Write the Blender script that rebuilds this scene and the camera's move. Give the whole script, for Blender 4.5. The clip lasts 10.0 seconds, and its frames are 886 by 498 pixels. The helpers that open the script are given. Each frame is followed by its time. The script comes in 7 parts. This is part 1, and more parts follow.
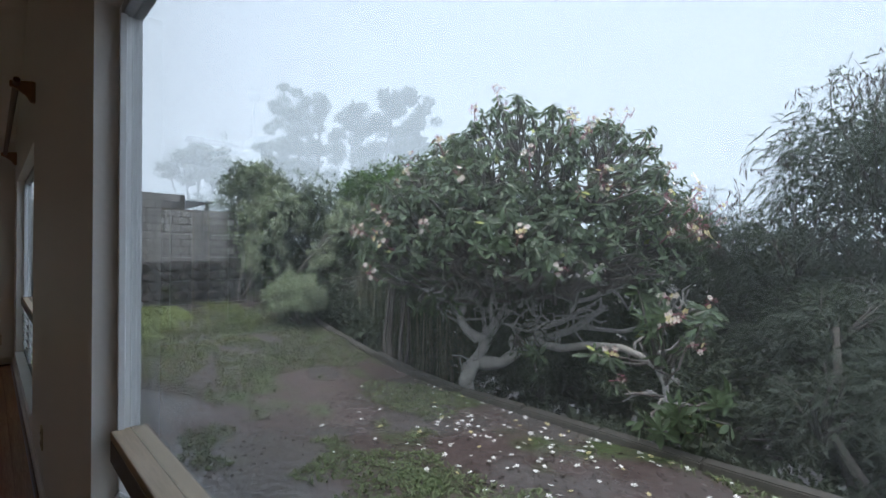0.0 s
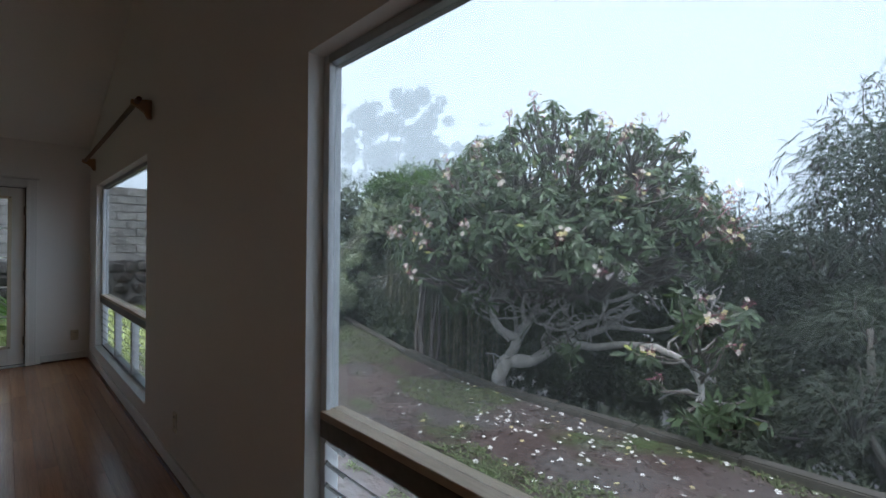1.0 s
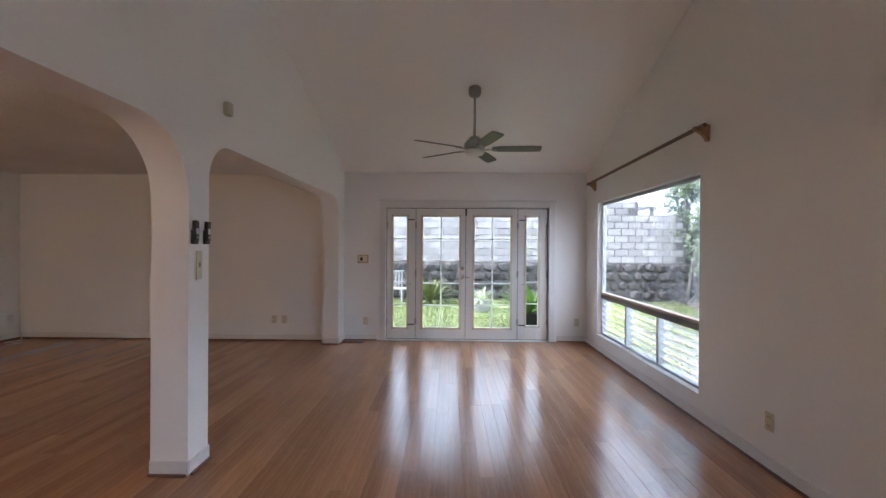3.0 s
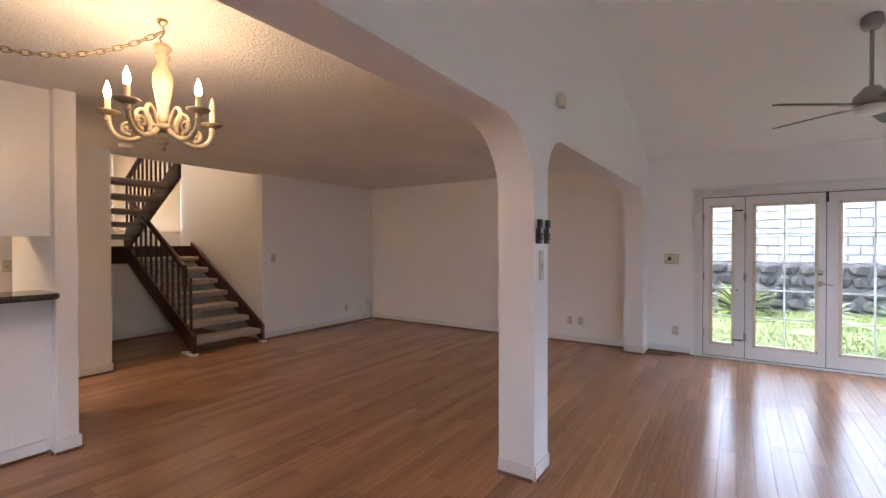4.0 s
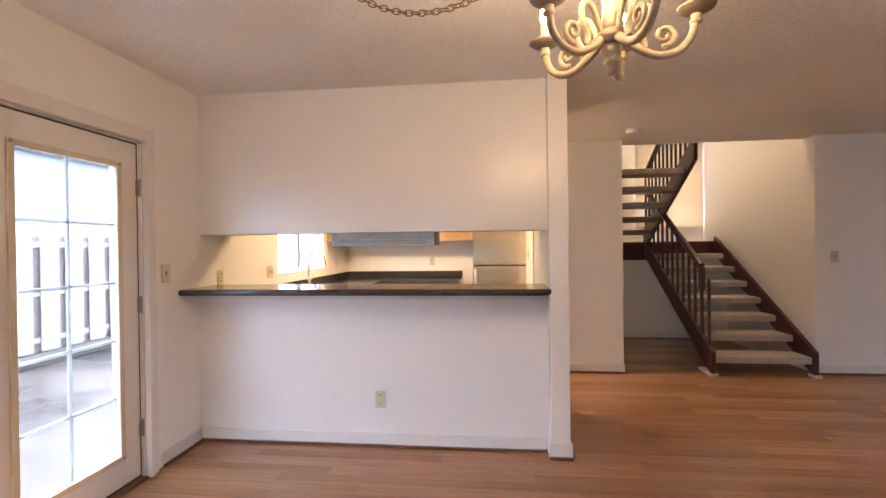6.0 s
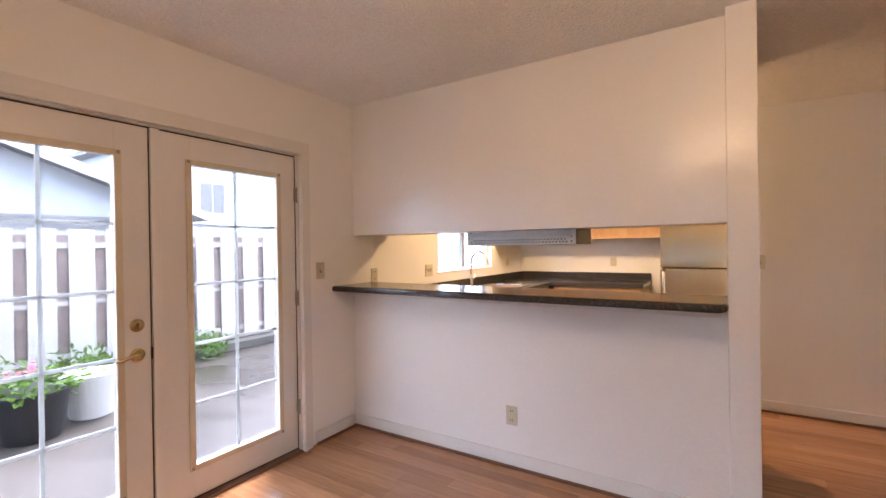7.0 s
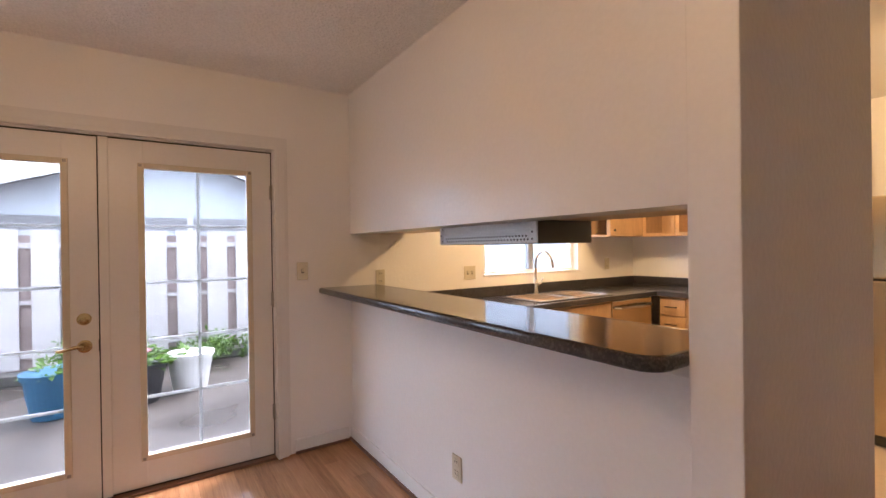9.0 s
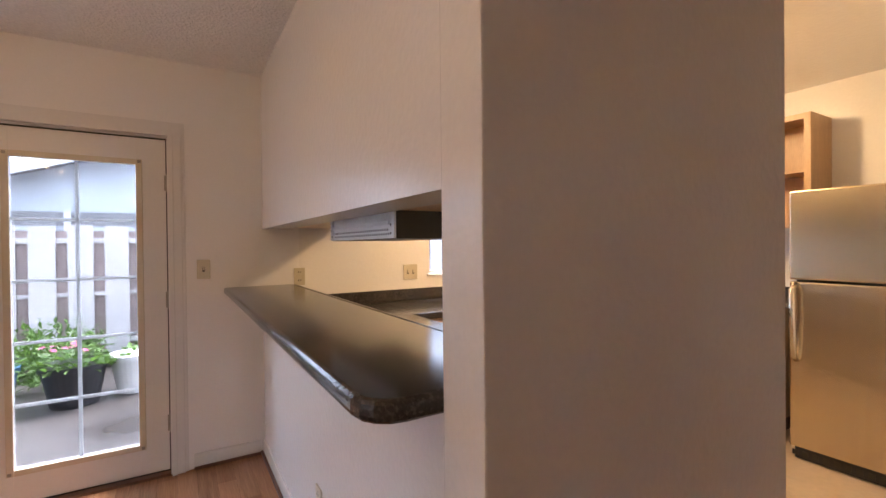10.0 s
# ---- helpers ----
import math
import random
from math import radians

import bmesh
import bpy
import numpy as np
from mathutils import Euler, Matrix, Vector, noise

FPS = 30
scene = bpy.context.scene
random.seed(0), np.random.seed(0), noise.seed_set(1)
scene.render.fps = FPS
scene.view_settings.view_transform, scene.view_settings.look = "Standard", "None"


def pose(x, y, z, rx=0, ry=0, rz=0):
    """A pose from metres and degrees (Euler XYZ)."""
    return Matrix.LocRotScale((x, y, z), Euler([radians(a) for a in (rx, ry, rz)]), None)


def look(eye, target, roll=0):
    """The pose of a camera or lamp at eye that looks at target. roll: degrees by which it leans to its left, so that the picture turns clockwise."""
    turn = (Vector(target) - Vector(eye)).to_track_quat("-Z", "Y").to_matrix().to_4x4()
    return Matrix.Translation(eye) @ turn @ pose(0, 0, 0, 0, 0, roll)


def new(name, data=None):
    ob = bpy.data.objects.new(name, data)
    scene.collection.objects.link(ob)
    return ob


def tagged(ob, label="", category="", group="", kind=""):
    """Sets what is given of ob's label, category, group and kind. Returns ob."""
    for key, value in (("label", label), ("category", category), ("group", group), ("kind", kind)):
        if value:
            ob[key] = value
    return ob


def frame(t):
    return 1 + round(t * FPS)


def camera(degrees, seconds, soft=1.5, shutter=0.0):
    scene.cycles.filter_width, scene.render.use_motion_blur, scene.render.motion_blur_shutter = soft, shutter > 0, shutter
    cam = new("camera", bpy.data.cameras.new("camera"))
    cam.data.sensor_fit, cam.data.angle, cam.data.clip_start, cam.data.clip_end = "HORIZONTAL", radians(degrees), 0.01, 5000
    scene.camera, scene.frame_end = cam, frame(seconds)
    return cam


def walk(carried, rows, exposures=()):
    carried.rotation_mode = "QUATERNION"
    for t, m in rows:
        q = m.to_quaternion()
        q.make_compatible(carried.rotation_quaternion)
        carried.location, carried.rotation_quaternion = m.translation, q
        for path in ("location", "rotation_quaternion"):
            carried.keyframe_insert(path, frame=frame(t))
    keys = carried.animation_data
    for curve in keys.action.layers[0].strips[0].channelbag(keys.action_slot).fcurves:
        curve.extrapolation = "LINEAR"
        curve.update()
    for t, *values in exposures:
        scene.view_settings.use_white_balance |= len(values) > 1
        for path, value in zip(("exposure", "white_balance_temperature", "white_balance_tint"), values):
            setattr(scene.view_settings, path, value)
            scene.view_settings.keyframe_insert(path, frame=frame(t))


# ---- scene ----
cam = camera(90.0, 10.0)
PATH = [
    (0, (0.176, -0.398, 1.312), (-1.221, 1.034, 1.316), 0.3),
    (0.5, (0.083, -0.605, 1.333), (-1.319, 0.822, 1.334), 0.4),
    (1, (-0.007, -0.92, 1.352), (-1.429, 0.487, 1.349), 0.6),
    (1.5, (-0.11, -1.259, 1.384), (-1.658, 0.008, 1.376), 0.6),
    (2, (-0.16, -1.578, 1.385), (-1.921, -0.629, 1.378), 0.6),
    (2.5, (-0.139, -1.919, 1.396), (-2.077, -1.427, 1.383), 0.4),
    (2.7, (-0.136, -2.034, 1.390), (-2.116, -1.754, 1.382), 0.4),
    (3.8, (-0.329, -2.71, 1.398), (-2.126, -3.587, 1.375), 0.0),
    (4, (-0.357, -2.803, 1.396), (-2.024, -3.909, 1.376), -0.1),
    (4.5, (-0.493, -3.023, 1.401), (-1.795, -4.54, 1.379), -0.4),
    (5, (-0.665, -3.25, 1.392), (-1.514, -5.06, 1.365), -0.4),
    (5.5, (-0.82, -3.513, 1.37), (-1.166, -5.483, 1.35), -0.5),
    (6, (-1.008, -3.723, 1.353), (-0.8, -5.712, 1.341), -0.7),
    (6.2, (-1.093, -3.802, 1.351), (-0.626, -5.747, 1.343), -0.7),
    (7.3, (-1.485, -4.315, 1.362), (-0.285, -5.915, 1.355), -0.9),
    (7.5, (-1.571, -4.428, 1.364), (-0.288, -5.962, 1.361), -0.9),
    (8, (-1.715, -4.746, 1.362), (-0.25, -6.107, 1.356), -0.9),
    (8.5, (-1.835, -5.109, 1.355), (-0.24, -6.315, 1.352), -0.8),
    (9, (-1.960, -5.484, 1.350), (-0.291, -6.586, 1.343), -0.8),
    (9.5, (-2.0, -5.862, 1.341), (-0.295, -6.908, 1.328), -0.7),
    (10, (-2.034, -6.194, 1.338), (-0.319, -7.223, 1.320), -0.6),
]
walk(cam, [(t, look(eye, target, roll)) for t, eye, target, roll in PATH],
     [(0, 1.65, 6400, 16), (1.0, 1.82, 6150, 15), (1.6, 2.3, 6050, 16), (2.5, 3.7, 6100, 21), (3.0, 4.05, 6000, 22), (4.0, 4.6, 5950, 25), (5.0, 5.0, 5850, 24), (6.0, 5.0, 6100, 25), (7.5, 4.6, 6400, 29), (8.5, 4.5, 6450, 29), (9.5, 4.5, 6350, 28), (10.0, 4.45, 6250, 28)])

# world: an overcast, misty day
world = bpy.data.worlds.new("overcast")
scene.world = world
world.use_nodes = True
wn, wl = world.node_tree.nodes, world.node_tree.links
bg = wn["Background"]
sky = wn.new("ShaderNodeTexSky")
sky.sky_type, sky.sun_disc = "NISHITA", False
sky.sun_elevation, sky.sun_rotation = radians(64), radians(157)
sky.air_density, sky.dust_density, sky.ozone_density = 1.0, 6.0, 1.0
hsv = wn.new("ShaderNodeHueSaturation")
hsv.inputs["Saturation"].default_value = 0.25
cloud = wn.new("ShaderNodeMix")
cloud.data_type = "RGBA"
cloud.inputs[0].default_value = 0.6
cloud.inputs[7].default_value = (6.9, 8.3, 9.4, 1)
wl.new(sky.outputs[0], hsv.inputs["Color"])
wl.new(hsv.outputs[0], cloud.inputs[6])
wl.new(cloud.outputs[2], bg.inputs["Color"])
bg.inputs["Strength"].default_value = 0.1

sun = new("sun", bpy.data.lights.new("sun", "SUN"))
sun.data.energy, sun.data.angle, sun.data.color = 0.9, radians(25), (1, 0.97, 0.92)
sun.matrix_world = look((0, 0, 20), (-3, 7, 4))


def lamp(name, at, watts, color, size=0.03):
    ob = new(name, bpy.data.lights.new(name, "POINT"))
    ob.data.energy, ob.data.color, ob.data.shadow_soft_size = watts, color, size
    ob.location = at
    return ob

# lamps inside the fittings that are lit
for k in (0, 1, 3, 4):
    a = radians(31 + 72 * k)
    lamp("chandelier_bulb_light", (-1.36 + 0.222 * math.cos(a), -5.03 + 0.222 * math.sin(a), 2.095), 0.09, (1.0, 0.64, 0.31), 0.02)
lamp("kitchen_lamp_light", (-0.15, -8.5, 2.27), 2.5, (1.0, 0.68, 0.28), 0.08)
lamp("stair_lamp_light", (-3.0, -9.6, 4.86), 1.2, (1.0, 0.70, 0.36), 0.08)


# ---- materials ----
def material(name, color, rough=0.5, metal=0.0, vary=0.12, scale=3.0, grain=40.0, bump=0.0, stretch=(1, 1, 1), spec=0.5, rnd=0.0, coat=0.0, island=0.0, bumpscale=0.0, relief=0.004):
    m = bpy.data.materials.new(name)
    m.use_nodes = True
    n, l = m.node_tree.nodes, m.node_tree.links
    b = n["Principled BSDF"]
    b.inputs["Roughness"].default_value = rough
    b.inputs["Metallic"].default_value = metal
    b.inputs["Specular IOR Level"].default_value = spec
    b.inputs["Coat Weight"].default_value = coat
    b.inputs["Coat Roughness"].default_value = 0.12
    tc, mp = n.new("ShaderNodeTexCoord"), n.new("ShaderNodeMapping")
    mp.inputs["Scale"].default_value = stretch
    l.new(tc.outputs["Object"], mp.inputs["Vector"])
    big, small = n.new("ShaderNodeTexNoise"), n.new("ShaderNodeTexNoise")
    big.inputs["Scale"].default_value, small.inputs["Scale"].default_value = scale, grain
    big.inputs["Detail"].default_value, small.inputs["Detail"].default_value = 3, 4
    l.new(mp.outputs[0], big.inputs["Vector"])
    l.new(mp.outputs[0], small.inputs["Vector"])
    add = n.new("ShaderNodeMath")
    add.operation = "ADD"
    l.new(big.outputs["Fac"], add.inputs[0])
    l.new(small.outputs["Fac"], add.inputs[1])
    last = add.outputs[0]
    for amount, node in ((rnd, "ShaderNodeObjectInfo"), (island, "ShaderNodeNewGeometry")):
        if amount:
            info, mul, plus = n.new(node), n.new("ShaderNodeMath"), n.new("ShaderNodeMath")
            mul.operation, plus.operation = "MULTIPLY_ADD", "ADD"
            l.new(info.outputs["Random" if node.endswith("Info") else "Random Per Island"], mul.inputs[0])
            mul.inputs[1].default_value, mul.inputs[2].default_value = amount, -amount / 2
            l.new(last, plus.inputs[0])
            l.new(mul.outputs[0], plus.inputs[1])
            last = plus.outputs[0]
    ramp = n.new("ShaderNodeMapRange")
    ramp.inputs[1].default_value, ramp.inputs[2].default_value = 0.5, 1.5
    ramp.inputs[3].default_value, ramp.inputs[4].default_value = 1 - vary, 1 + vary
    ramp.clamp = False
    l.new(last, ramp.inputs[0])
    mix = n.new("ShaderNodeVectorMath")
    mix.operation = "SCALE"
    mix.inputs[0].default_value = color
    l.new(ramp.outputs[0], mix.inputs["Scale"])
    l.new(mix.outputs[0], b.inputs["Base Color"])
    if bump:
        bp = n.new("ShaderNodeBump")
        bp.inputs["Strength"].default_value, bp.inputs["Distance"].default_value = bump, relief
        src = small.outputs["Fac"]
        if bumpscale:
            third = n.new("ShaderNodeTexNoise")
            third.inputs["Scale"].default_value, third.inputs["Detail"].default_value = bumpscale, 2
            l.new(mp.outputs[0], third.inputs["Vector"])
            src = third.outputs["Fac"]
        l.new(src, bp.inputs["Height"])
        l.new(bp.outputs[0], b.inputs["Normal"])
    return m


def two_tone(m, color2, scale, lo=0.45, hi=0.6, rough2=None, detail=4, stretch=(1, 1, 1)):
    """A second colour laid over the first in irregular patches."""
    n, l = m.node_tree.nodes, m.node_tree.links
    b = n["Principled BSDF"]
    first = b.inputs["Base Color"].links[0].from_socket
    tex, rng, mix = n.new("ShaderNodeTexNoise"), n.new("ShaderNodeMapRange"), n.new("ShaderNodeMix")
    tc, mp = n.new("ShaderNodeTexCoord"), n.new("ShaderNodeMapping")
    mp.inputs["Scale"].default_value = stretch
    l.new(tc.outputs["Object"], mp.inputs["Vector"])
    l.new(mp.outputs[0], tex.inputs["Vector"])
    tex.inputs["Scale"].default_value, tex.inputs["Detail"].default_value = scale, detail
    rng.inputs[1].default_value, rng.inputs[2].default_value = lo, hi
    l.new(tex.outputs["Fac"], rng.inputs[0])
    mix.data_type = "RGBA"
    mix.inputs[7].default_value = (*color2, 1)
    l.new(rng.outputs[0], mix.inputs[0])
    l.new(first, mix.inputs[6])
    l.new(mix.outputs[2], b.inputs["Base Color"])
    if rough2 is not None:
        rr = n.new("ShaderNodeMapRange")
        rr.inputs[3].default_value, rr.inputs[4].default_value = b.inputs["Roughness"].default_value, rough2
        l.new(rng.outputs[0], rr.inputs[0])
        l.new(rr.outputs[0], b.inputs["Roughness"])
    return m


def glass(name, rough=0.0, tint=(1, 1, 1), gloss=0.012):
    m = bpy.data.materials.new(name)
    m.use_nodes = True
    n, l = m.node_tree.nodes, m.node_tree.links
    out = n["Material Output"]
    n.remove(n["Principled BSDF"])
    lw, pw, ma, tr, gl, mx = (n.new("ShaderNode" + k) for k in ("LayerWeight", "Math", "Math", "BsdfTransparent", "BsdfGlossy", "MixShader"))
    pw.operation, ma.operation = "POWER", "MULTIPLY_ADD"
    pw.inputs[1].default_value = 5.0
    ma.inputs[1].default_value, ma.inputs[2].default_value = 0.45, gloss
    tr.inputs["Color"].default_value = (*tint, 1)
    gl.inputs["Roughness"].default_value = rough
    l.new(lw.outputs["Facing"], pw.inputs[0])
    l.new(pw.outputs[0], ma.inputs[0])
    l.new(ma.outputs[0], mx.inputs[0])
    l.new(tr.outputs[0], mx.inputs[1])
    l.new(gl.outputs[0], mx.inputs[2])
    l.new(mx.outputs[0], out.inputs["Surface"])
    return m


def leafy(m, share=0.4, tone=(1.25, 1.3, 0.9)):
    """Lets a part of the light through, as thin leaves do."""
    n, l = m.node_tree.nodes, m.node_tree.links
    b, out = n["Principled BSDF"], n["Material Output"]
    tr, mx, br = n.new("ShaderNodeBsdfTranslucent"), n.new("ShaderNodeMixShader"), n.new("ShaderNodeVectorMath")
    br.operation = "MULTIPLY"
    br.inputs[1].default_value = tone
    l.new(b.inputs["Base Color"].links[0].from_socket, br.inputs[0])
    l.new(br.outputs[0], tr.inputs["Color"])
    mx.inputs[0].default_value = share
    l.new(b.outputs[0], mx.inputs[1])
    l.new(tr.outputs[0], mx.inputs[2])
    l.new(mx.outputs[0], out.inputs["Surface"])
    return m


def glow(name, color, strength):
    m = bpy.data.materials.new(name)
    m.use_nodes = True
    b = m.node_tree.nodes["Principled BSDF"]
    b.inputs["Emission Color"].default_value = (*color, 1)
    b.inputs["Emission Strength"].default_value = strength
    b.inputs["Base Color"].default_value = (*color, 1)
    return m


PAINT = material("wall_paint", (0.88, 0.86, 0.83), 0.5, vary=0.03, scale=0.7, grain=90, bump=0.12, bumpscale=60)
SATIN = material("semi_gloss_paint", (0.88, 0.86, 0.83), 0.26, vary=0.03, scale=0.9, grain=60, bump=0.32, bumpscale=42)
# colour speckle at the bump scale adds the relief's shade to the paint
CEIL = material("textured_ceiling", (0.92, 0.90, 0.87), 0.8, vary=0.16, scale=0.8, grain=85, bump=1.0, bumpscale=85, relief=0.012)
VAULT = material("smooth_ceiling", (0.92, 0.90, 0.87), 0.7, vary=0.03, scale=0.6, grain=70, bump=0.12)
TRIM = material("white_trim", (0.78, 0.76, 0.73), 0.35, vary=0.04, scale=2, grain=50, bump=0.05)
DOORP = material("door_paint", (0.78, 0.75, 0.71), 0.3, vary=0.03, scale=2, grain=60, bump=0.04)
VINYL = material("white_vinyl", (0.74, 0.76, 0.78), 0.4, vary=0.05, scale=4, grain=60)
PLANK = material("bamboo_floor", (0.395, 0.195, 0.094), 0.19, vary=0.38, scale=2.2, grain=14, stretch=(0.6, 16, 16), rnd=0.5, bump=0.08)
PLANK_REST = material("bamboo_floor_far", (0.395, 0.195, 0.094), 0.19, vary=0.38, scale=2.2, grain=14, stretch=(0.6, 16, 16), island=0.5, bump=0.08)
SHOE = material("brown_shoe_moulding", (0.16, 0.07, 0.035), 0.4, vary=0.2, grain=30)
DARKWOOD = material("dark_stained_wood", (0.055, 0.015, 0.012), 0.32, vary=0.3, grain=30, stretch=(4, 1, 4))
CARPET = material("grey_carpet", (0.42, 0.36, 0.31), 0.95, vary=0.25, scale=12, grain=160, bump=0.8)
MAPLE = material("maple_cabinet", (0.50, 0.32, 0.175), 0.38, vary=0.18, scale=3, grain=24, stretch=(6, 6, 0.8))
LAMIN = material("black_laminate", (0.040, 0.036, 0.036), 0.15, vary=0.4, scale=18, grain=160)
two_tone(LAMIN, (0.075, 0.067, 0.063), 110, 0.5, 0.62, detail=5)
# warm tone puts the kitchen's yellow reflection into the neutral steel
WARMSTEEL = material("warm_toned_brushed_steel", (0.66, 0.57, 0.43), 0.24, 1.0, vary=0.08, scale=2, grain=60, stretch=(14, 14, 0.6))
SINKSTEEL = material("polished_steel", (0.72, 0.71, 0.69), 0.16, 1.0, vary=0.05)
CHROME = material("brushed_nickel", (0.62, 0.60, 0.56), 0.2, 1.0, vary=0.05)
BRASS = material("antique_brass", (0.60, 0.46, 0.24), 0.25, 1.0, vary=0.12)
HINGE = material("worn_hinge_metal", (0.34, 0.31, 0.27), 0.4, 0.8, vary=0.2)
GALV = material("galvanised_steel", (0.76, 0.78, 0.79), 0.4, 0.1, vary=0.12, scale=9, grain=60)
BLACK = material("black_plastic", (0.016, 0.016, 0.017), 0.4, vary=0.2)
IVORY = material("ivory_plastic", (0.62, 0.56, 0.42), 0.4, vary=0.05)
SLOT = material("dark_slot", (0.03, 0.026, 0.02), 0.6)
ROD = material("reddish_rod_wood", (0.13, 0.045, 0.022), 0.4, vary=0.3, grain=30, stretch=(1, 6, 6))
RODPALE = material("pale_bracket_wood", (0.36, 0.20, 0.11), 0.5, vary=0.25, grain=30)
SILLWOOD = material("raw_wood_rail", (0.50, 0.39, 0.28), 0.55, vary=0.2, scale=4, grain=30, stretch=(0.6, 6, 6))
ALU = material("aluminium_frame", (0.42, 0.43, 0.44), 0.42, 0.7, vary=0.15, grain=50)
FANMET = material("brushed_fan_metal", (0.38, 0.37, 0.36), 0.34, 0.9, vary=0.1)
BLADE = material("dark_grey_blade", (0.10, 0.095, 0.09), 0.45, vary=0.2, stretch=(1, 8, 1))
CREAM = material("cream_carved_wood", (0.44, 0.37, 0.25), 0.42, vary=0.35, scale=14, grain=60, bump=0.2)
DRIP = material("dark_bronze_cup", (0.30, 0.25, 0.18), 0.45, 0.2, vary=0.3, scale=20)
WAX = material("candle_sleeve", (0.72, 0.62, 0.42), 0.5, vary=0.1)
# grey tints added to the panes to dim the bright outdoors seen through them
GLASS = glass("window_glass", 0.0, (0.66, 0.675, 0.68))
DOORGLASS = glass("view_dimming_glass", 0.0, (0.55, 0.573, 0.588))
LOUVER = glass("louver_glass", 0.06, (0.84, 0.89, 0.89), 0.38)
GARDENGLASS = glass("garden_door_glass", 0.0, (0.63, 0.645, 0.65))
BULB = glow("bulb_flame", (1.0, 0.72, 0.38), 4)
DOME = glow("kitchen_light_dome", (1.0, 0.78, 0.44), 2)
KTILE = material("pale_kitchen_vinyl", (0.52, 0.42, 0.30), 0.35, vary=0.12, scale=3, grain=30)
BLIND = material("cream_blind", (0.66, 0.53, 0.35), 0.5, vary=0.08)
DEADBULB = material("clear_unlit_bulb", (0.62, 0.55, 0.42), 0.15, vary=0.05)
FROST = material("frosted_diffuser", (0.8, 0.78, 0.74), 0.3, vary=0.03)


GRILLE = leafy(material("white_grille_vinyl", (0.82, 0.82, 0.80), 0.4, vary=0.05), 0.5, (1, 1, 1))


# ---- helpers for meshes ----
def thing(name, label, category, group="", kind="", at=(0, 0, 0)):
    ob = new(name)
    ob.location = at
    ob.empty_display_size = 0.1
    return tagged(ob, label, category, group, kind)


def solid(name, bm, mat, label="", category="", group="", kind="structure"):
    me = bpy.data.meshes.new(name)
    bmesh.ops.recalc_face_normals(bm, faces=bm.faces)
    bm.to_mesh(me)
    bm.free()
    me.materials.append(mat)
    return tagged(new(name, me), label, category, group, kind)


def part(name, bm, mat, parent, label="", smooth=False, kind=""):
    me = bpy.data.meshes.new(name)
    if len(bm.faces) < 40000:
        bmesh.ops.recalc_face_normals(bm, faces=bm.faces)
    if smooth:
        for f in bm.faces:
            f.smooth = True
    bm.to_mesh(me)
    bm.free()
    me.materials.append(mat)
    ob = new(name, me)
    ob.parent = parent
    base = parent
    while base.parent:
        base = base.parent
    if parent is base:
        ob.location = -base.location
    return tagged(ob, label, kind=kind)


def box(bm, x0, x1, y0, y1, z0, z1, bevel=0.0):
    made = bmesh.ops.create_cube(bm, size=1)["verts"]
    bmesh.ops.transform(bm, matrix=Matrix.Translation(((x0 + x1) / 2, (y0 + y1) / 2, (z0 + z1) / 2)) @ Matrix.Diagonal((abs(x1 - x0), abs(y1 - y0), abs(z1 - z0), 1)), verts=made)
    if bevel:
        edges = list({e for v in made for e in v.link_edges})
        bmesh.ops.bevel(bm, geom=edges, offset=bevel, segments=2, affect="EDGES", profile=0.6)
    return bm


def boxes(*rows, bevel=0.0):
    bm = bmesh.new()
    for r in rows:
        box(bm, *r, bevel=bevel)
    return bm


def tube(bm, points, radii, sides=8, cap=True):
    """A round bar along points; radii: one number or one for each point."""
    pts = [Vector(p) for p in points]
    rs = radii if hasattr(radii, "__len__") else [radii] * len(pts)
    rings, side = [], None
    for i, p in enumerate(pts):
        way = (pts[min(i + 1, len(pts) - 1)] - pts[max(i - 1, 0)]).normalized()
        if side is None:
            side = way.orthogonal().normalized()
        side = (side - way * side.dot(way))
        side = side.normalized() if side.length > 1e-6 else way.orthogonal().normalized()
        up = way.cross(side)
        rings.append([bm.verts.new(p + rs[i] * (math.cos(a) * side + math.sin(a) * up)) for a in (2 * math.pi * k / sides for k in range(sides))])
    for a, b in zip(rings, rings[1:]):
        for k in range(sides):
            bm.faces.new((a[k], a[(k + 1) % sides], b[(k + 1) % sides], b[k]))
    if cap:
        bm.faces.new(rings[0][::-1])
        bm.faces.new(rings[-1])
    return bm


def lathe(bm, profile, at=(0, 0, 0), sides=20):
    """A turned body: profile rows of (radius, height)."""
    return tube(bm, [(at[0], at[1], at[2] + z + i * 1e-5) for i, (r, z) in enumerate(profile)], [max(r, 0.0008) for r, z in profile], sides)


def prism(bm, outline, y0, y1):
    """Extrude an outline of (x, z) points from y0 to y1."""
    a = [bm.verts.new((x, y0, z)) for x, z in outline]
    b = [bm.verts.new((x, y1, z)) for x, z in outline]
    bm.faces.new(a)
    bm.faces.new(b[::-1])
    for i in range(len(a)):
        j = (i + 1) % len(a)
        bm.faces.new((a[j], a[i], b[i], b[j]))
    return bm


def arc(cx, cz, r, a0, a1, n=28):
    return [(cx + r * math.cos(radians(a0 + (a1 - a0) * i / n)), cz + r * math.sin(radians(a0 + (a1 - a0) * i / n))) for i in range(n + 1)]


# ---- the shell ----
XW, XE, YN, YA0, YA1, YK, CZ = -6.745, 1.035, -0.195, -4.02, -3.79, -6.67, 2.44
YB, XK = -10.1, 1.08


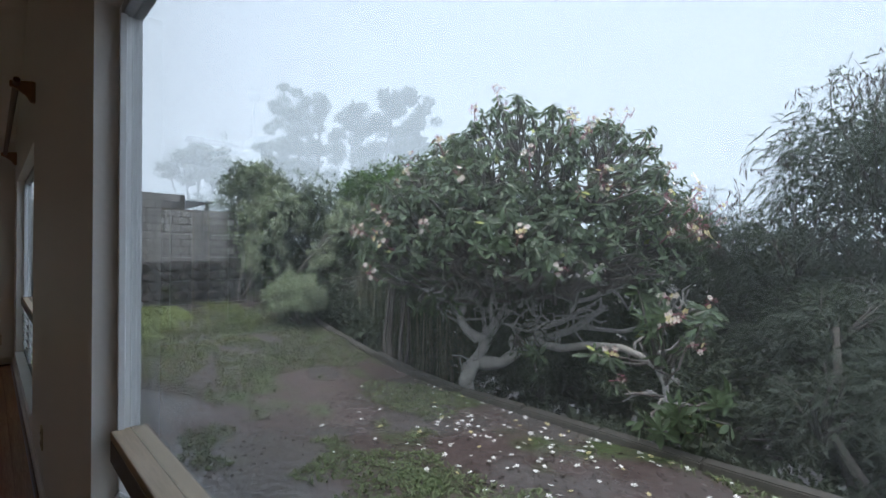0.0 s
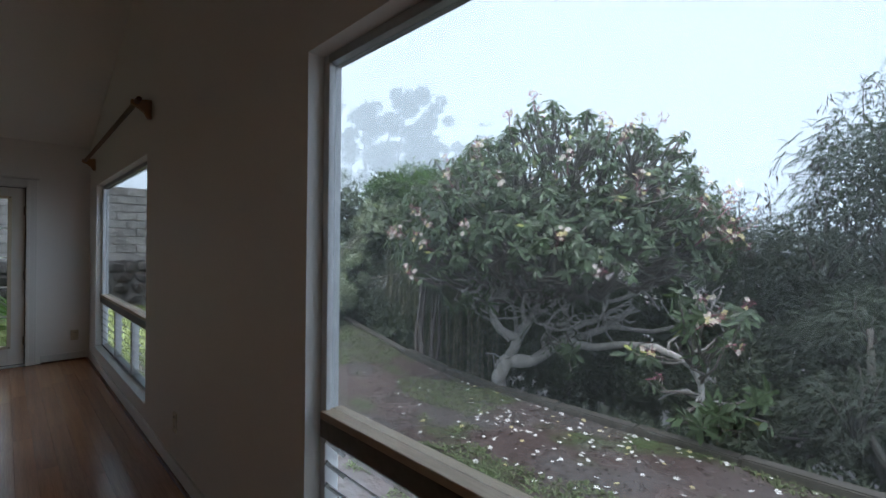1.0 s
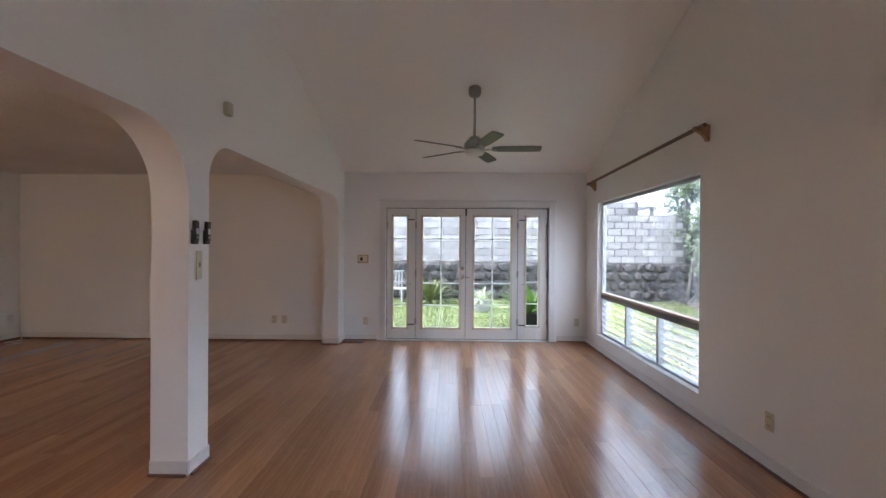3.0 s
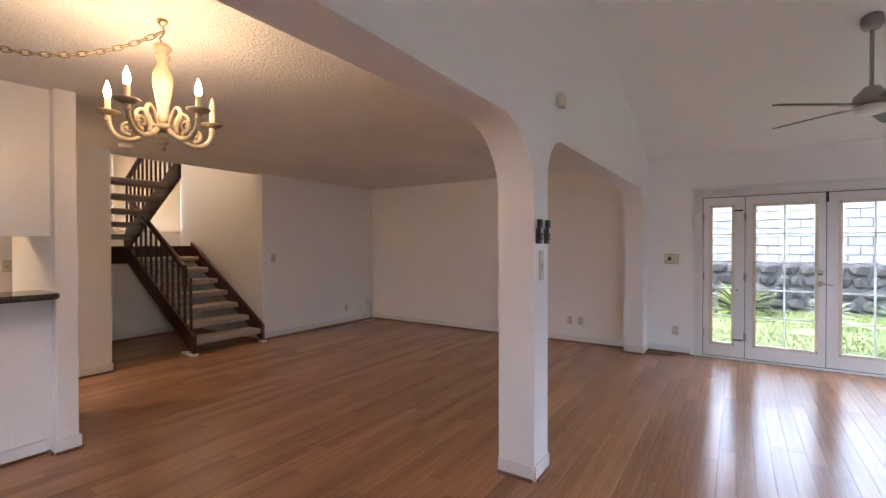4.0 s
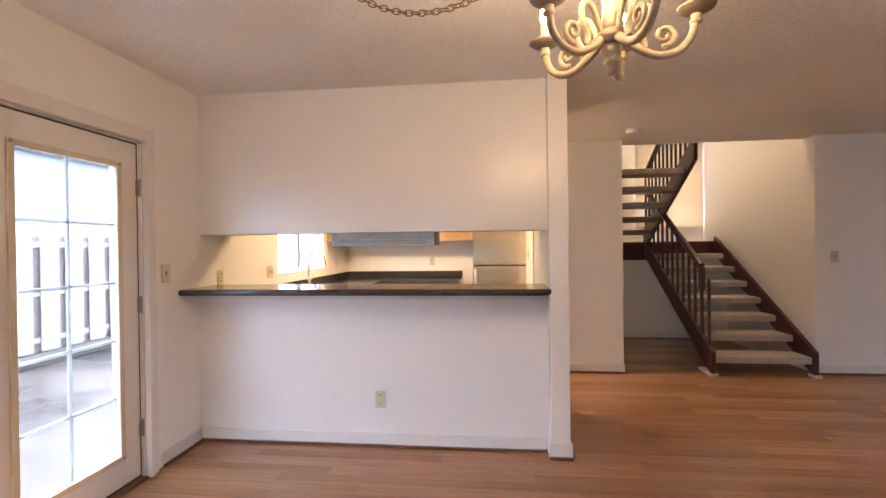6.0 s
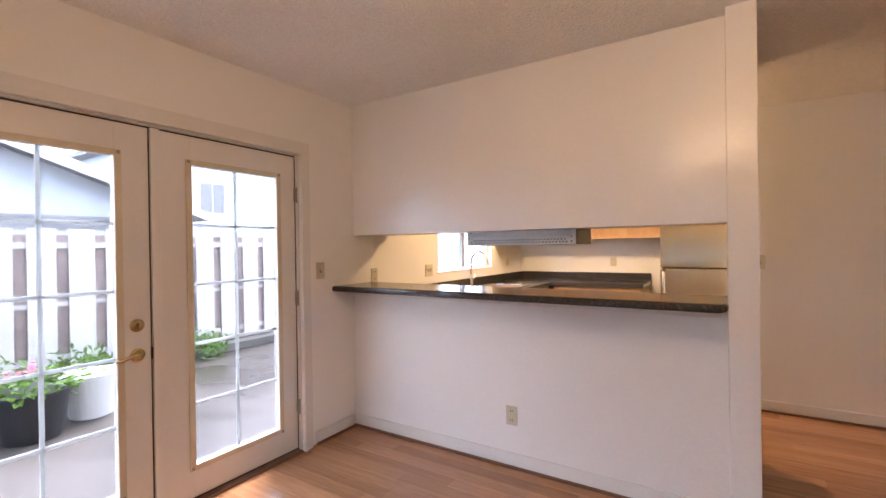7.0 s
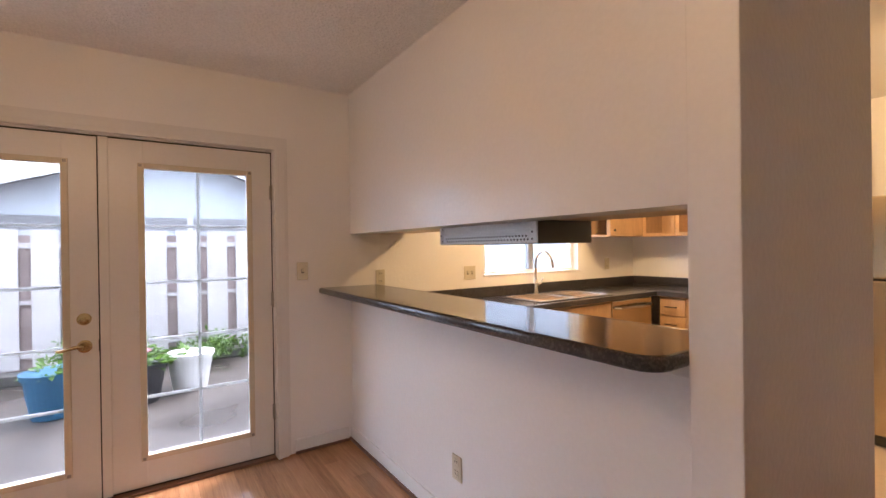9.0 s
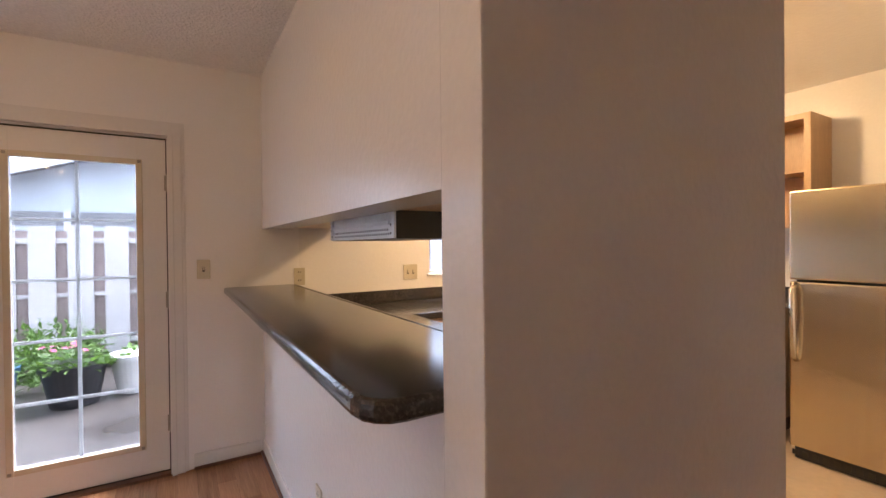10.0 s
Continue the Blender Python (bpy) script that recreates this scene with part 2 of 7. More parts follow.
def roof(x):
    return 2.5 + 0.34 * (x - XW) if x < -2.85 else 2.5 + 0.34 * (XE - x)


RIDGE = -2.855
W1 = (-1.395, 0.86)
W2 = (-6.24, -3.775)
WZ0, WZ1 = 0.21, 2.01

# north wall with two window openings
bm = bmesh.new()
yo = -0.084
prism(bm, [(XW - 0.15, -0.4), (W2[0], -0.4), (W2[0], roof(W2[0])), (XW - 0.15, 2.45)], YN, yo)
prism(bm, [(W2[0], -0.4), (W2[1], -0.4), (W2[1], WZ0), (W2[0], WZ0)], YN, yo)
prism(bm, [(W2[0], WZ1), (W2[1], WZ1), (W2[1], roof(W2[1])), (W2[0], roof(W2[0]))], YN, yo)
prism(bm, [(W2[1], -0.4), (W1[0], -0.4), (W1[0], roof(W1[0])), (RIDGE, roof(RIDGE)), (W2[1], roof(W2[1]))], YN, yo)
prism(bm, [(W1[0], -0.4), (W1[1], -0.4), (W1[1], WZ0), (W1[0], WZ0)], YN, yo)
prism(bm, [(W1[0], WZ1), (W1[1], WZ1), (W1[1], roof(W1[1])), (W1[0], roof(W1[0]))], YN, yo)
prism(bm, [(W1[1], -0.4), (XE + 0.15, -0.4), (XE + 0.15, 2.5), (W1[1], roof(W1[1]))], YN, yo)
solid("wall_north", bm, PAINT, "white painted plaster wall with two tall window openings", "wall")

# west wall with the garden door opening
DY0, DY1, DZ = -3.18, -0.735, 1.995
solid("wall_west", boxes((XW - 0.15, XW, -3.9, DY0, -0.4, 2.5), (XW - 0.15, XW, DY1, YN, -0.4, 2.5), (XW - 0.15, XW, DY0, DY1, DZ, 2.5), (XW - 0.15, XW, DY0, DY1, -0.4, -0.03)),
      PAINT, "white painted wall round the garden doors", "wall")
# living room west wall, set forward of the other
XL = -6.67
solid("wall_living_west", boxes((XL - 0.15, XL, -8.78, -4.02, -0.1, 2.6)), PAINT, "plain white painted living room wall", "wall")
YS = -8.62
solid("wall_living_south", boxes((XL, -4.32, YS - 0.16, YS, -0.1, 2.6)), PAINT, "plain white painted wall beside the stairs", "wall")
# stair well
YW = -11.0
solid("wall_stair_west", boxes((-4.48, -4.32, YW, YS - 0.16, -0.1, 5.0)), PAINT, "tall white wall along the stairs", "wall")
solid("wall_stair_back", boxes((-4.48, -4.31, YW - 0.15, YW, -0.1, 5.0), (-4.31, -3.30, YW - 0.15, YW, -0.1, 1.6), (-4.31, -3.30, YW - 0.15, YW, 3.0, 5.0), (-3.30, -2.3, YW - 0.15, YW, -0.1, 5.0)),
      PAINT, "white wall with a window at the stair landing", "wall")
solid("wall_under_landing", boxes((-4.32, -2.4, -10.42, -10.32, -0.1, 1.12)), PAINT, "white wall under the stair landing", "wall")
# block between the stairs and the kitchen
XH0, XH1, YH = -2.4, -1.47, -8.54
solid("wall_hall", boxes((XH0, XH1, YH - 0.12, YH, -0.1, 2.6), (XH0, XH0 + 0.12, YW, YH - 0.12, -0.1, 5.0), (XH1 - 0.12, XH1, YB, YH - 0.12, -0.1, 2.6)),
      PAINT, "white painted wall block between stairs and kitchen", "wall")
solid("wall_kitchen_south", boxes((XH1, XK + 0.15, YB - 0.15, YB, -0.1, 2.6)), SATIN, "cream-lit white kitchen back wall", "wall")
# east wall: door opening and kitchen window
EY0, EY1, EZ = -6.165, -4.36, 2.0
KW0, KW1, KWZ0, KWZ1 = -9.15, -7.93, 1.09, 1.95
solid("wall_east", boxes((XE, XE + 0.15, EY1, YN + 0.175, -0.4, 3.0), (XE, XE + 0.15, EY0, EY1, EZ, 2.6), (XE, XE + 0.15, -6.9, EY0, -0.4, 2.6), (XE, XE + 0.15, EY0, EY1, -0.4, -0.03)),
      PAINT, "white painted wall with glazed patio doors", "wall")
solid("wall_kitchen_east", boxes((XK, XK + 0.15, KW1, -6.9, -0.4, 2.6), (XK, XK + 0.15, YB, KW0, -0.4, 2.6), (XK, XK + 0.15, KW0, KW1, -0.4, KWZ0), (XK, XK + 0.15, KW0, KW1, KWZ1, 2.6)),
      SATIN, "white kitchen wall with a sliding window", "wall")
# arch wall
A1 = (-2.81, 0.72)
A2 = (-6.43, -3.03)
AZ = 2.08
bm = bmesh.new()
R1, R2 = 0.42, 0.27
for (x0, x1), r in ((A2, R2), (A1, R1)):
    lintel = [(x0, AZ - r)] + arc(x0 + r, AZ - r, r, 180, 90)[1:] + arc(x1 - r, AZ - r, r, 90, 0) + [(x1, 2.28), (x0, 2.28)]
    prism(bm, lintel, YA0, YA1)
    box(bm, x0, x1, YA0, YA1, 2.28, 2.5)
prism(bm, [(XW, 2.5), (XE, 2.5), (RIDGE, roof(RIDGE))], YA0, YA1)
box(bm, XW, A2[0], YA0, YA1, -0.1, 2.5)
box(bm, A1[1], XE, YA0, YA1, -0.1, 2.5)
prism(bm, [(x, z) for x, z in ((A2[1], AZ - R2), (A1[0], AZ - R1), (A1[0], 2.28), (A2[1], 2.28))], YA0, YA1)
prism(bm, [(A2[1], -0.1), (A1[0], -0.1), (A1[0], AZ - R1), (A2[1], AZ - R2)], YA0, YA1)
box(bm, A2[1], A1[0], YA0, YA1, 2.28, 2.5)
bmesh.ops.remove_doubles(bm, verts=bm.verts, dist=0.0005)
solid("wall_arches", bm, PAINT, "white plaster wall with two round-cornered arched openings", "wall")

# bar wall, upper wall over the pass-through, and its end wall
XP0, XP1, YP = -1.505, -1.385, -6.58
PT0, PT1 = 1.045, 1.455
solid("wall_bar", boxes((XP1, XE, YK - 0.12, YK, -0.1, PT0), bevel=0), SATIN, "white half wall under the bar counter", "wall")
solid("wall_over_bar", boxes((XP1, XE, YK - 0.16, YK, PT1, CZ), bevel=0), SATIN, "glossy white soffit wall over the pass-through", "wall")
solid("wall_bar_end", boxes((XP0, XP1, -7.55, YP, -0.1, CZ), bevel=0.004), SATIN, "white end wall beside the bar counter", "wall")

# ceilings
bm = bmesh.new()
for (xa, za), (xb, zb) in (((XW - 0.15, 2.45), (RIDGE, roof(RIDGE))), ((RIDGE, roof(RIDGE)), (XE + 0.15, 2.45))):
    prism(bm, [(xa, za), (xb, zb), (xb, zb + 0.12), (xa, za + 0.12)], YA0 - 0.05, 0.25)
solid("ceiling_vault", bm, VAULT, "sloping white vaulted ceiling", "ceiling")
solid("ceiling_flat", boxes((XL - 0.15, XE + 0.1, -6.73, YA0, CZ, CZ + 0.15), (XL - 0.15, -1.45, YS - 0.16, -6.73, CZ, CZ + 0.15), (XH0, -1.45, YB, YS - 0.16, CZ, CZ + 0.15)), CEIL, "white textured flat ceiling", "ceiling")
solid("ceiling_kitchen", boxes((-1.45, XK + 0.15, YB, -6.73, CZ, CZ + 0.15)), SATIN, "smooth glossy white kitchen ceiling", "ceiling")
solid("ceiling_stairwell", boxes((-4.48, -2.2, YW - 0.15, YS + 0.1, 5.0, 5.15)), VAULT, "white ceiling high over the stairs", "ceiling")
solid("wall_stair_upper", boxes((-4.48, -2.28, YS - 0.16, YS - 0.02, CZ + 0.15, 5.0)), PAINT, "white wall over the stair opening", "wall")

# subfloor and kitchen floor
solid("floor", boxes((XW - 0.1, XE + 0.1, -11.2, 0.0, -0.14, -0.02)), SHOE, "glossy brown bamboo plank floor", "floor")
solid("floor_kitchen", boxes((XH1, XK, YB, YK - 0.12, -0.02, 0.004)), KTILE, "pale vinyl kitchen floor", "floor")


# ---- trims ----
def skirting(name, rows):
    """White baseboards with a brown shoe moulding; rows of (x0, y0, x1, y1, room side)."""
    ob = thing(name, "white painted baseboard with a brown shoe moulding", "baseboard", kind="structure")
    for x0, y0, x1, y1, side in rows:
        if x0 == x1:
            a, b = (x0, x0 + 0.013 * side), (x0 + 0.013 * side, x0 + 0.03 * side)
            part("baseboard", boxes((min(a), max(a), y0, y1, 0.002, 0.092), bevel=0.004), TRIM, ob)
            part("shoe_moulding", boxes((min(b), max(b), y0, y1, 0.001, 0.018), bevel=0.005), SHOE, ob, "brown wooden shoe moulding")
        else:
            a, b = (y0, y0 + 0.013 * side), (y0 + 0.013 * side, y0 + 0.03 * side)
            part("baseboard", boxes((x0, x1, min(a), max(a), 0.002, 0.092), bevel=0.004), TRIM, ob)
            part("shoe_moulding", boxes((x0, x1, min(b), max(b), 0.001, 0.018), bevel=0.005), SHOE, ob, "brown wooden shoe moulding")
    return ob


skirting("baseboard", [
    (XW + 0.03, YN, XE, YN, -1), (XW, DY1 + 0.11, XW, YN - 0.03, 1), (XW, YA1 + 0.03, XW, DY0 - 0.11, 1), (A2[1], YA1, A1[0], YA1, 1),
    (A1[0], YA0, A1[0], YA1, 1), (A2[1], YA0, A2[1], YA1, -1), (XW, YA1, A2[0], YA1, 1), (A2[0], YA0, A2[0], YA1, 1),
    (XL, YS + 0.03, XL, YA0, 1), (XL, YS, -4.32, YS, 1), (XH0, YH, XH1, YH, 1), (XH0, -10.3, XH0, YH, -1),
    (-4.3, -10.32, XH0, -10.32, 1), (XE, YK + 0.03, XE, EY0 - 0.1, -1), (XP1 + 0.03, YK, XE, YK, 1), (XP0 - 0.013, YP, XP1 + 0.013, YP, 1),
    (XP0, -7.55, XP0, YP, -1), (XP1, YK, XP1, YP, 1)])


def casing(name, x, inner, y0, y1, ztop, label, head=0.0):
    """Stepped casing round a door opening in a wall across x; inner: the room's side."""
    ob = thing(name, label, "door casing", kind="structure")
    w = 0.085
    for depth, grow, shrink in ((0.013, 0.0, 0.0), (0.026, -0.018, 0.03), (0.036, -0.060, 0.0)):
        xa, xb = sorted((x + 0.001 * inner, x + depth * inner))
        o = w + grow if grow else w
        bm = boxes((xa, xb, y0 - o, y0 - shrink * 0.4, 0.001, ztop + o), (xa, xb, y1 + shrink * 0.4, y1 + o, 0.001, ztop + o), (xa, xb, y0 - shrink * 0.4, y1 + shrink * 0.4, ztop + shrink * 0.4, ztop + o), bevel=0.002)
        part("moulding", bm, TRIM, ob)
    if head:
        xa, xb = sorted((x, x + 0.035 * inner))
        part("head_cap", boxes((xa, xb, y0 - w - 0.02, y1 + w + 0.02, ztop + w, ztop + w + 0.025), bevel=0.006), TRIM, ob)
    return ob


def leaf(name, label, category, x, inner, y0, y1, z0, z1, g0, g1, gz0, gz1, cols, rows, group="", panes=None):
    """A glazed door leaf in the plane across x, with its grille, glazing bead and panes."""
    ob = thing(name, label, category, group, at=(x, (y0 + y1) / 2, z0))
    t = 0.022
    gap = 0.003
    a0, a1 = y0 + gap, y1 - gap
    for u0, u1 in ((a0, g0), (g1, a1)):
        part("stile", boxes((x - t, x + t, u0, u1, z0, z1), bevel=0.003), DOORP, ob)
    part("top_rail", boxes((x - t, x + t, g0, g1, gz1, z1)), DOORP, ob)
    part("bottom_rail", boxes((x - t, x + t, g0, g1, z0, gz0)), DOORP, ob)
    b = 0.028
    xa, xb = sorted((x + (t + 0.0) * inner, x + (t + 0.011) * inner))
    bead = boxes((xa, xb, g0 - b, g0 + 0.004, gz0 - b, gz1 + b), (xa, xb, g1 - 0.004, g1 + b, gz0 - b, gz1 + b), (xa, xb, g0 + 0.004, g1 - 0.004, gz0 - b, gz0 + 0.004), (xa, xb, g0 + 0.004, g1 - 0.004, gz1 - 0.004, gz1 + b), bevel=0.004)
    part("glazing_bead", bead, DOORBEAD, ob, "yellowed plastic glazing bead")
    for u in (g0 - b / 2, g1 + b / 2):
        for z in (gz0 - b / 2, gz1 + b / 2):
            xs_ = sorted((x + (t + 0.011) * inner, x + (t + 0.014) * inner))
            part("corner_clip", boxes((*xs_, u - 0.008, u + 0.008, z - 0.008, z + 0.008)), HINGE, ob, "small dark corner clip")
    m = 0.009
    for c in range(1, cols):
        u = g0 + (g1 - g0) * c / cols
        part("grille_bar", boxes((x - 0.006, x + 0.006, u - m, u + m, gz0, gz1), bevel=0.003), GRILLE, ob, "white grille bar")
    for r in range(1, rows):
        z = gz0 + (gz1 - gz0) * r / rows
        part("grille_bar", boxes((x - 0.0055, x + 0.0055, g0, g1, z - m, z + m), bevel=0.003), GRILLE, ob, "white grille bar")
    for c in range(cols):
        for r in range(rows):
            u0, u1 = g0 + (g1 - g0) * c / cols, g0 + (g1 - g0) * (c + 1) / cols
            v0, v1 = gz0 + (gz1 - gz0) * r / rows, gz0 + (gz1 - gz0) * (r + 1) / rows
            p = part("pane", boxes((x - 0.0075, x - 0.0070, u0, u1, v0, v1)), panes or GARDENGLASS, ob)
            p.visible_shadow = False
    return ob


DOORBEAD = material("yellowed_bead", (0.66, 0.58, 0.44), 0.35, vary=0.06)


def hinge(parent, x, inner, y, z):
    xa, xb = sorted((x, x + 0.016 * inner))
    h = part("hinge", boxes((xa, xb, y - 0.014, y + 0.014, z - 0.045, z + 0.045), bevel=0.003), HINGE, parent, "worn metal hinge")
    part("pin", tube(bmesh.new(), [(x + 0.018 * inner, y, z - 0.052), (x + 0.018 * inner, y, z + 0.052)], 0.006), HINGE, h)


def deadbolt(parent, x, inner, y, z, mat):
    bm = bmesh.new()
    tube(bm, [(x, y, z), (x + 0.008 * inner, y, z), (x + 0.014 * inner, y, z), (x + 0.016 * inner, y, z)], [0.032, 0.032, 0.026, 0.012], 20)
    d = part("deadbolt", bm, mat, parent, "round metal deadbolt", smooth=False)
    part("thumb_turn", boxes(tuple(sorted((x + 0.016 * inner, x + 0.030 * inner))) + (y - 0.004, y + 0.004, z - 0.014, z + 0.014), bevel=0.002), mat, d)


def lever(parent, x, inner, y, z, way, mat):
    bm = bmesh.new()
    tube(bm, [(x, y, z), (x + 0.007 * inner, y, z), (x + 0.012 * inner, y, z)], [0.033, 0.033, 0.024], 20)
    tube(bm, [(x + 0.01 * inner, y, z), (x + 0.045 * inner, y, z)], 0.011, 12)
    h = part("lever_handle", bm, mat, parent, "curved metal lever handle")
    c = x + 0.048 * inner
    pts = [(c, y, z), (c, y + 0.03 * way, z + 0.006), (c, y + 0.06 * way, z + 0.001), (c, y + 0.09 * way, z - 0.008), (c, y + 0.112 * way, z - 0.006)]
    part("lever", tube(bmesh.new(), pts, [0.012, 0.010, 0.009, 0.009, 0.006], 10), mat, h, smooth=True)


def strips(name, x, inner, y0, y1, ztop, seams):
    """Thin dark strips that stand for the shadow gaps round and between door leaves."""
    ob = thing(name, "thin dark strips standing for the shadow in the door joints", "weather strip", kind="structure")
    xa, xb = sorted((x + 0.0205 * inner, x + 0.0232 * inner))
    part("head_strip", boxes((xa, xb, y0, y1, ztop - 0.008, ztop)), SLOT, ob)
    for y in (y0, y1 - 0.006):
        part("side_strip", boxes((xa, xb, y, y + 0.006, 0.016, ztop - 0.009)), SLOT, ob)
    for y in seams:
        part("seam_strip", boxes((xa, xb, y - 0.003, y + 0.003, 0.016, ztop - 0.009)), SLOT, ob)
    part("foot_strip", boxes((xa, xb, y0, y1, 0.0145, 0.022)), SLOT, ob)


# garden doors on the west
casing("door_casing_west", XW, 1, DY0 + 0.015, DY1 - 0.015, DZ - 0.012, "stepped white casing round the garden doors", head=0.02)
xd = XW - 0.06
solid("door_frame_west", boxes((XW - 0.15, XW, DY0, DY0 + 0.02, -0.03, DZ), (XW - 0.15, XW, DY1 - 0.02, DY1, -0.03, DZ), (XW - 0.15, XW, DY0 + 0.02, DY1 - 0.02, DZ - 0.02, DZ), (XW - 0.15, XW + 0.01, DY0 + 0.02, DY1 - 0.02, -0.03, 0.012)),
      TRIM, "white frame and threshold of the garden doors", "door frame")
B = (DY0 + 0.02, -2.722, -1.977, -1.203, DY1 - 0.02)
side1 = leaf("sidelight_door", "narrow white glazed side door with a grille", "door", xd, 1, B[0], B[1], 0.015, DZ - 0.022, -3.057, -2.853, 0.19, 1.845, 1, 5, "garden door leaves")
door1 = leaf("french_door", "white french door with a ten-light grille, closed", "door", xd, 1, B[1], B[2], 0.015, DZ - 0.022, -2.618, -2.072, 0.19, 1.845, 2, 5, "garden door leaves")
door2 = leaf("french_door", "white french door with a ten-light grille, closed", "door", xd, 1, B[2], B[3], 0.015, DZ - 0.022, -1.847, -1.308, 0.19, 1.845, 2, 5, "garden door leaves")
side2 = leaf("sidelight_door", "narrow white glazed side door with a grille", "door", xd, 1, B[3], B[4], 0.015, DZ - 0.022, -1.075, -0.895, 0.23, 1.845, 1, 5, "garden door leaves")
strips("gap_shadow_west", xd, 1, B[0], B[4], DZ - 0.02, B[1:4])
deadbolt(door1, xd + 0.022, 1, -2.03, 1.075, CHROME)
lever(door1, xd + 0.022, 1, -2.03, 0.95, 1, CHROME)
part("flush_bolt", boxes((xd + 0.022, xd + 0.045, -1.985, -1.96, 1.86, 1.965), bevel=0.004), BLACK, door2, "dark surface bolt at the top")
for o, y, w in ((side1, B[1] - 0.02, -1), (side2, B[3] + 0.02, 1)):
    for z in (1.80, 0.235):
        s_ = part("barrel_bolt", boxes((xd + 0.022, xd + 0.036, min(y, y + w * 0.1), max(y, y + w * 0.1), z - 0.009, z + 0.009), bevel=0.003), BLACK, o, "black barrel bolt")
    part("small_knob", lathe(bmesh.new(), [(0.001, 0), (0.013, 0.002), (0.015, 0.012), (0.006, 0.018)], (xd + 0.035, y + w * 0.06, 0.83), 12), CHROME, o)
for o, y in ((side1, B[0] + 0.004), (side1, B[1]), (side2, B[3]), (side2, B[4] - 0.004)):
    for z in (0.28, 1.0, 1.72):
        hinge(o, xd + 0.022, 1, y, z)

# patio doors on the east
casing("door_casing_east", XE, -1, EY0 + 0.012, EY1 - 0.012, EZ - 0.01, "stepped white casing round the patio doors")
xe = XE + 0.05
solid("door_frame_east", boxes((XE, XE + 0.15, EY0, EY0 + 0.018, -0.03, EZ), (XE, XE + 0.15, EY1 - 0.018, EY1, -0.03, EZ), (XE, XE + 0.15, EY0 + 0.018, EY1 - 0.018, EZ - 0.018, EZ)), TRIM, "white frame of the patio doors", "door frame")
solid("threshold", boxes((XE - 0.02, XE + 0.15, EY0 + 0.018, EY1 - 0.018, -0.03, 0.014), bevel=0.004), SHOE, "dark wooden threshold of the patio doors", "threshold")
YM = -5.275
pd1 = leaf("patio_door", "white glazed patio door with a grille, closed", "door", xe, -1, EY0 + 0.02, YM, 0.016, EZ - 0.02, -5.998, -5.455, 0.195, 1.822, 2, 5, "patio door leaves", DOORGLASS)
pd2 = leaf("patio_door", "white glazed patio door with brass lever and deadbolt", "door", xe, -1, YM, EY1 - 0.02, 0.016, EZ - 0.02, -5.10, -4.555, 0.195, 1.817, 2, 5, "patio door leaves", DOORGLASS)
part("astragal", boxes((xe - 0.036, xe - 0.0225, YM - 0.022, YM + 0.022, 0.016, EZ - 0.022), bevel=0.004), DOORP, pd1)
strips("gap_shadow_east", xe, -1, EY0 + 0.018, EY1 - 0.018, EZ - 0.018, (YM + 0.0255,))
deadbolt(pd2, xe - 0.022, -1, -5.185, 0.995, BRASS)
lever(pd2, xe - 0.022, -1, -5.185, 0.85, 1, BRASS)
part("latch_plate", boxes((xe - 0.037, xe - 0.020, YM + 0.024, YM + 0.03, 0.82, 0.88)), BLACK, pd2)
for z in (0.30, 1.03, 1.72):
    hinge(pd1, xe - 0.022, -1, EY0 + 0.018, z)


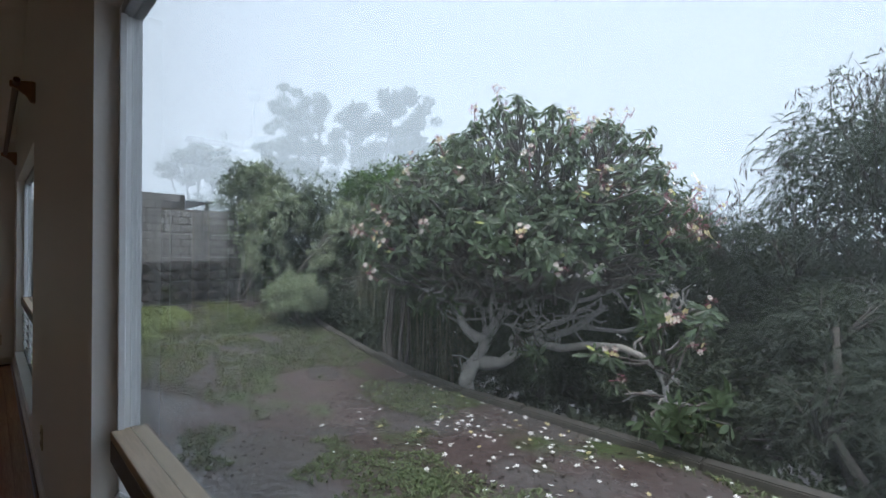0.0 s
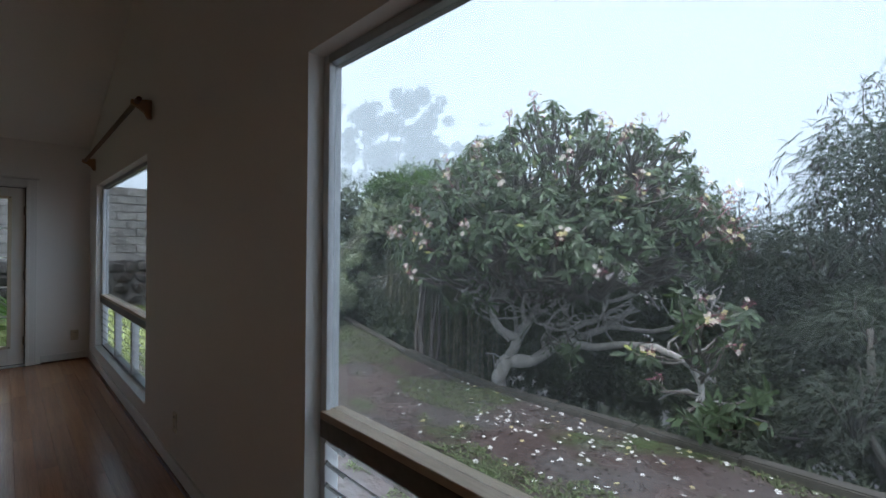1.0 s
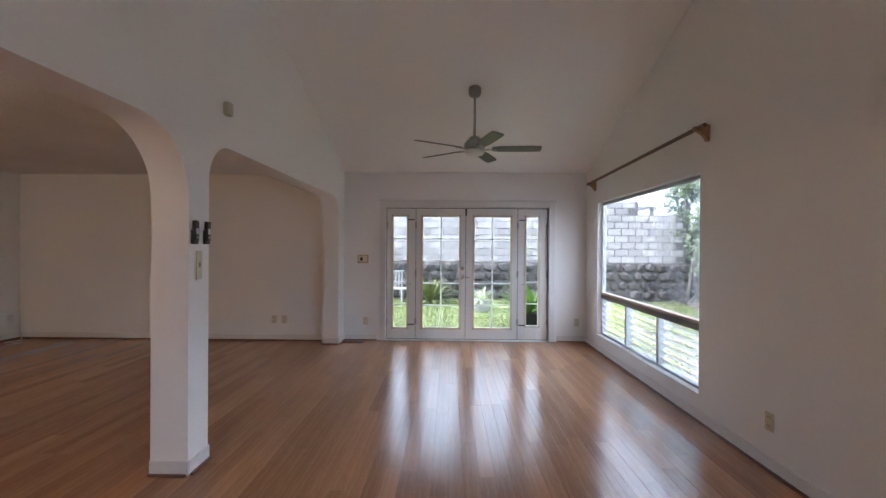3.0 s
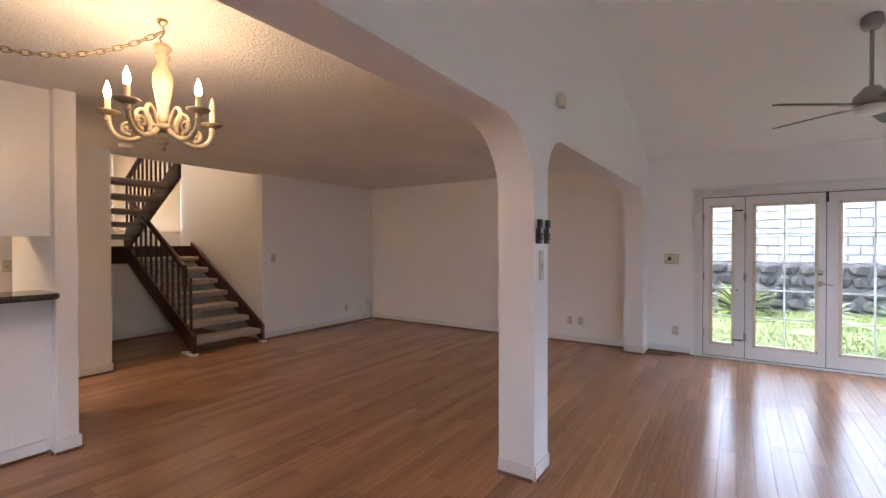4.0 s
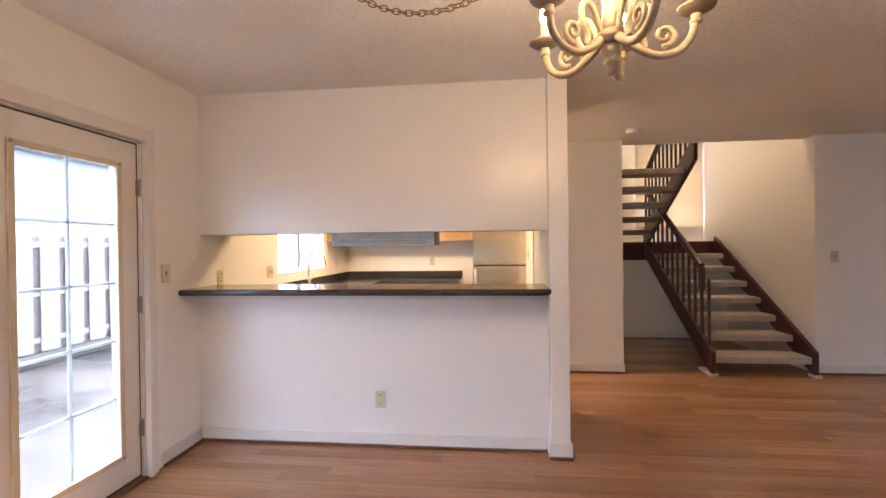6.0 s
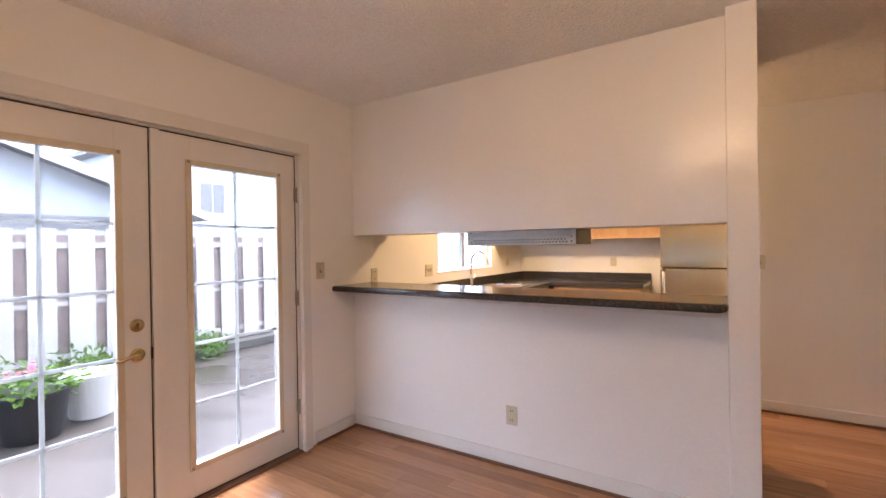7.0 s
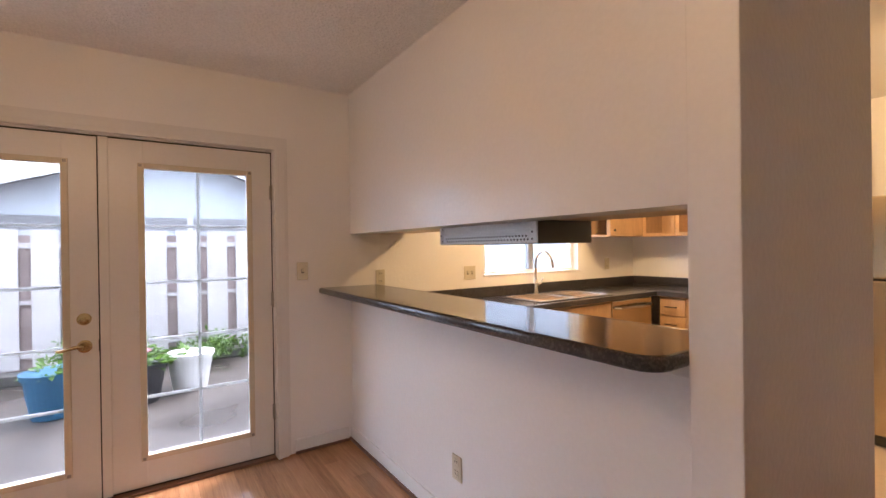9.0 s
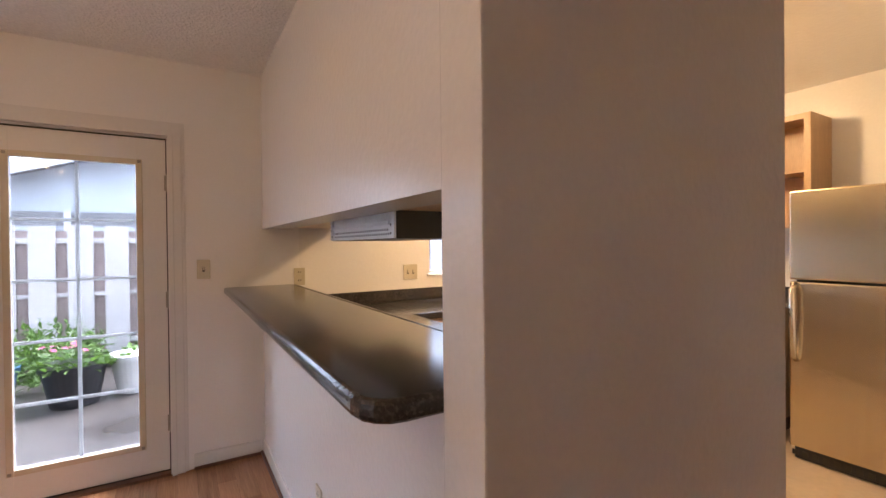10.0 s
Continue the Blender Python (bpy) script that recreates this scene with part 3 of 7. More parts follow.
# ---- louvred windows on the north ----
def jalousie_window(name, x0, x1, label):
    ob = thing(name, label, "window", kind="structure")
    ya, yb = -0.137, -0.085
    f = 0.032
    part("jamb", boxes((x0, x0 + f, ya, yb, WZ0, WZ1), bevel=0.003), VINYL, ob, "white window jamb")
    part("jamb", boxes((x1 - f, x1, ya, yb, WZ0, WZ1), bevel=0.003), VINYL, ob, "white window jamb")
    part("head", boxes((x0 + f, x1 - f, ya, yb, WZ1 - f, WZ1), bevel=0.003), ALU, ob, "grey metal window head")
    part("sill", boxes((x0, x1, YN - 0.012, ya - 0.001, WZ0 - 0.0, WZ0 + 0.014), bevel=0.004), TRIM, ob, "white painted sill")
    part("bottom_rail", boxes((x0 + f, x1 - f, ya, yb, WZ0, WZ0 + 0.035), bevel=0.003), ALU, ob, "grey metal bottom rail")
    zr = 0.785
    part("middle_rail", boxes((x0 + f, x1 - f, ya - 0.02, yb, zr - 0.075, zr - 0.014), bevel=0.003), ALUDARK, ob, "dark metal middle rail")
    part("rail_cap", boxes((x0 + f, x1 - f, ya - 0.02, yb + 0.012, zr - 0.014, zr + 0.012), bevel=0.004), SILLWOOD, ob, "bare pale wood cap on the rail")
    for x in (x0 + f, x1 - f - 0.016):
        part("stop", boxes((x, x + 0.016, ya - 0.006, ya + 0.012, zr + 0.012, WZ1 - f), bevel=0.003), VINYL, ob)
    p = part("pane", boxes((x0 + f, x1 - f, -0.112, -0.108, zr + 0.012, WZ1 - f)), GLASS, ob)
    p.visible_shadow = False
    for z in (0.95, 1.38, 1.80):
        part("screw", boxes((x0 + f, x0 + f + 0.006, ya - 0.003, ya + 0.006, z - 0.006, z + 0.006)), BLACK, ob, "dark screw head")
    bays = 3
    xa, xb = x0 + f, x1 - f
    for k in range(1, bays):
        u = xa + (xb - xa) * k / bays
        part("mullion", boxes((u - 0.02, u + 0.02, ya - 0.004, yb, WZ0 + 0.035, zr - 0.075), bevel=0.003), ALU, ob, "grey metal mullion")
    n = 6
    zl0, zl1 = WZ0 + 0.045, zr - 0.085
    for k in range(bays):
        u0, u1 = xa + (xb - xa) * k / bays + 0.026, xa + (xb - xa) * (k + 1) / bays - 0.026
        for i in range(n):
            z = zl0 + (zl1 - zl0) * (i + 0.5) / n
            bm = boxes((u0, u1, -0.05, 0.05, -0.003, 0.003))
            bmesh.ops.transform(bm, matrix=Matrix.Translation((0, -0.108, z)) @ Matrix.Rotation(radians(-46), 4, "X"), verts=bm.verts)
            s = part("louver", bm, LOUVER, ob, "glass louver slat")
            s.visible_shadow = False
            for u in (u0 - 0.004, u1 + 0.004):
                bm = boxes((u - 0.004, u + 0.004, -0.052, 0.052, -0.008, 0.006))
                bmesh.ops.transform(bm, matrix=Matrix.Translation((0, -0.108, z)) @ Matrix.Rotation(radians(-46), 4, "X"), verts=bm.verts)
                part("clip", bm, ALU, s, "metal louver clip")
    return ob


ALUDARK = material("dark_weathered_metal", (0.16, 0.145, 0.13), 0.5, 0.3, vary=0.3, scale=5)
jalousie_window("window_1", *W1, "large fixed window over open glass louvers")
jalousie_window("window_2", *W2, "large fixed window over open glass louvers")


# ---- curtain rods ----
def rod(x0, x1, y, z0, z1, brackets, label):
    ob = thing("curtain_rod", label, "curtain rod", "curtain rods", at=(x0, y, z0))
    part("pole", tube(bmesh.new(), [(x0, y, z0), (x1, y, z1)], 0.017, 12), ROD, ob, "reddish-brown wooden pole")
    for xb in brackets:
        z = z0 + (z1 - z0) * (xb - x0) / (x1 - x0)
        bm = bmesh.new()
        side = [(YN - 0.001, z - 0.10), (YN - 0.001, z + 0.03), (YN - 0.02, z + 0.03), (y - 0.03, z + 0.012), (y - 0.03, z - 0.018), (y, z - 0.028), (YN - 0.045, z - 0.06), (YN - 0.022, z - 0.10)]
        a = [bm.verts.new((xb - 0.016, v, w)) for v, w in side]
        b = [bm.verts.new((xb + 0.016, v, w)) for v, w in side]
        bm.faces.new(a)
        bm.faces.new(b[::-1])
        for i in range(len(a)):
            j = (i + 1) % len(a)
            bm.faces.new((a[j], a[i], b[i], b[j]))
        part("bracket", bm, RODPALE, ob, "pale carved wooden bracket")


rod(-6.42, -3.56, -0.285, 2.285, 2.335, (-6.33, -3.66), "long wooden curtain rod over a window")
rod(-1.70, 0.98, -0.30, 2.30, 2.33, (-1.42, 0.8), "wooden curtain rod on pale brackets over a window")


# ---- ceiling fan ----
def ceiling_fan(x, y):
    top = roof(x)
    ob = thing("ceiling_fan", "brushed metal ceiling fan with five dark blades", "ceiling fan", at=(x, y, top))
    part("canopy", lathe(bmesh.new(), [(0.02, -0.085), (0.05, -0.08), (0.068, -0.05), (0.07, 0.03)], (x, y, top), 20), FANMET, ob, smooth=True)
    part("downrod", tube(bmesh.new(), [(x, y, top - 0.07), (x, y, 2.58)], 0.013, 10), FANMET, ob)
    part("motor", lathe(bmesh.new(), [(0.02, 0.14), (0.05, 0.13), (0.07, 0.10), (0.105, 0.07), (0.115, 0.03), (0.11, 0.0), (0.06, -0.012)], (x, y, 2.455), 24), FANMET, ob, "brushed metal motor housing", smooth=True)
    part("light_bowl", lathe(bmesh.new(), [(0.105, 0.0), (0.108, -0.03), (0.09, -0.05), (0.05, -0.062), (0.001, -0.066)], (x, y, 2.443), 24), FROST, ob, "unlit frosted light bowl", smooth=True)
    for k in range(5):
        a = radians(87 + 72 * k)
        m = Matrix.Translation((x, y, 2.455)) @ Matrix.Rotation(a, 4, "Z")
        bm = bmesh.new()
        pts = [(0.19, -0.045), (0.30, -0.062), (0.60, -0.066), (0.705, -0.06), (0.715, -0.05), (0.715, 0.05), (0.705, 0.06), (0.60, 0.066), (0.30, 0.062), (0.19, 0.045)]
        a_ = [bm.verts.new((p, q, 0.004)) for p, q in pts]
        b_ = [bm.verts.new((p, q, -0.004)) for p, q in pts]
        bm.faces.new(a_)
        bm.faces.new(b_[::-1])
        for i in range(len(pts)):
            j = (i + 1) % len(pts)
            bm.faces.new((a_[j], a_[i], b_[i], b_[j]))
        bmesh.ops.transform(bm, matrix=m @ Matrix.Rotation(radians(-13), 4, "X"), verts=bm.verts)
        b = part("blade", bm, BLADE, ob, "dark grey fan blade")
        bm = boxes((0.09, 0.24, -0.018, 0.018, -0.012, -0.004), bevel=0.003)
        bmesh.ops.transform(bm, matrix=m, verts=bm.verts)
        part("blade_iron", bm, FANMET, b, "metal blade bracket")


ceiling_fan(-4.97, -1.955)


# ---- wall plates and small fittings ----
def plate(name, label, category, group, at, facing, w=0.072, h=0.116, mat=None, kind="outlet"):
    """A wall plate with its slots or toggle; facing: '+x', '-x', '+y' or '-y'."""
    ob = thing(name, label, category, group, at=at)
    turn = {"+y": 0, "-x": 90, "-y": 180, "+x": -90}[facing]
    m = Matrix.Translation(at) @ Matrix.Rotation(radians(turn), 4, "Z")

    def put(part_name, rows, material_, note="", bevel=0.002):
        bm = boxes(*rows, bevel=bevel)
        bmesh.ops.transform(bm, matrix=m, verts=bm.verts)
        part(part_name, bm, material_, ob, note)

    put("cover", [(-w / 2, w / 2, 0.0005, 0.007, -h / 2, h / 2)], mat or IVORY)
    if kind == "outlet":
        for z in (-0.028, 0.028):
            put("receptacle", [(-0.017, 0.017, 0.007, 0.009, z - 0.016, z + 0.016)], mat or IVORY)
            for u in (-0.007, 0.007):
                put("slot", [(u - 0.0018, u + 0.0018, 0.0085, 0.0096, z - 0.004, z + 0.008)], SLOT, "dark slot", 0)
    elif kind == "switch":
        n = max(1, round(w / 0.07))
        for k in range(n):
            u = (k - (n - 1) / 2) * 0.046
            put("toggle", [(u - 0.005, u + 0.005, 0.007, 0.017, -0.006, 0.016)], mat or IVORY)
            put("toggle_slot", [(u - 0.007, u + 0.007, 0.0068, 0.0078, -0.014, 0.014)], SLOT, "dark slot", 0)
    return ob


plate("wall_outlet", "ivory power outlet on the bar wall", "outlet", "wall outlets", (-0.262, YK, 0.318), "+y")
plate("wall_outlet", "ivory power outlet under the window wall", "outlet", "wall outlets", (-2.975, YN, 0.308), "-y")
plate("wall_outlet", "ivory power outlet beside the garden doors", "outlet", "wall outlets", (XW, -3.46, 0.288), "+x")
plate("wall_outlet", "ivory power outlet near the corner", "outlet", "wall outlets", (XW, -0.33, 0.29), "+x")
plate("wall_outlet", "white power outlet in the living room", "outlet", "wall outlets", (-5.99, YS, 0.27), "+y")
plate("wall_outlet", "white power outlet in the living room", "outlet", "wall outlets", (XL, -4.65, 0.31), "+x")
plate("wall_outlet", "white cable plate in the living room", "outlet", "wall outlets", (XL, -4.80, 0.31), "+x")
plate("wall_outlet", "ivory power outlet over the worktop", "outlet", "wall outlets", (XE, -7.02 + 0.12, 1.135), "-x")
plate("wall_outlet", "ivory power outlet on the kitchen wall", "outlet", "wall outlets", (-0.18, YB, 1.14), "+y")
plate("wall_outlet", "ivory power outlet beside the kitchen corner", "outlet", "wall outlets", (XK, -9.62, 1.15), "-x")
plate("light_switch", "ivory light switch beside the patio doors", "light switch", "light switches", (XE, -6.33, 1.205), "-x", kind="switch")
plate("light_switch", "ivory double light switch on the hall wall", "light switch", "light switches", (-1.59, YH, 1.20), "+y", w=0.118, kind="switch")
plate("light_switch", "ivory light switch beside the stairs", "light switch", "light switches", (-4.50, YS, 1.20), "+y", kind="switch")
plate("light_switch", "ivory double switch over the worktop", "light switch", "light switches", (XK, -7.76, 1.13), "-x", w=0.118, kind="switch")
plate("light_switch", "ivory light switch on the arch column", "light switch", "light switches", (-2.915, YA1, 1.27), "+y", h=0.18, w=0.06, kind="switch")
plate("light_switch", "ivory light switch on the kitchen side wall", "light switch", "light switches", (XH1, -9.05, 1.25), "+x", kind="switch")

for x in (-2.852, -2.985):
    ob = thing("remote_control", "black fan remote in a holder on the column", "remote control", "remotes on the column", at=(x, YA1, 1.40))
    part("holder", boxes((x - 0.026, x + 0.026, YA1 + 0.0005, YA1 + 0.022, 1.40, 1.49), bevel=0.005), BLACK, ob)
    r = part("remote_body", boxes((x - 0.021, x + 0.021, YA1 + 0.006, YA1 + 0.03, 1.42, 1.545), bevel=0.006), BLACK, ob)
    part("label_panel", boxes((x - 0.010, x + 0.014, YA1 + 0.0301, YA1 + 0.0316, 1.462, 1.497)), VINYL, r, "pale label panel")
    part("button", boxes((x - 0.010, x + 0.010, YA1 + 0.0301, YA1 + 0.032, 1.435, 1.450), bevel=0.002), FANMET, r)

ob = thing("wall_sensor", "small pale box high on the arch wall", "wall sensor", at=(-3.24, YA1, 2.345))
part("sensor_body", boxes((-3.275, -3.205, YA1 + 0.0005, YA1 + 0.04, 2.30, 2.39), bevel=0.008), IVORY, ob)

ob = thing("thermostat", "brass framed intercom panel beside the garden doors", "thermostat", at=(XW, -3.50, 1.205))
part("frame", boxes((XW + 0.0005, XW + 0.018, -3.585, -3.42, 1.145, 1.27), bevel=0.004), BRASS, ob, "brass frame")
part("face", boxes((XW + 0.018, XW + 0.022, -3.57, -3.435, 1.16, 1.255), bevel=0.002), IVORY, ob)
part("dial", boxes((XW + 0.022, XW + 0.026, -3.545, -3.505, 1.185, 1.235), bevel=0.002), SLOT, ob)

ob = thing("floor_vent", "brown metal floor register beside the wall", "floor vent", at=(-6.5, -3.62, 0))
part("vent_frame", boxes((-6.66, -6.52, -3.74, -3.46, 0.0005, 0.012), bevel=0.003), SHOE, ob)
for k in range(9):
    part("vent_slat", boxes((-6.645, -6.535, -3.72 + 0.029 * k, -3.712 + 0.029 * k, 0.012, 0.015)), DARKWOOD, ob)

ob = thing("smoke_detector", "white round smoke detector on the ceiling", "smoke detector", at=(-2.38, -8.10, CZ))
part("housing", lathe(bmesh.new(), [(0.03, -0.038), (0.058, -0.03), (0.066, -0.012), (0.066, -0.0005)], (-2.38, -8.10, CZ), 24), TRIM, ob)

ob = thing("cable", "thin white cable coiled out of the wall by the corner", "cable", at=(-6.4, YS, 0))
part("wire", tube(bmesh.new(), [(-6.52, YS + 0.002, 0.27), (-6.53, YS + 0.03, 0.20), (-6.50, YS + 0.05, 0.14), (-6.44, YS + 0.05, 0.17), (-6.47, YS + 0.06, 0.22), (-6.55, YS + 0.06, 0.10), (-6.60, YS + 0.10, 0.012), (-6.50, YS + 0.2, 0.006), (-6.30, YS + 0.16, 0.006)], 0.005, 6), TRIM, ob)
part("wall_jack", boxes((-6.55, -6.49, YS + 0.0005, YS + 0.03, 0.25, 0.37), bevel=0.004), TRIM, ob)


# ---- chandelier ----
def smooth_path(pts, steps=5):
    """A smooth run of points through the given ones."""
    pts, out = [Vector(p) for p in pts], []
    for i in range(len(pts) - 1):
        p0, p1, p2, p3 = pts[max(i - 1, 0)], pts[i], pts[i + 1], pts[min(i + 2, len(pts) - 1)]
        for k in range(steps):
            t = k / steps
            out.append(0.5 * (2 * p1 + (p2 - p0) * t + (2 * p0 - 5 * p1 + 4 * p2 - p3) * t * t + (3 * p1 - p0 - 3 * p2 + p3) * t ** 3))
    return out + [pts[-1]]


def chandelier(x, y):
    ob = thing("chandelier", "cream carved wooden chandelier with candle bulbs, one unlit", "chandelier", at=(x, y, 2.30))
    prof = [(0.001, 1.832), (0.010, 1.836), (0.014, 1.846), (0.008, 1.856), (0.020, 1.866), (0.022, 1.874), (0.012, 1.884), (0.022, 1.892), (0.030, 1.905), (0.024, 1.918)]
    part("finial", lathe(bmesh.new(), prof, (x, y, 0), 20), CREAM, ob, smooth=True)
    part("hub", lathe(bmesh.new(), [(0.02, 1.918), (0.046, 1.928), (0.05, 1.94), (0.044, 1.952), (0.03, 1.958)], (x, y, 0), 20), DRIP, ob, "dark bronze hub", smooth=True)
    prof = [(0.03, 1.955), (0.036, 1.975), (0.026, 1.995), (0.024, 2.03), (0.036, 2.10), (0.044, 2.15), (0.040, 2.19), (0.026, 2.225), (0.020, 2.245), (0.028, 2.26), (0.030, 2.275), (0.022, 2.285), (0.034, 2.30), (0.038, 2.315), (0.028, 2.325), (0.010, 2.332)]
    part("column", lathe(bmesh.new(), prof, (x, y, 0), 20), CREAM, ob, smooth=True)
    part("hook", tube(bmesh.new(), [(x, y, 2.33), (x + 0.012, y, 2.35), (x, y, 2.37), (x - 0.010, y, 2.39), (x, y, 2.41), (x, y, 2.44)], 0.004, 8), DRIP, ob)
    part("ceiling_cap", lathe(bmesh.new(), [(0.006, 2.41), (0.02, 2.425), (0.024, 2.4395)], (x, y, 0), 16), BRASS, ob)
    for k in range(5):
        a = radians(31 + 72 * k)
        c, s = math.cos(a), math.sin(a)

        def at(r, z):
            return (x + c * r, y + s * r, z)
        main = smooth_path([at(0.034, 1.932), at(0.075, 1.900), at(0.125, 1.878), at(0.175, 1.886), at(0.210, 1.925), at(0.222, 1.985)])
        arm = part("arm", tube(bmesh.new(), main, [0.0125 - 0.0025 * i / len(main) for i in range(len(main))], 10), CREAM, ob, smooth=True)
        bead = lathe(bmesh.new(), [(0.010, 1.955), (0.0165, 1.960), (0.0165, 1.966), (0.010, 1.971), (0.015, 1.978), (0.012, 1.984)], (x + c * 0.221, y + s * 0.221, 0), 14)
        part("bead", bead, CREAM, arm, smooth=True)
        rise = [at(0.034, 1.935), at(0.050, 1.975), at(0.068, 2.010), at(0.090, 2.022), at(0.108, 2.005), at(0.104, 1.965), at(0.086, 1.930), at(0.092, 1.902)]
        part("scroll", tube(bmesh.new(), smooth_path(rise), 0.0085, 8), CREAM, arm, smooth=True)
        curl = [at(0.140 + (0.032 - 0.0017 * i) * math.cos(radians(-100 + 33 * i)), 1.932 + (0.032 - 0.0017 * i) * math.sin(radians(-100 + 33 * i))) for i in range(16)]
        part("scroll", tube(bmesh.new(), curl, [0.0085 - 0.0002 * i for i in range(16)], 8), CREAM, arm, smooth=True)
        part("drip_cup", lathe(bmesh.new(), [(0.012, 1.982), (0.03, 1.988), (0.047, 1.998), (0.050, 2.003), (0.030, 2.006), (0.018, 2.012)], (x + c * 0.222, y + s * 0.222, 0), 18), DRIP, arm, "dark bronze drip cup", smooth=True)
        part("candle_sleeve", lathe(bmesh.new(), [(0.0125, 2.008), (0.0125, 2.062)], (x + c * 0.222, y + s * 0.222, 0), 14), WAX, arm)
        part("bulb", lathe(bmesh.new(), [(0.008, 2.062), (0.013, 2.073), (0.0145, 2.088), (0.0115, 2.106), (0.006, 2.125), (0.002, 2.138)], (x + c * 0.222, y + s * 0.222, 0), 14), DEADBULB if k == 2 else BULB, arm, "unlit flame-shaped bulb" if k == 2 else "glowing flame-shaped bulb", smooth=True).visible_shadow = False
    # swagged chain to a second hook
    p0, p1 = Vector((x, y, 2.385)), Vector((-0.43, -5.53, 2.43))
    n = 34
    chain = thing("swag_chain", "tarnished metal chain swagged under the ceiling", "chain", at=p0)
    for i in range(n):
        def pt(f):
            p = p0.lerp(p1, f)
            p.z -= 0.215 * 4 * f * (1 - f)
            return p
        q, r = pt(i / n), pt((i + 1) / n)
        way = (r - q).normalized()
        side = way.cross(Vector((0, 0, 1))).normalized()
        if i % 2:
            side = way.cross(side)
        mid, h = (q + r) / 2, (r - q).length * 0.72
        ring = [mid + way * h * math.cos(t_) + side * 0.011 * math.sin(t_) for t_ in (2 * math.pi * j / 10 for j in range(11))]
        part("chain_link", tube(bmesh.new(), ring, 0.0025, 5, cap=False), CHAINM, chain)
    part("hook", tube(bmesh.new(), [p1, p1 + Vector((0, 0, 0.009))], 0.006, 8), CHAINM, chain)
    cord = [p0.lerp(p1, i / 20) - Vector((0, 0, 0.212 * 4 * (i / 20) * (1 - i / 20))) + Vector((0, 0.004 * math.sin(i * 2.1), 0)) for i in range(21)]
    part("cord", tube(bmesh.new(), cord, 0.003, 6), WAX, chain, "thin pale electric cord")


CHAINM = material("tarnished_chain", (0.20, 0.16, 0.10), 0.4, 0.7, vary=0.3)
chandelier(-1.36, -5.03)


# ---- bar counter and kitchen ----
def rounded_top(name, label, outline, z0, z1, mat, category, bevel=0.015, kind=""):
    bm = bmesh.new()
    a = [bm.verts.new((x, y, z0)) for x, y in outline]
    f = bm.faces.new(a)
    ex = bmesh.ops.extrude_face_region(bm, geom=[f])
    vs = [v for v in ex["geom"] if isinstance(v, bmesh.types.BMVert)]
    bmesh.ops.translate(bm, verts=vs, vec=(0, 0, z1 - z0))
    edges = [e for e in bm.edges if abs(e.verts[0].co.z - e.verts[1].co.z) < 1e-6]
    bmesh.ops.bevel(bm, geom=edges, offset=bevel, segments=3, affect="EDGES", profile=0.5)
    return solid(name, bm, mat, label, category, kind=kind)


bar = [(XE - 0.002, -6.44)] + [(-1.315 + 0.072 * math.cos(radians(a)), -6.512 + 0.072 * math.sin(radians(a))) for a in (90, 112, 135, 158, 180)] + [(-1.384, -6.86), (XE - 0.002, -6.86)]
counter = thing("bar_counter", "dark speckled laminate bar top with rounded edges", "counter", at=(-0.2, -6.6, PT0))
slab = rounded_top("top", "", bar, PT0 + 0.001, 1.087, LAMIN, "", kind="")
slab.parent, slab.location = counter, -counter.location
part("back_edge", boxes((-1.383, XE - 0.003, -6.874, -6.861, PT0 + 0.004, 1.085), bevel=0.003), LAMIN, counter)
part("support_cleat", boxes((-1.36, XE - 0.004, YK + 0.001, YK + 0.022, PT0 - 0.045, PT0), bevel=0.003), TRIM, counter, "white painted cleat under the top")

YC = -9.45
XC = 0.42
worktop = [(XC, -7.45), (XC - 0.06, -7.45), (XP1 + 0.003, -7.42), (XP1 + 0.003, -6.80), (XK - 0.002, -6.80), (XK - 0.002, YB + 0.002), (-0.62, YB + 0.002), (-0.62, YC), (XC - 0.03, YC), (XC, YC + 0.03)]
ob = thing("kitchen_worktop", "dark laminate worktop with an upstand along the walls", "counter", at=(0.7, -8.4, 0.87))
bm = bmesh.new()
for x0, x1, y0, y1 in ((XC, XK - 0.002, YB + 0.002, -8.88), (XC, 0.50, -8.88, -8.02), (0.97, XK - 0.002, -8.88, -8.02), (XC, XK - 0.002, -8.02, -6.80), (-0.62, XC, YB + 0.002, YC), (XP1 + 0.003, XC, -7.44, -6.80)):
    box(bm, x0, x1, y0, y1, 0.872, 0.91)
bmesh.ops.remove_doubles(bm, verts=bm.verts, dist=0.0005)
part("top", bm, LAMIN, ob)
part("nosing", boxes((XC - 0.012, XC, YC, -7.44, 0.868, 0.912), (-0.62, XC - 0.012, YC, YC + 0.012, 0.868, 0.912), bevel=0.005), LAMIN, ob)
part("upstand", boxes((XK - 0.022, XK - 0.002, YB + 0.002, -6.80, 0.911, 1.0), bevel=0.004), LAMIN, ob)
part("upstand", boxes((-0.62, XK - 0.024, YB + 0.002, YB + 0.022, 0.911, 1.0), bevel=0.004), LAMIN, ob)

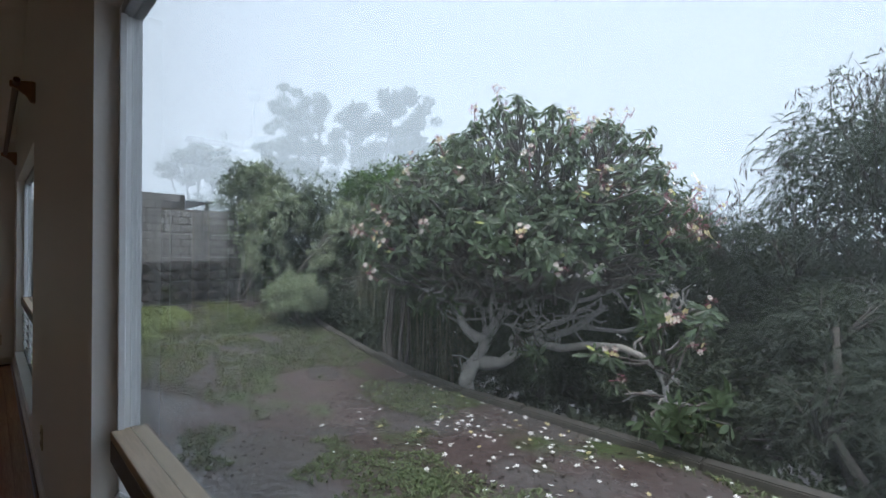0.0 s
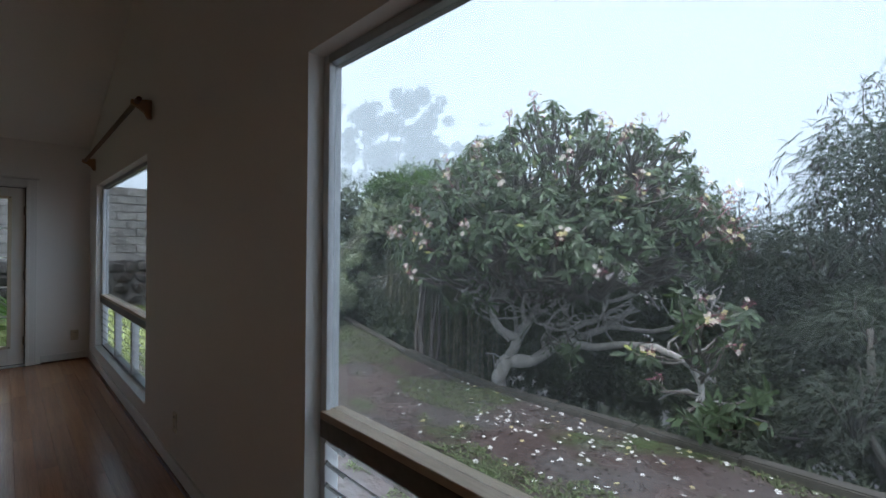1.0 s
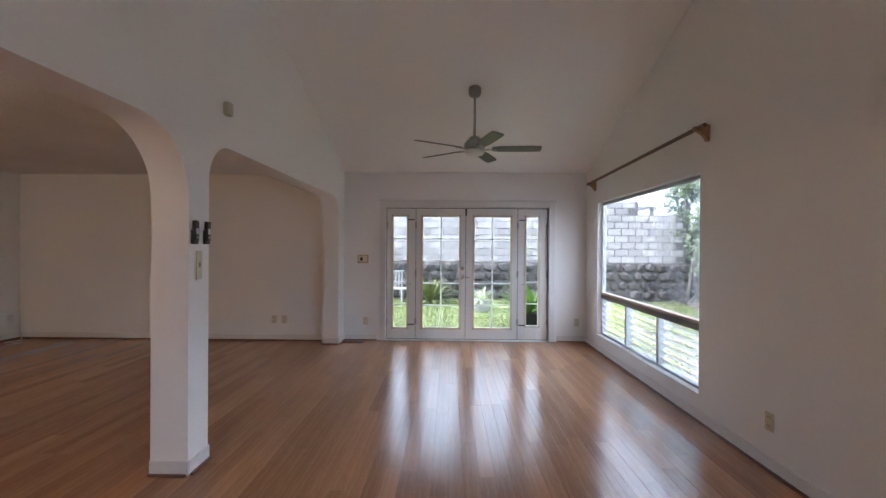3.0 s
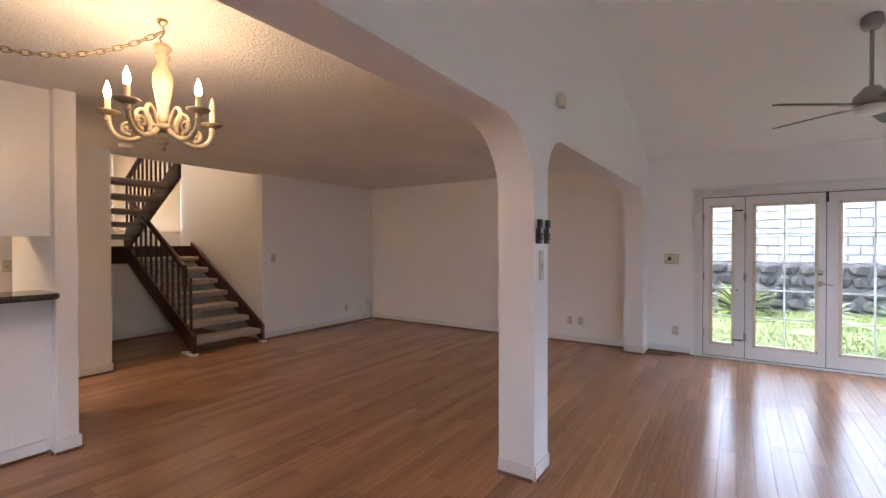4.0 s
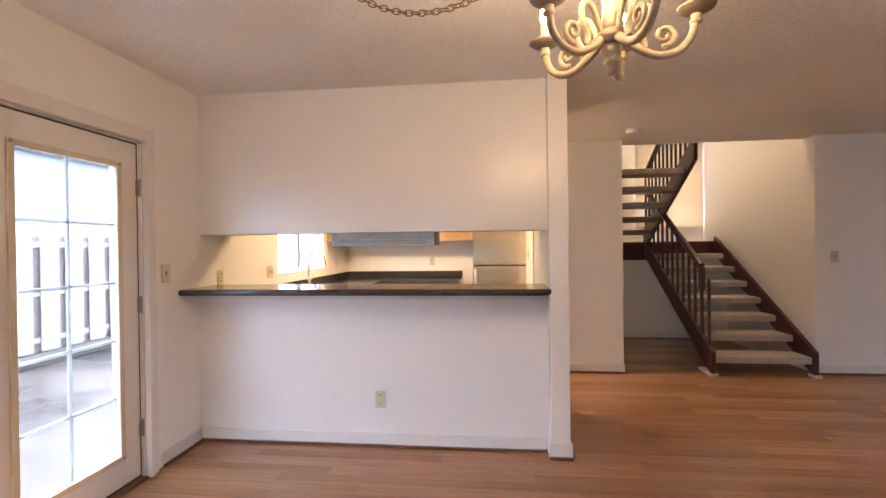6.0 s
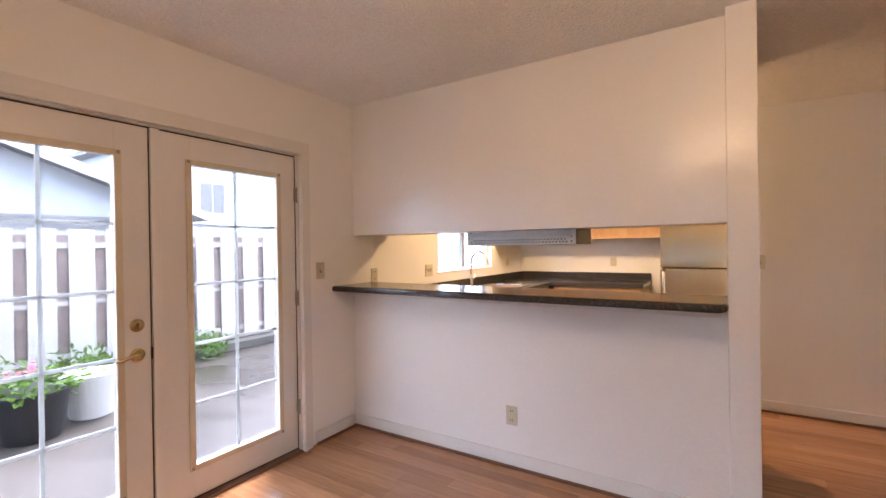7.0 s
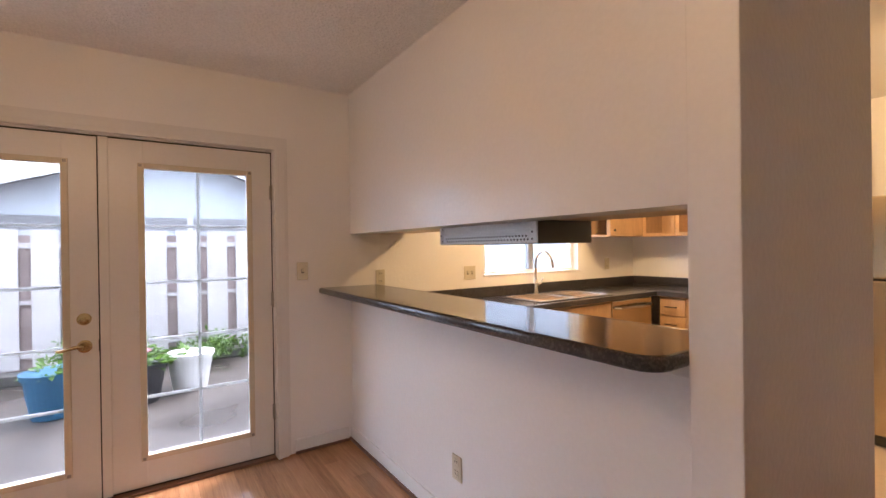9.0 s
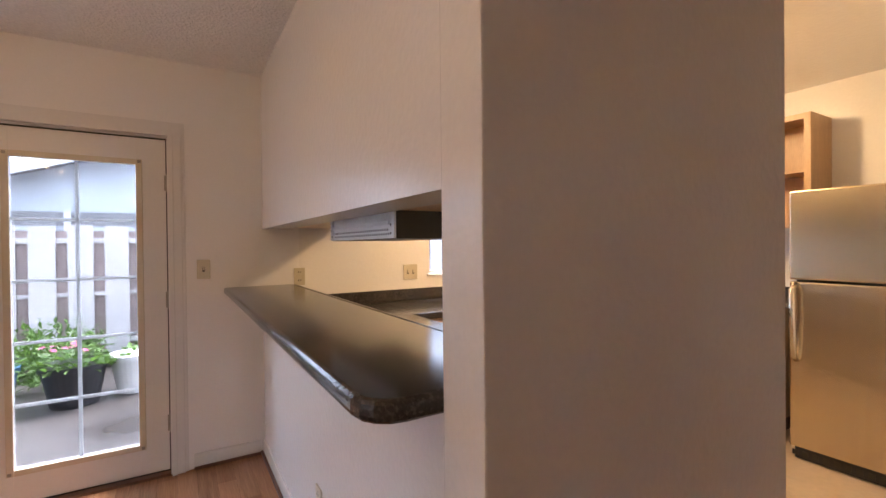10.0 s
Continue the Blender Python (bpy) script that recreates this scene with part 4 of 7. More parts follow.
ob = thing("kitchen_sink", "stainless steel double-bowl sink in the worktop", "sink", at=(0.73, -8.45, 0.9))
rim = bmesh.new()
for x0, x1, y0, y1 in ((0.485, 0.53, -8.895, -8.005), (0.94, 0.985, -8.895, -8.005), (0.53, 0.94, -8.895, -8.86), (0.53, 0.94, -8.04, -8.005), (0.53, 0.94, -8.465, -8.435)):
    box(rim, x0, x1, y0, y1, 0.911, 0.918, 0.002)
part("rim", rim, SINKSTEEL, ob)
for y0, y1 in ((-8.86, -8.465), (-8.435, -8.04)):
    part("bowl", boxes((0.53, 0.94, y0, y1, 0.73, 0.733), (0.53, 0.533, y0, y1, 0.733, 0.911), (0.937, 0.94, y0, y1, 0.733, 0.911), (0.533, 0.937, y0, y0 + 0.003, 0.733, 0.911), (0.533, 0.937, y1 - 0.003, y1, 0.733, 0.911)), SINKSTEEL, ob)
fx, fy = 0.985, -8.45
ob = thing("kitchen_faucet", "brushed steel pull-down gooseneck faucet behind the sink", "faucet", at=(fx, fy, 0.91))
part("base", lathe(bmesh.new(), [(0.028, 0.911), (0.028, 0.92), (0.02, 0.935), (0.018, 1.0), (0.014, 1.05)], (fx, fy, 0), 18), CHROME, ob, smooth=True)
neck = [(fx, fy, 1.04), (fx, fy, 1.20)] + [(fx - 0.09 + 0.09 * math.cos(radians(a)), fy - 0.02 * (180 - a if a < 0 else a) / 180, 1.20 + 0.10 * math.sin(radians(a))) for a in range(15, 166, 15)] + [(fx - 0.183, fy - 0.02, 1.20)]
part("spout", tube(bmesh.new(), neck, 0.012, 12), CHROME, ob, smooth=True)
part("spray_head", tube(bmesh.new(), [(fx - 0.183, fy - 0.02, 1.205), (fx - 0.19, fy - 0.02, 1.15)], [0.014, 0.017], 12), CHROME, ob)
part("lever", tube(bmesh.new(), [(fx, fy - 0.02, 0.99), (fx - 0.01, fy - 0.055, 1.005), (fx - 0.02, fy - 0.075, 1.05)], [0.010, 0.009, 0.007], 10), CHROME, ob, smooth=True)


def bar_handle(parent, a, b, out):
    a, b, out = Vector(a), Vector(b), Vector(out)
    bm = tube(bmesh.new(), [a + out * 0.03, b + out * 0.03], 0.005, 8)
    for p in (a.lerp(b, 0.15), a.lerp(b, 0.85)):
        tube(bm, [p, p + out * 0.03], 0.004, 6)
    part("handle", bm, BLACK, parent, "black bar handle")


def base_unit(axis, u0, u1, front, back, label, drawers):
    """A base cabinet; axis 'x': front faces +y and runs along x, 'y': front faces -x and runs along y."""
    mid = (u0 + u1) / 2
    ob = thing("base_cabinet", label, "cabinet", "kitchen base cabinets", at=(mid, front, 0) if axis == "x" else (front, mid, 0))
    s = 1 if axis == "x" else -1

    def put(name, a0, a1, d0, d1, z0, z1, mat, note="", bevel=0.003, parent=None):
        d = sorted((front + s * d0, front + s * d1))
        row = (a0, a1, d[0], d[1], z0, z1) if axis == "x" else (d[0], d[1], a0, a1, z0, z1)
        return part(name, boxes(row, bevel=bevel), mat, parent or ob, note)

    put("body", u0 + 0.001, u1 - 0.001, -abs(back - front), -0.0, 0.09, 0.866, MAPLE, bevel=0)
    put("plinth", u0 + 0.001, u1 - 0.001, -abs(back - front), -0.05, 0.005, 0.089, DARKWOOD, bevel=0)
    for z0, z1, h in drawers:
        d = put("drawer_front" if z1 - z0 < 0.3 else "door", u0 + 0.012, u1 - 0.012, 0.001, 0.02, z0, z1, MAPLE, bevel=0.004)
        if z1 - z0 > 0.3:
            put("raised_panel", u0 + 0.06, u1 - 0.06, 0.0202, 0.026, z0 + 0.055, z1 - 0.055, MAPLE, bevel=0.005, parent=d)
        if h:
            zc = (z0 + z1) / 2 if z1 - z0 < 0.3 else z1 - 0.07
            if axis == "x":
                bar_handle(d, (mid - 0.055, front + 0.02, zc), (mid + 0.055, front + 0.02, zc), (0, 1, 0))
            else:
                bar_handle(d, (front - 0.02, mid - 0.055, zc), (front - 0.02, mid + 0.055, zc), (-1, 0, 0))
    return ob


stack = [(0.70, 0.85, True), (0.12, 0.685, True)]
for a, b in ((0.14, 0.40), (-0.17, 0.14), (-0.60, -0.17)):
    base_unit("x", a, b, YC - 0.03, YB, "maple base cabinet with a drawer and black handle", stack)
base_unit("y", -8.80, -8.05, XC + 0.03, XK, "maple sink cabinet under the worktop", [(0.70, 0.85, False), (0.12, 0.685, True)])
base_unit("y", -8.05, -7.46, XC + 0.03, XK, "maple base cabinet beside the sink", stack)
ob = thing("dishwasher", "stainless steel dishwasher with a curved towel-bar handle", "dishwasher", at=(XC, -9.1, 0))
part("tub", boxes((XC + 0.06, XK - 0.05, -9.40, -8.81, 0.02, 0.865)), BLACK, ob)
part("door", boxes((XC + 0.012, XC + 0.059, -9.40, -8.81, 0.10, 0.86), bevel=0.006), WARMSTEEL, ob)
part("handle", tube(bmesh.new(), [(XC - 0.0 + 0.012, -8.84, 0.80), (XC - 0.03, -8.87, 0.80), (XC - 0.04, -9.10, 0.80), (XC - 0.03, -9.34, 0.80), (XC + 0.012, -9.37, 0.80)], 0.012, 10), CHROME, ob)

# microwave hung under the cabinets, seen from behind
mx0, mx1, my0, my1, mz0, mz1 = -0.62, 0.135, -7.20, -6.85, 1.362, 1.75
ob = thing("microwave_oven", "over-range microwave with a galvanised perforated back and black side", "microwave", at=((mx0 + mx1) / 2, my1, mz0))
part("case", boxes((mx0, mx1, my0, my1 - 0.004, mz0, mz1), bevel=0.004), BLACK, ob)
part("back_plate", boxes((mx0 + 0.002, mx1 - 0.002, my1 - 0.0035, my1, mz0 + 0.002, mz1), bevel=0.0015), GALV, ob, "galvanised steel back plate")
part("top_lip", boxes((mx0 + 0.04, mx1 - 0.05, my1 + 0.0005, my1 + 0.012, mz0 + 0.052, mz0 + 0.064), bevel=0.002), GALV, ob, "folded steel lip")
part("duct_plate", boxes((mx0 + 0.02, mx0 + 0.09, my1 + 0.0005, my1 + 0.008, mz0 + 0.068, mz0 + 0.10), bevel=0.002), GALV, ob, "raised steel duct plate")
for u in (mx0 + 0.02, mx1 - 0.025):
    part("side_flange", boxes((u - 0.018, u + 0.018, my1 + 0.0005, my1 + 0.006, mz0 + 0.004, mz0 + 0.10), bevel=0.002), GALV, ob, "folded steel flange")
for r in range(2):
    for k in range(30):
        u = mx0 + 0.06 + k * 0.0215 + 0.010 * r
        part("vent_hole", boxes((u - 0.0045, u + 0.0045, my1 + 0.0003, my1 + 0.0009, mz0 + 0.014 + 0.016 * r, mz0 + 0.022 + 0.016 * r)), SLOT, ob, "dark vent hole")
for u, v in ((0.028, 0.02), (0.028, 0.05), (0.045, 0.08), (0.72, 0.02), (0.735, 0.05), (0.72, 0.085)):
    part("screw_hole", boxes((mx0 + u - 0.004, mx0 + u + 0.004, my1 + 0.006, my1 + 0.0068, mz0 + v - 0.004, mz0 + v + 0.004)), SLOT, ob)


def upper_unit(name, label, x0, x1, y0, y1, z0, z1, face, bays, open_front=True):
    """A wall cabinet with a face frame; face: '+y', '-x' or '-y'."""
    ob = thing(name, label, "cabinet", "kitchen wall cabinets", at=((x0 + x1) / 2, (y0 + y1) / 2, z0))
    t = 0.018
    part("bottom", boxes((x0, x1, y0, y1, z0, z0 + t)), MAPLE, ob)
    part("top", boxes((x0, x1, y0, y1, z1 - t, z1)), MAPLE, ob)
    part("side", boxes((x0, x0 + t, y0, y1, z0 + t, z1 - t)), MAPLE, ob)
    part("side", boxes((x1 - t, x1, y0, y1, z0 + t, z1 - t)), MAPLE, ob)
    part("shelf", boxes((x0 + t, x1 - t, y0 + 0.01, y1 - 0.03, (z0 + z1) / 2 - t / 2, (z0 + z1) / 2 + t / 2)), MAPLE, ob)
    if face == "+y":
        part("back", boxes((x0 + t, x1 - t, y0 + 0.001, y0 + 0.008, z0 + t, z1 - t)), MAPLE, ob)
        for k in range(bays + 1):
            u = x0 + (x1 - x0) * k / bays
            u = min(max(u, x0 + 0.02), x1 - 0.02)
            part("frame_stile", boxes((u - 0.02, u + 0.02, y1 + 0.0005, y1 + 0.018, z0 - 0.004, z1), bevel=0.002), MAPLE, ob)
        for z in (z0 + 0.014, z1 - 0.02):
            for k in range(bays):
                u0, u1 = x0 + (x1 - x0) * k / bays, x0 + (x1 - x0) * (k + 1) / bays
                part("frame_rail", boxes((u0 + 0.04 if k == 0 else u0 + 0.021, u1 - 0.04 if k == bays - 1 else u1 - 0.021, y1 + 0.001, y1 + 0.017, z - 0.018, z + 0.018)), MAPLE, ob)
    elif face == "-x":
        part("door", boxes((x0 - 0.02, x0 - 0.001, y0 + 0.004, y1 - 0.004, z0 + 0.004, z1 - 0.004), bevel=0.004), MAPLE, ob)
        part("knob", tube(bmesh.new(), [(x0 - 0.02, y1 - 0.05, z0 + 0.06), (x0 - 0.032, y1 - 0.05, z0 + 0.06), (x0 - 0.042, y1 - 0.05, z0 + 0.06)], [0.005, 0.006, 0.013], 12), BLACK, ob, "dark round knob")
    return ob


upper_unit("wall_cabinet", "open maple wall cabinet without doors", -0.785, 0.40, YB + 0.002, YB + 0.32, 1.435, 2.19, "+y", 3)
upper_unit("wall_cabinet", "open maple corner wall cabinet", 0.405, 0.745, YB + 0.002, YB + 0.32, 1.435, 2.16, "+y", 1)
upper_unit("wall_cabinet", "maple wall cabinet with a dark knob", 0.76, XK - 0.002, -9.78, -9.22, 1.435, 2.16, "-x", 1)
upper_unit("wall_cabinet", "maple wall cabinet beside the microwave", XP1 + 0.004, mx0 - 0.004, -7.18, -6.84, 1.462, 2.2, "-y", 1)
upper_unit("wall_cabinet", "maple wall cabinet beside the microwave", mx1 + 0.004, XE, -7.18, -6.84, 1.462, 2.2, "-y", 1)

# fridge
rx0, rx1, ry0, ry1 = -1.53, -0.793, YB + 0.03, -9.42
ob = thing("refrigerator", "stainless steel top-freezer refrigerator against the kitchen wall", "refrigerator", at=((rx0 + rx1) / 2, ry1, 0))
part("case", boxes((rx0 + 0.01, rx1 - 0.01, ry0, ry1 - 0.07, 0.03, 1.635), bevel=0.006), BLACK, ob, "dark grey cabinet")
part("freezer_door", boxes((rx0, rx1, ry1 - 0.065, ry1, 1.105, 1.645), bevel=0.010), WARMSTEEL, ob)
part("fridge_door", boxes((rx0, rx1, ry1 - 0.065, ry1, 0.085, 1.093), bevel=0.010), WARMSTEEL, ob)
part("kick_grille", boxes((rx0 + 0.02, rx1 - 0.02, ry1 - 0.06, ry1 - 0.02, 0.012, 0.08)), BLACK, ob)
for k in range(14):
    u = rx0 + 0.05 + k * 0.05
    part("grille_slot", boxes((u, u + 0.03, ry1 - 0.0198, ry1 - 0.017, 0.03, 0.06)), SLOT, ob)
for z0, z1 in ((0.62, 1.075),):
    part("handle", tube(bmesh.new(), [(rx1 - 0.035, ry1, z0), (rx1 - 0.035, ry1 + 0.035, z0 + 0.02), (rx1 - 0.035, ry1 + 0.05, (z0 + z1) / 2), (rx1 - 0.035, ry1 + 0.055, z1 - 0.03), (rx1 - 0.035, ry1, z1)], 0.018, 10), CHROME, ob, smooth=True)
part("hinge_cover", boxes((rx0 + 0.02, rx0 + 0.10, ry1 - 0.07, ry1 - 0.01, 1.646, 1.665), bevel=0.004), BLACK, ob)
part("badge", boxes((rx1 - 0.05, rx1 - 0.03, ry1 + 0.0003, ry1 + 0.002, 1.50, 1.52), bevel=0.0008), CHROME, ob)

# kitchen window
ob = thing("window_3", "white sliding kitchen window over the sink", "window", kind="structure")
xw0, xw1 = XK + 0.06, XK + 0.11
part("window_frame", boxes((xw0, xw1, KW0, KW0 + 0.04, KWZ0, KWZ1), (xw0, xw1, KW1 - 0.04, KW1, KWZ0, KWZ1), (xw0, xw1, KW0 + 0.04, KW1 - 0.04, KWZ0, KWZ0 + 0.04), (xw0, xw1, KW0 + 0.04, KW1 - 0.04, KWZ1 - 0.04, KWZ1), bevel=0.003), VINYL, ob)
ym = (KW0 + KW1) / 2
part("meeting_stile", boxes((xw0 - 0.006, xw1 - 0.01, ym - 0.03, ym + 0.03, KWZ0 + 0.04, KWZ1 - 0.04), bevel=0.003), ALU, ob, "grey meeting stile")
part("latch", boxes((xw0 - 0.02, xw0 - 0.007, ym - 0.012, ym + 0.012, KWZ0 + 0.10, KWZ0 + 0.19), bevel=0.003), ALU, ob)
part("sill", boxes((XK - 0.012, xw0 - 0.001, KW0 - 0.02, KW1 + 0.02, KWZ0 + 0.0005, KWZ0 + 0.016), bevel=0.003), TRIM, ob)
for a, b in ((KW0 + 0.04, ym - 0.03), (ym + 0.03, KW1 - 0.04)):
    p = part("pane", boxes((xw0 + 0.02, xw0 + 0.024, a, b, KWZ0 + 0.04, KWZ1 - 0.04)), DOORGLASS, ob)
    p.visible_shadow = False

# kitchen ceiling lamp
ob = thing("kitchen_ceiling_light", "round flush kitchen ceiling light, warm and lit", "ceiling light", at=(-0.15, -8.5, CZ))
part("base_ring", lathe(bmesh.new(), [(0.17, -0.02), (0.18, -0.012), (0.18, -0.0005)], (-0.15, -8.5, CZ), 28), TRIM, ob)
part("dome", lathe(bmesh.new(), [(0.165, -0.02), (0.155, -0.05), (0.12, -0.085), (0.06, -0.105), (0.001, -0.11)], (-0.15, -8.5, CZ), 28), DOME, ob, "glowing frosted dome", smooth=True)


# ---- staircase ----
def staircase():
    ob = thing("staircase", "open dark wood staircase with carpeted treads and slim balusters", "staircase", at=(-3.87, -8.5, 0))
    xa, xb = -4.24, -3.235
    rise, run, y0 = 0.168, 0.277, -8.49
    for k in range(7):
        z, y = 0.2 + rise * k, y0 - run * k
        part("tread", boxes((xa + 0.04, xb - 0.04, y - 0.29, y, z - 0.075, z), bevel=0.018), CARPET, ob, "carpeted tread")

    def stringer(x0, x1, ya, za, yb, zb, drop):
        bm = bmesh.new()
        side = [(ya, za), (yb, zb), (yb, zb - drop), (ya, za - drop)]
        a = [bm.verts.new((x0, y, z)) for y, z in side]
        b = [bm.verts.new((x1, y, z)) for y, z in side]
        bm.faces.new(a)
        bm.faces.new(b[::-1])
        for i in range(4):
            bm.faces.new((a[(i + 1) % 4], a[i], b[i], b[(i + 1) % 4]))
        part("stringer", bm, DARKWOOD, ob)

    sl = rise / run
    for x in (xa, xb - 0.04):
        stringer(x, x + 0.04, y0 + 0.03, 0.25, y0 - run * 7, 0.25 + sl * (run * 7 + 0.03), 0.245)
    # landing
    zl = 1.38
    part("landing_beam", boxes((-4.31, -2.405, -10.46, -10.425, 1.10, zl)), DARKWOOD, ob)
    part("landing", boxes((-4.31, -2.405, -10.99, -10.461, zl - 0.06, zl)), CARPET, ob, "carpeted landing")
    # upper flight
    ua, ub = -3.27, -2.41
    for k in range(7):
        z, y = zl + rise * (k + 1), -10.42 + run * (k + 1) - 0.285
        if y + 0.29 < YS - 0.17:
            part("tread", boxes((ua + 0.04, ub - 0.03, y, y + 0.29, z - 0.07, z), bevel=0.018), CARPET, ob, "carpeted tread")
    for x in (ua, ub - 0.03):
        stringer(x, x + 0.04, -10.42, zl + 0.17, -8.80, zl + 0.17 + sl * 1.62, 0.27)
    # rails
    def rail(x, ya, za, yb, zb):
        bm = bmesh.new()
        tube(bm, [(x, ya, za), (x, yb, zb)], [0.036, 0.036], 8)
        part("handrail", bm, DARKWOOD, ob)

    xr = xb - 0.02
    rail(xr, y0 - 0.22, 0.98 + 0.13, -10.40, 0.98 + 0.13 + sl * (10.40 + y0 - 0.22))
    part("rail_end", boxes((xr - 0.02, xr + 0.02, y0 - 0.25, y0 - 0.17, 0.86, 1.10), bevel=0.006), DARKWOOD, ob)
    for k in range(13):
        y = y0 - 0.06 - 0.152 * k
        z = 0.25 + sl * (y0 + 0.03 - y)
        top = 0.98 + 0.10 + sl * (y0 - 0.22 - y)
        part("baluster", boxes((xr - 0.012, xr + 0.012, y - 0.014, y + 0.014, z - 0.05, max(top, z + 0.55)), bevel=0.002), DARKWOOD, ob)
    rail(ua + 0.02, -10.40, zl + 0.95, -8.80, zl + 0.95 + sl * 1.6)
    for k in range(12):
        y = -10.36 + 0.13 * k
        z = zl + 0.17 + sl * (y + 10.42)
        part("baluster", boxes((ua + 0.008, ua + 0.032, y - 0.012, y + 0.012, z - 0.02, z + 0.76), bevel=0.002), DARKWOOD, ob)
    part("foot_block", boxes((xb - 0.055, xb + 0.015, y0 - 0.24, y0 + 0.05, 0.001, 0.03), bevel=0.004), TRIM, ob, "white foot block")
    part("foot_block", boxes((xa - 0.02, xa + 0.05, y0 - 0.05, y0 + 0.05, 0.001, 0.03), bevel=0.004), TRIM, ob, "white foot block")


staircase()

ob = thing("window_blind", "cream slatted blind at the stair landing window", "blind", at=(-3.76, YW, 2.3))
part("head_rail", boxes((-4.31, -3.30, YW + 0.004, YW + 0.05, 2.98, 3.03), bevel=0.004), BLIND, ob)
for k in range(44):
    bm = boxes((-4.305, -3.305, -0.025, 0.025, -0.0015, 0.0015))
    bmesh.ops.transform(bm, matrix=Matrix.Translation((0, YW + 0.028, 1.62 + 0.031 * k)) @ Matrix.Rotation(radians(36), 4, "X"), verts=bm.verts)
    part("slat", bm, BLIND, ob)
ob = thing("window_4", "white framed window behind the stair blind", "window", kind="structure")
part("window_frame", boxes((-4.31, -4.26, YW - 0.10, YW - 0.05, 1.6, 3.0), (-3.35, -3.30, YW - 0.10, YW - 0.05, 1.6, 3.0), (-4.26, -3.35, YW - 0.10, YW - 0.05, 1.6, 1.65), (-4.26, -3.35, YW - 0.10, YW - 0.05, 2.95, 3.0), (-3.78, -3.74, YW - 0.10, YW - 0.05, 1.65, 2.95), bevel=0.003), VINYL, ob)
p = part("pane", boxes((-4.26, -3.35, YW - 0.08, YW - 0.076, 1.65, 2.95)), GLASS, ob)
p.visible_shadow = False
ob = thing("stair_ceiling_light", "small warm ceiling light high over the stairs", "ceiling light", at=(-3.0, -9.6, 5.0))
part("dome", lathe(bmesh.new(), [(0.12, -0.001), (0.11, -0.05), (0.06, -0.08), (0.001, -0.085)], (-3.0, -9.6, 5.0), 20), DOME, ob, "glowing frosted dome")


# ---- outside ----
MUD = material("wet_red_mud", (0.115, 0.085, 0.08), 0.38, vary=0.5, scale=1.2, grain=14, bump=0.8, bumpscale=11, relief=0.02)
CRUMB = material("dark_mud_crumb", (0.05, 0.04, 0.036), 0.45, vary=0.4, island=0.8)
LAWN = material("lawn_grass", (0.15, 0.185, 0.065), 0.7, vary=0.35, scale=1.5, grain=40, bump=0.8)
CONC = material("wet_concrete", (0.062, 0.052, 0.044), 0.6, vary=0.3, scale=2, grain=30, bump=0.3)
two_tone(CONC, (0.042, 0.035, 0.03), 0.9, 0.38, 0.62, 0.22, 8)
KERB = material("mossy_concrete", (0.085, 0.08, 0.07), 0.75, vary=0.35, scale=3, grain=30, bump=0.6)
BARK = material("pale_lichen_bark", (0.42, 0.41, 0.385), 0.8, vary=0.5, scale=9, grain=40, bump=0.7)
TWIG = material("grey_brown_twig", (0.20, 0.18, 0.165), 0.8, vary=0.35, scale=6, grain=40, bump=0.4)
PLUM = material("plumeria_leaf", (0.13, 0.18, 0.11), 0.32, vary=0.35, scale=3, grain=20, island=0.9)
PETAL = material("white_pink_petal", (0.86, 0.76, 0.74), 0.5, vary=0.1, island=0.35)
FALLEN = material("white_petal", (0.86, 0.84, 0.80), 0.5, vary=0.1, island=0.2)
PETALY = material("cream_yellow_petal", (0.85, 0.75, 0.45), 0.5, vary=0.1, island=0.3)
BUD = material("pink_bud", (0.42, 0.16, 0.20), 0.5, vary=0.3, island=0.4)
OLDLEAF = material("yellowing_leaf", (0.33, 0.35, 0.10), 0.45, vary=0.2, island=0.6)
HEDGE = material("hedge_leaf", (0.15, 0.19, 0.125), 0.45, vary=0.3, island=1.0)
SAGE = material("pale_sage_leaf", (0.38, 0.43, 0.32), 0.5, vary=0.25, island=0.8)
LIME = material("bright_green_leaf", (0.09, 0.17, 0.035), 0.45, vary=0.25, island=0.8)
GRASS = material("dull_grass_blade", (0.15, 0.19, 0.09), 0.6, vary=0.3, island=0.8)
LAWNBLADE = material("lawn_blade", (0.16, 0.20, 0.06), 0.6, vary=0.3, island=0.8)
FEATHER = material("feathery_leaf", (0.10, 0.125, 0.098), 0.5, vary=0.25, island=0.9)
POD = material("dark_seed_pod", (0.040, 0.026, 0.020), 0.5, vary=0.3, island=0.6)
CANE = material("bamboo_cane", (0.24, 0.225, 0.15), 0.5, vary=0.3, scale=2, grain=12, island=0.8)
# the shade within crowns and undergrowth is put into this green
DARKLEAF = material("leaf_toned_for_shade", (0.10, 0.125, 0.088), 0.5, vary=0.3, island=0.9)
LAVA = material("dark_lava_rock", (0.055, 0.05, 0.047), 0.85, vary=0.5, scale=6, grain=30, bump=0.9, island=0.7)
BLOCK = material("weathered_concrete_block", (0.30, 0.285, 0.275), 0.85, vary=0.3, scale=4, grain=40, bump=0.5, rnd=0.7)
MORTAR = material("dark_mortar", (0.10, 0.095, 0.09), 0.9, vary=0.2)
FENCE = material("white_fence_paint", (0.47, 0.445, 0.43), 0.6, vary=0.12, scale=2, grain=30, bump=0.2)
FENCEDARK = material("brown_fence_back", (0.27, 0.21, 0.19), 0.8, vary=0.4, scale=8, grain=60, bump=0.4)
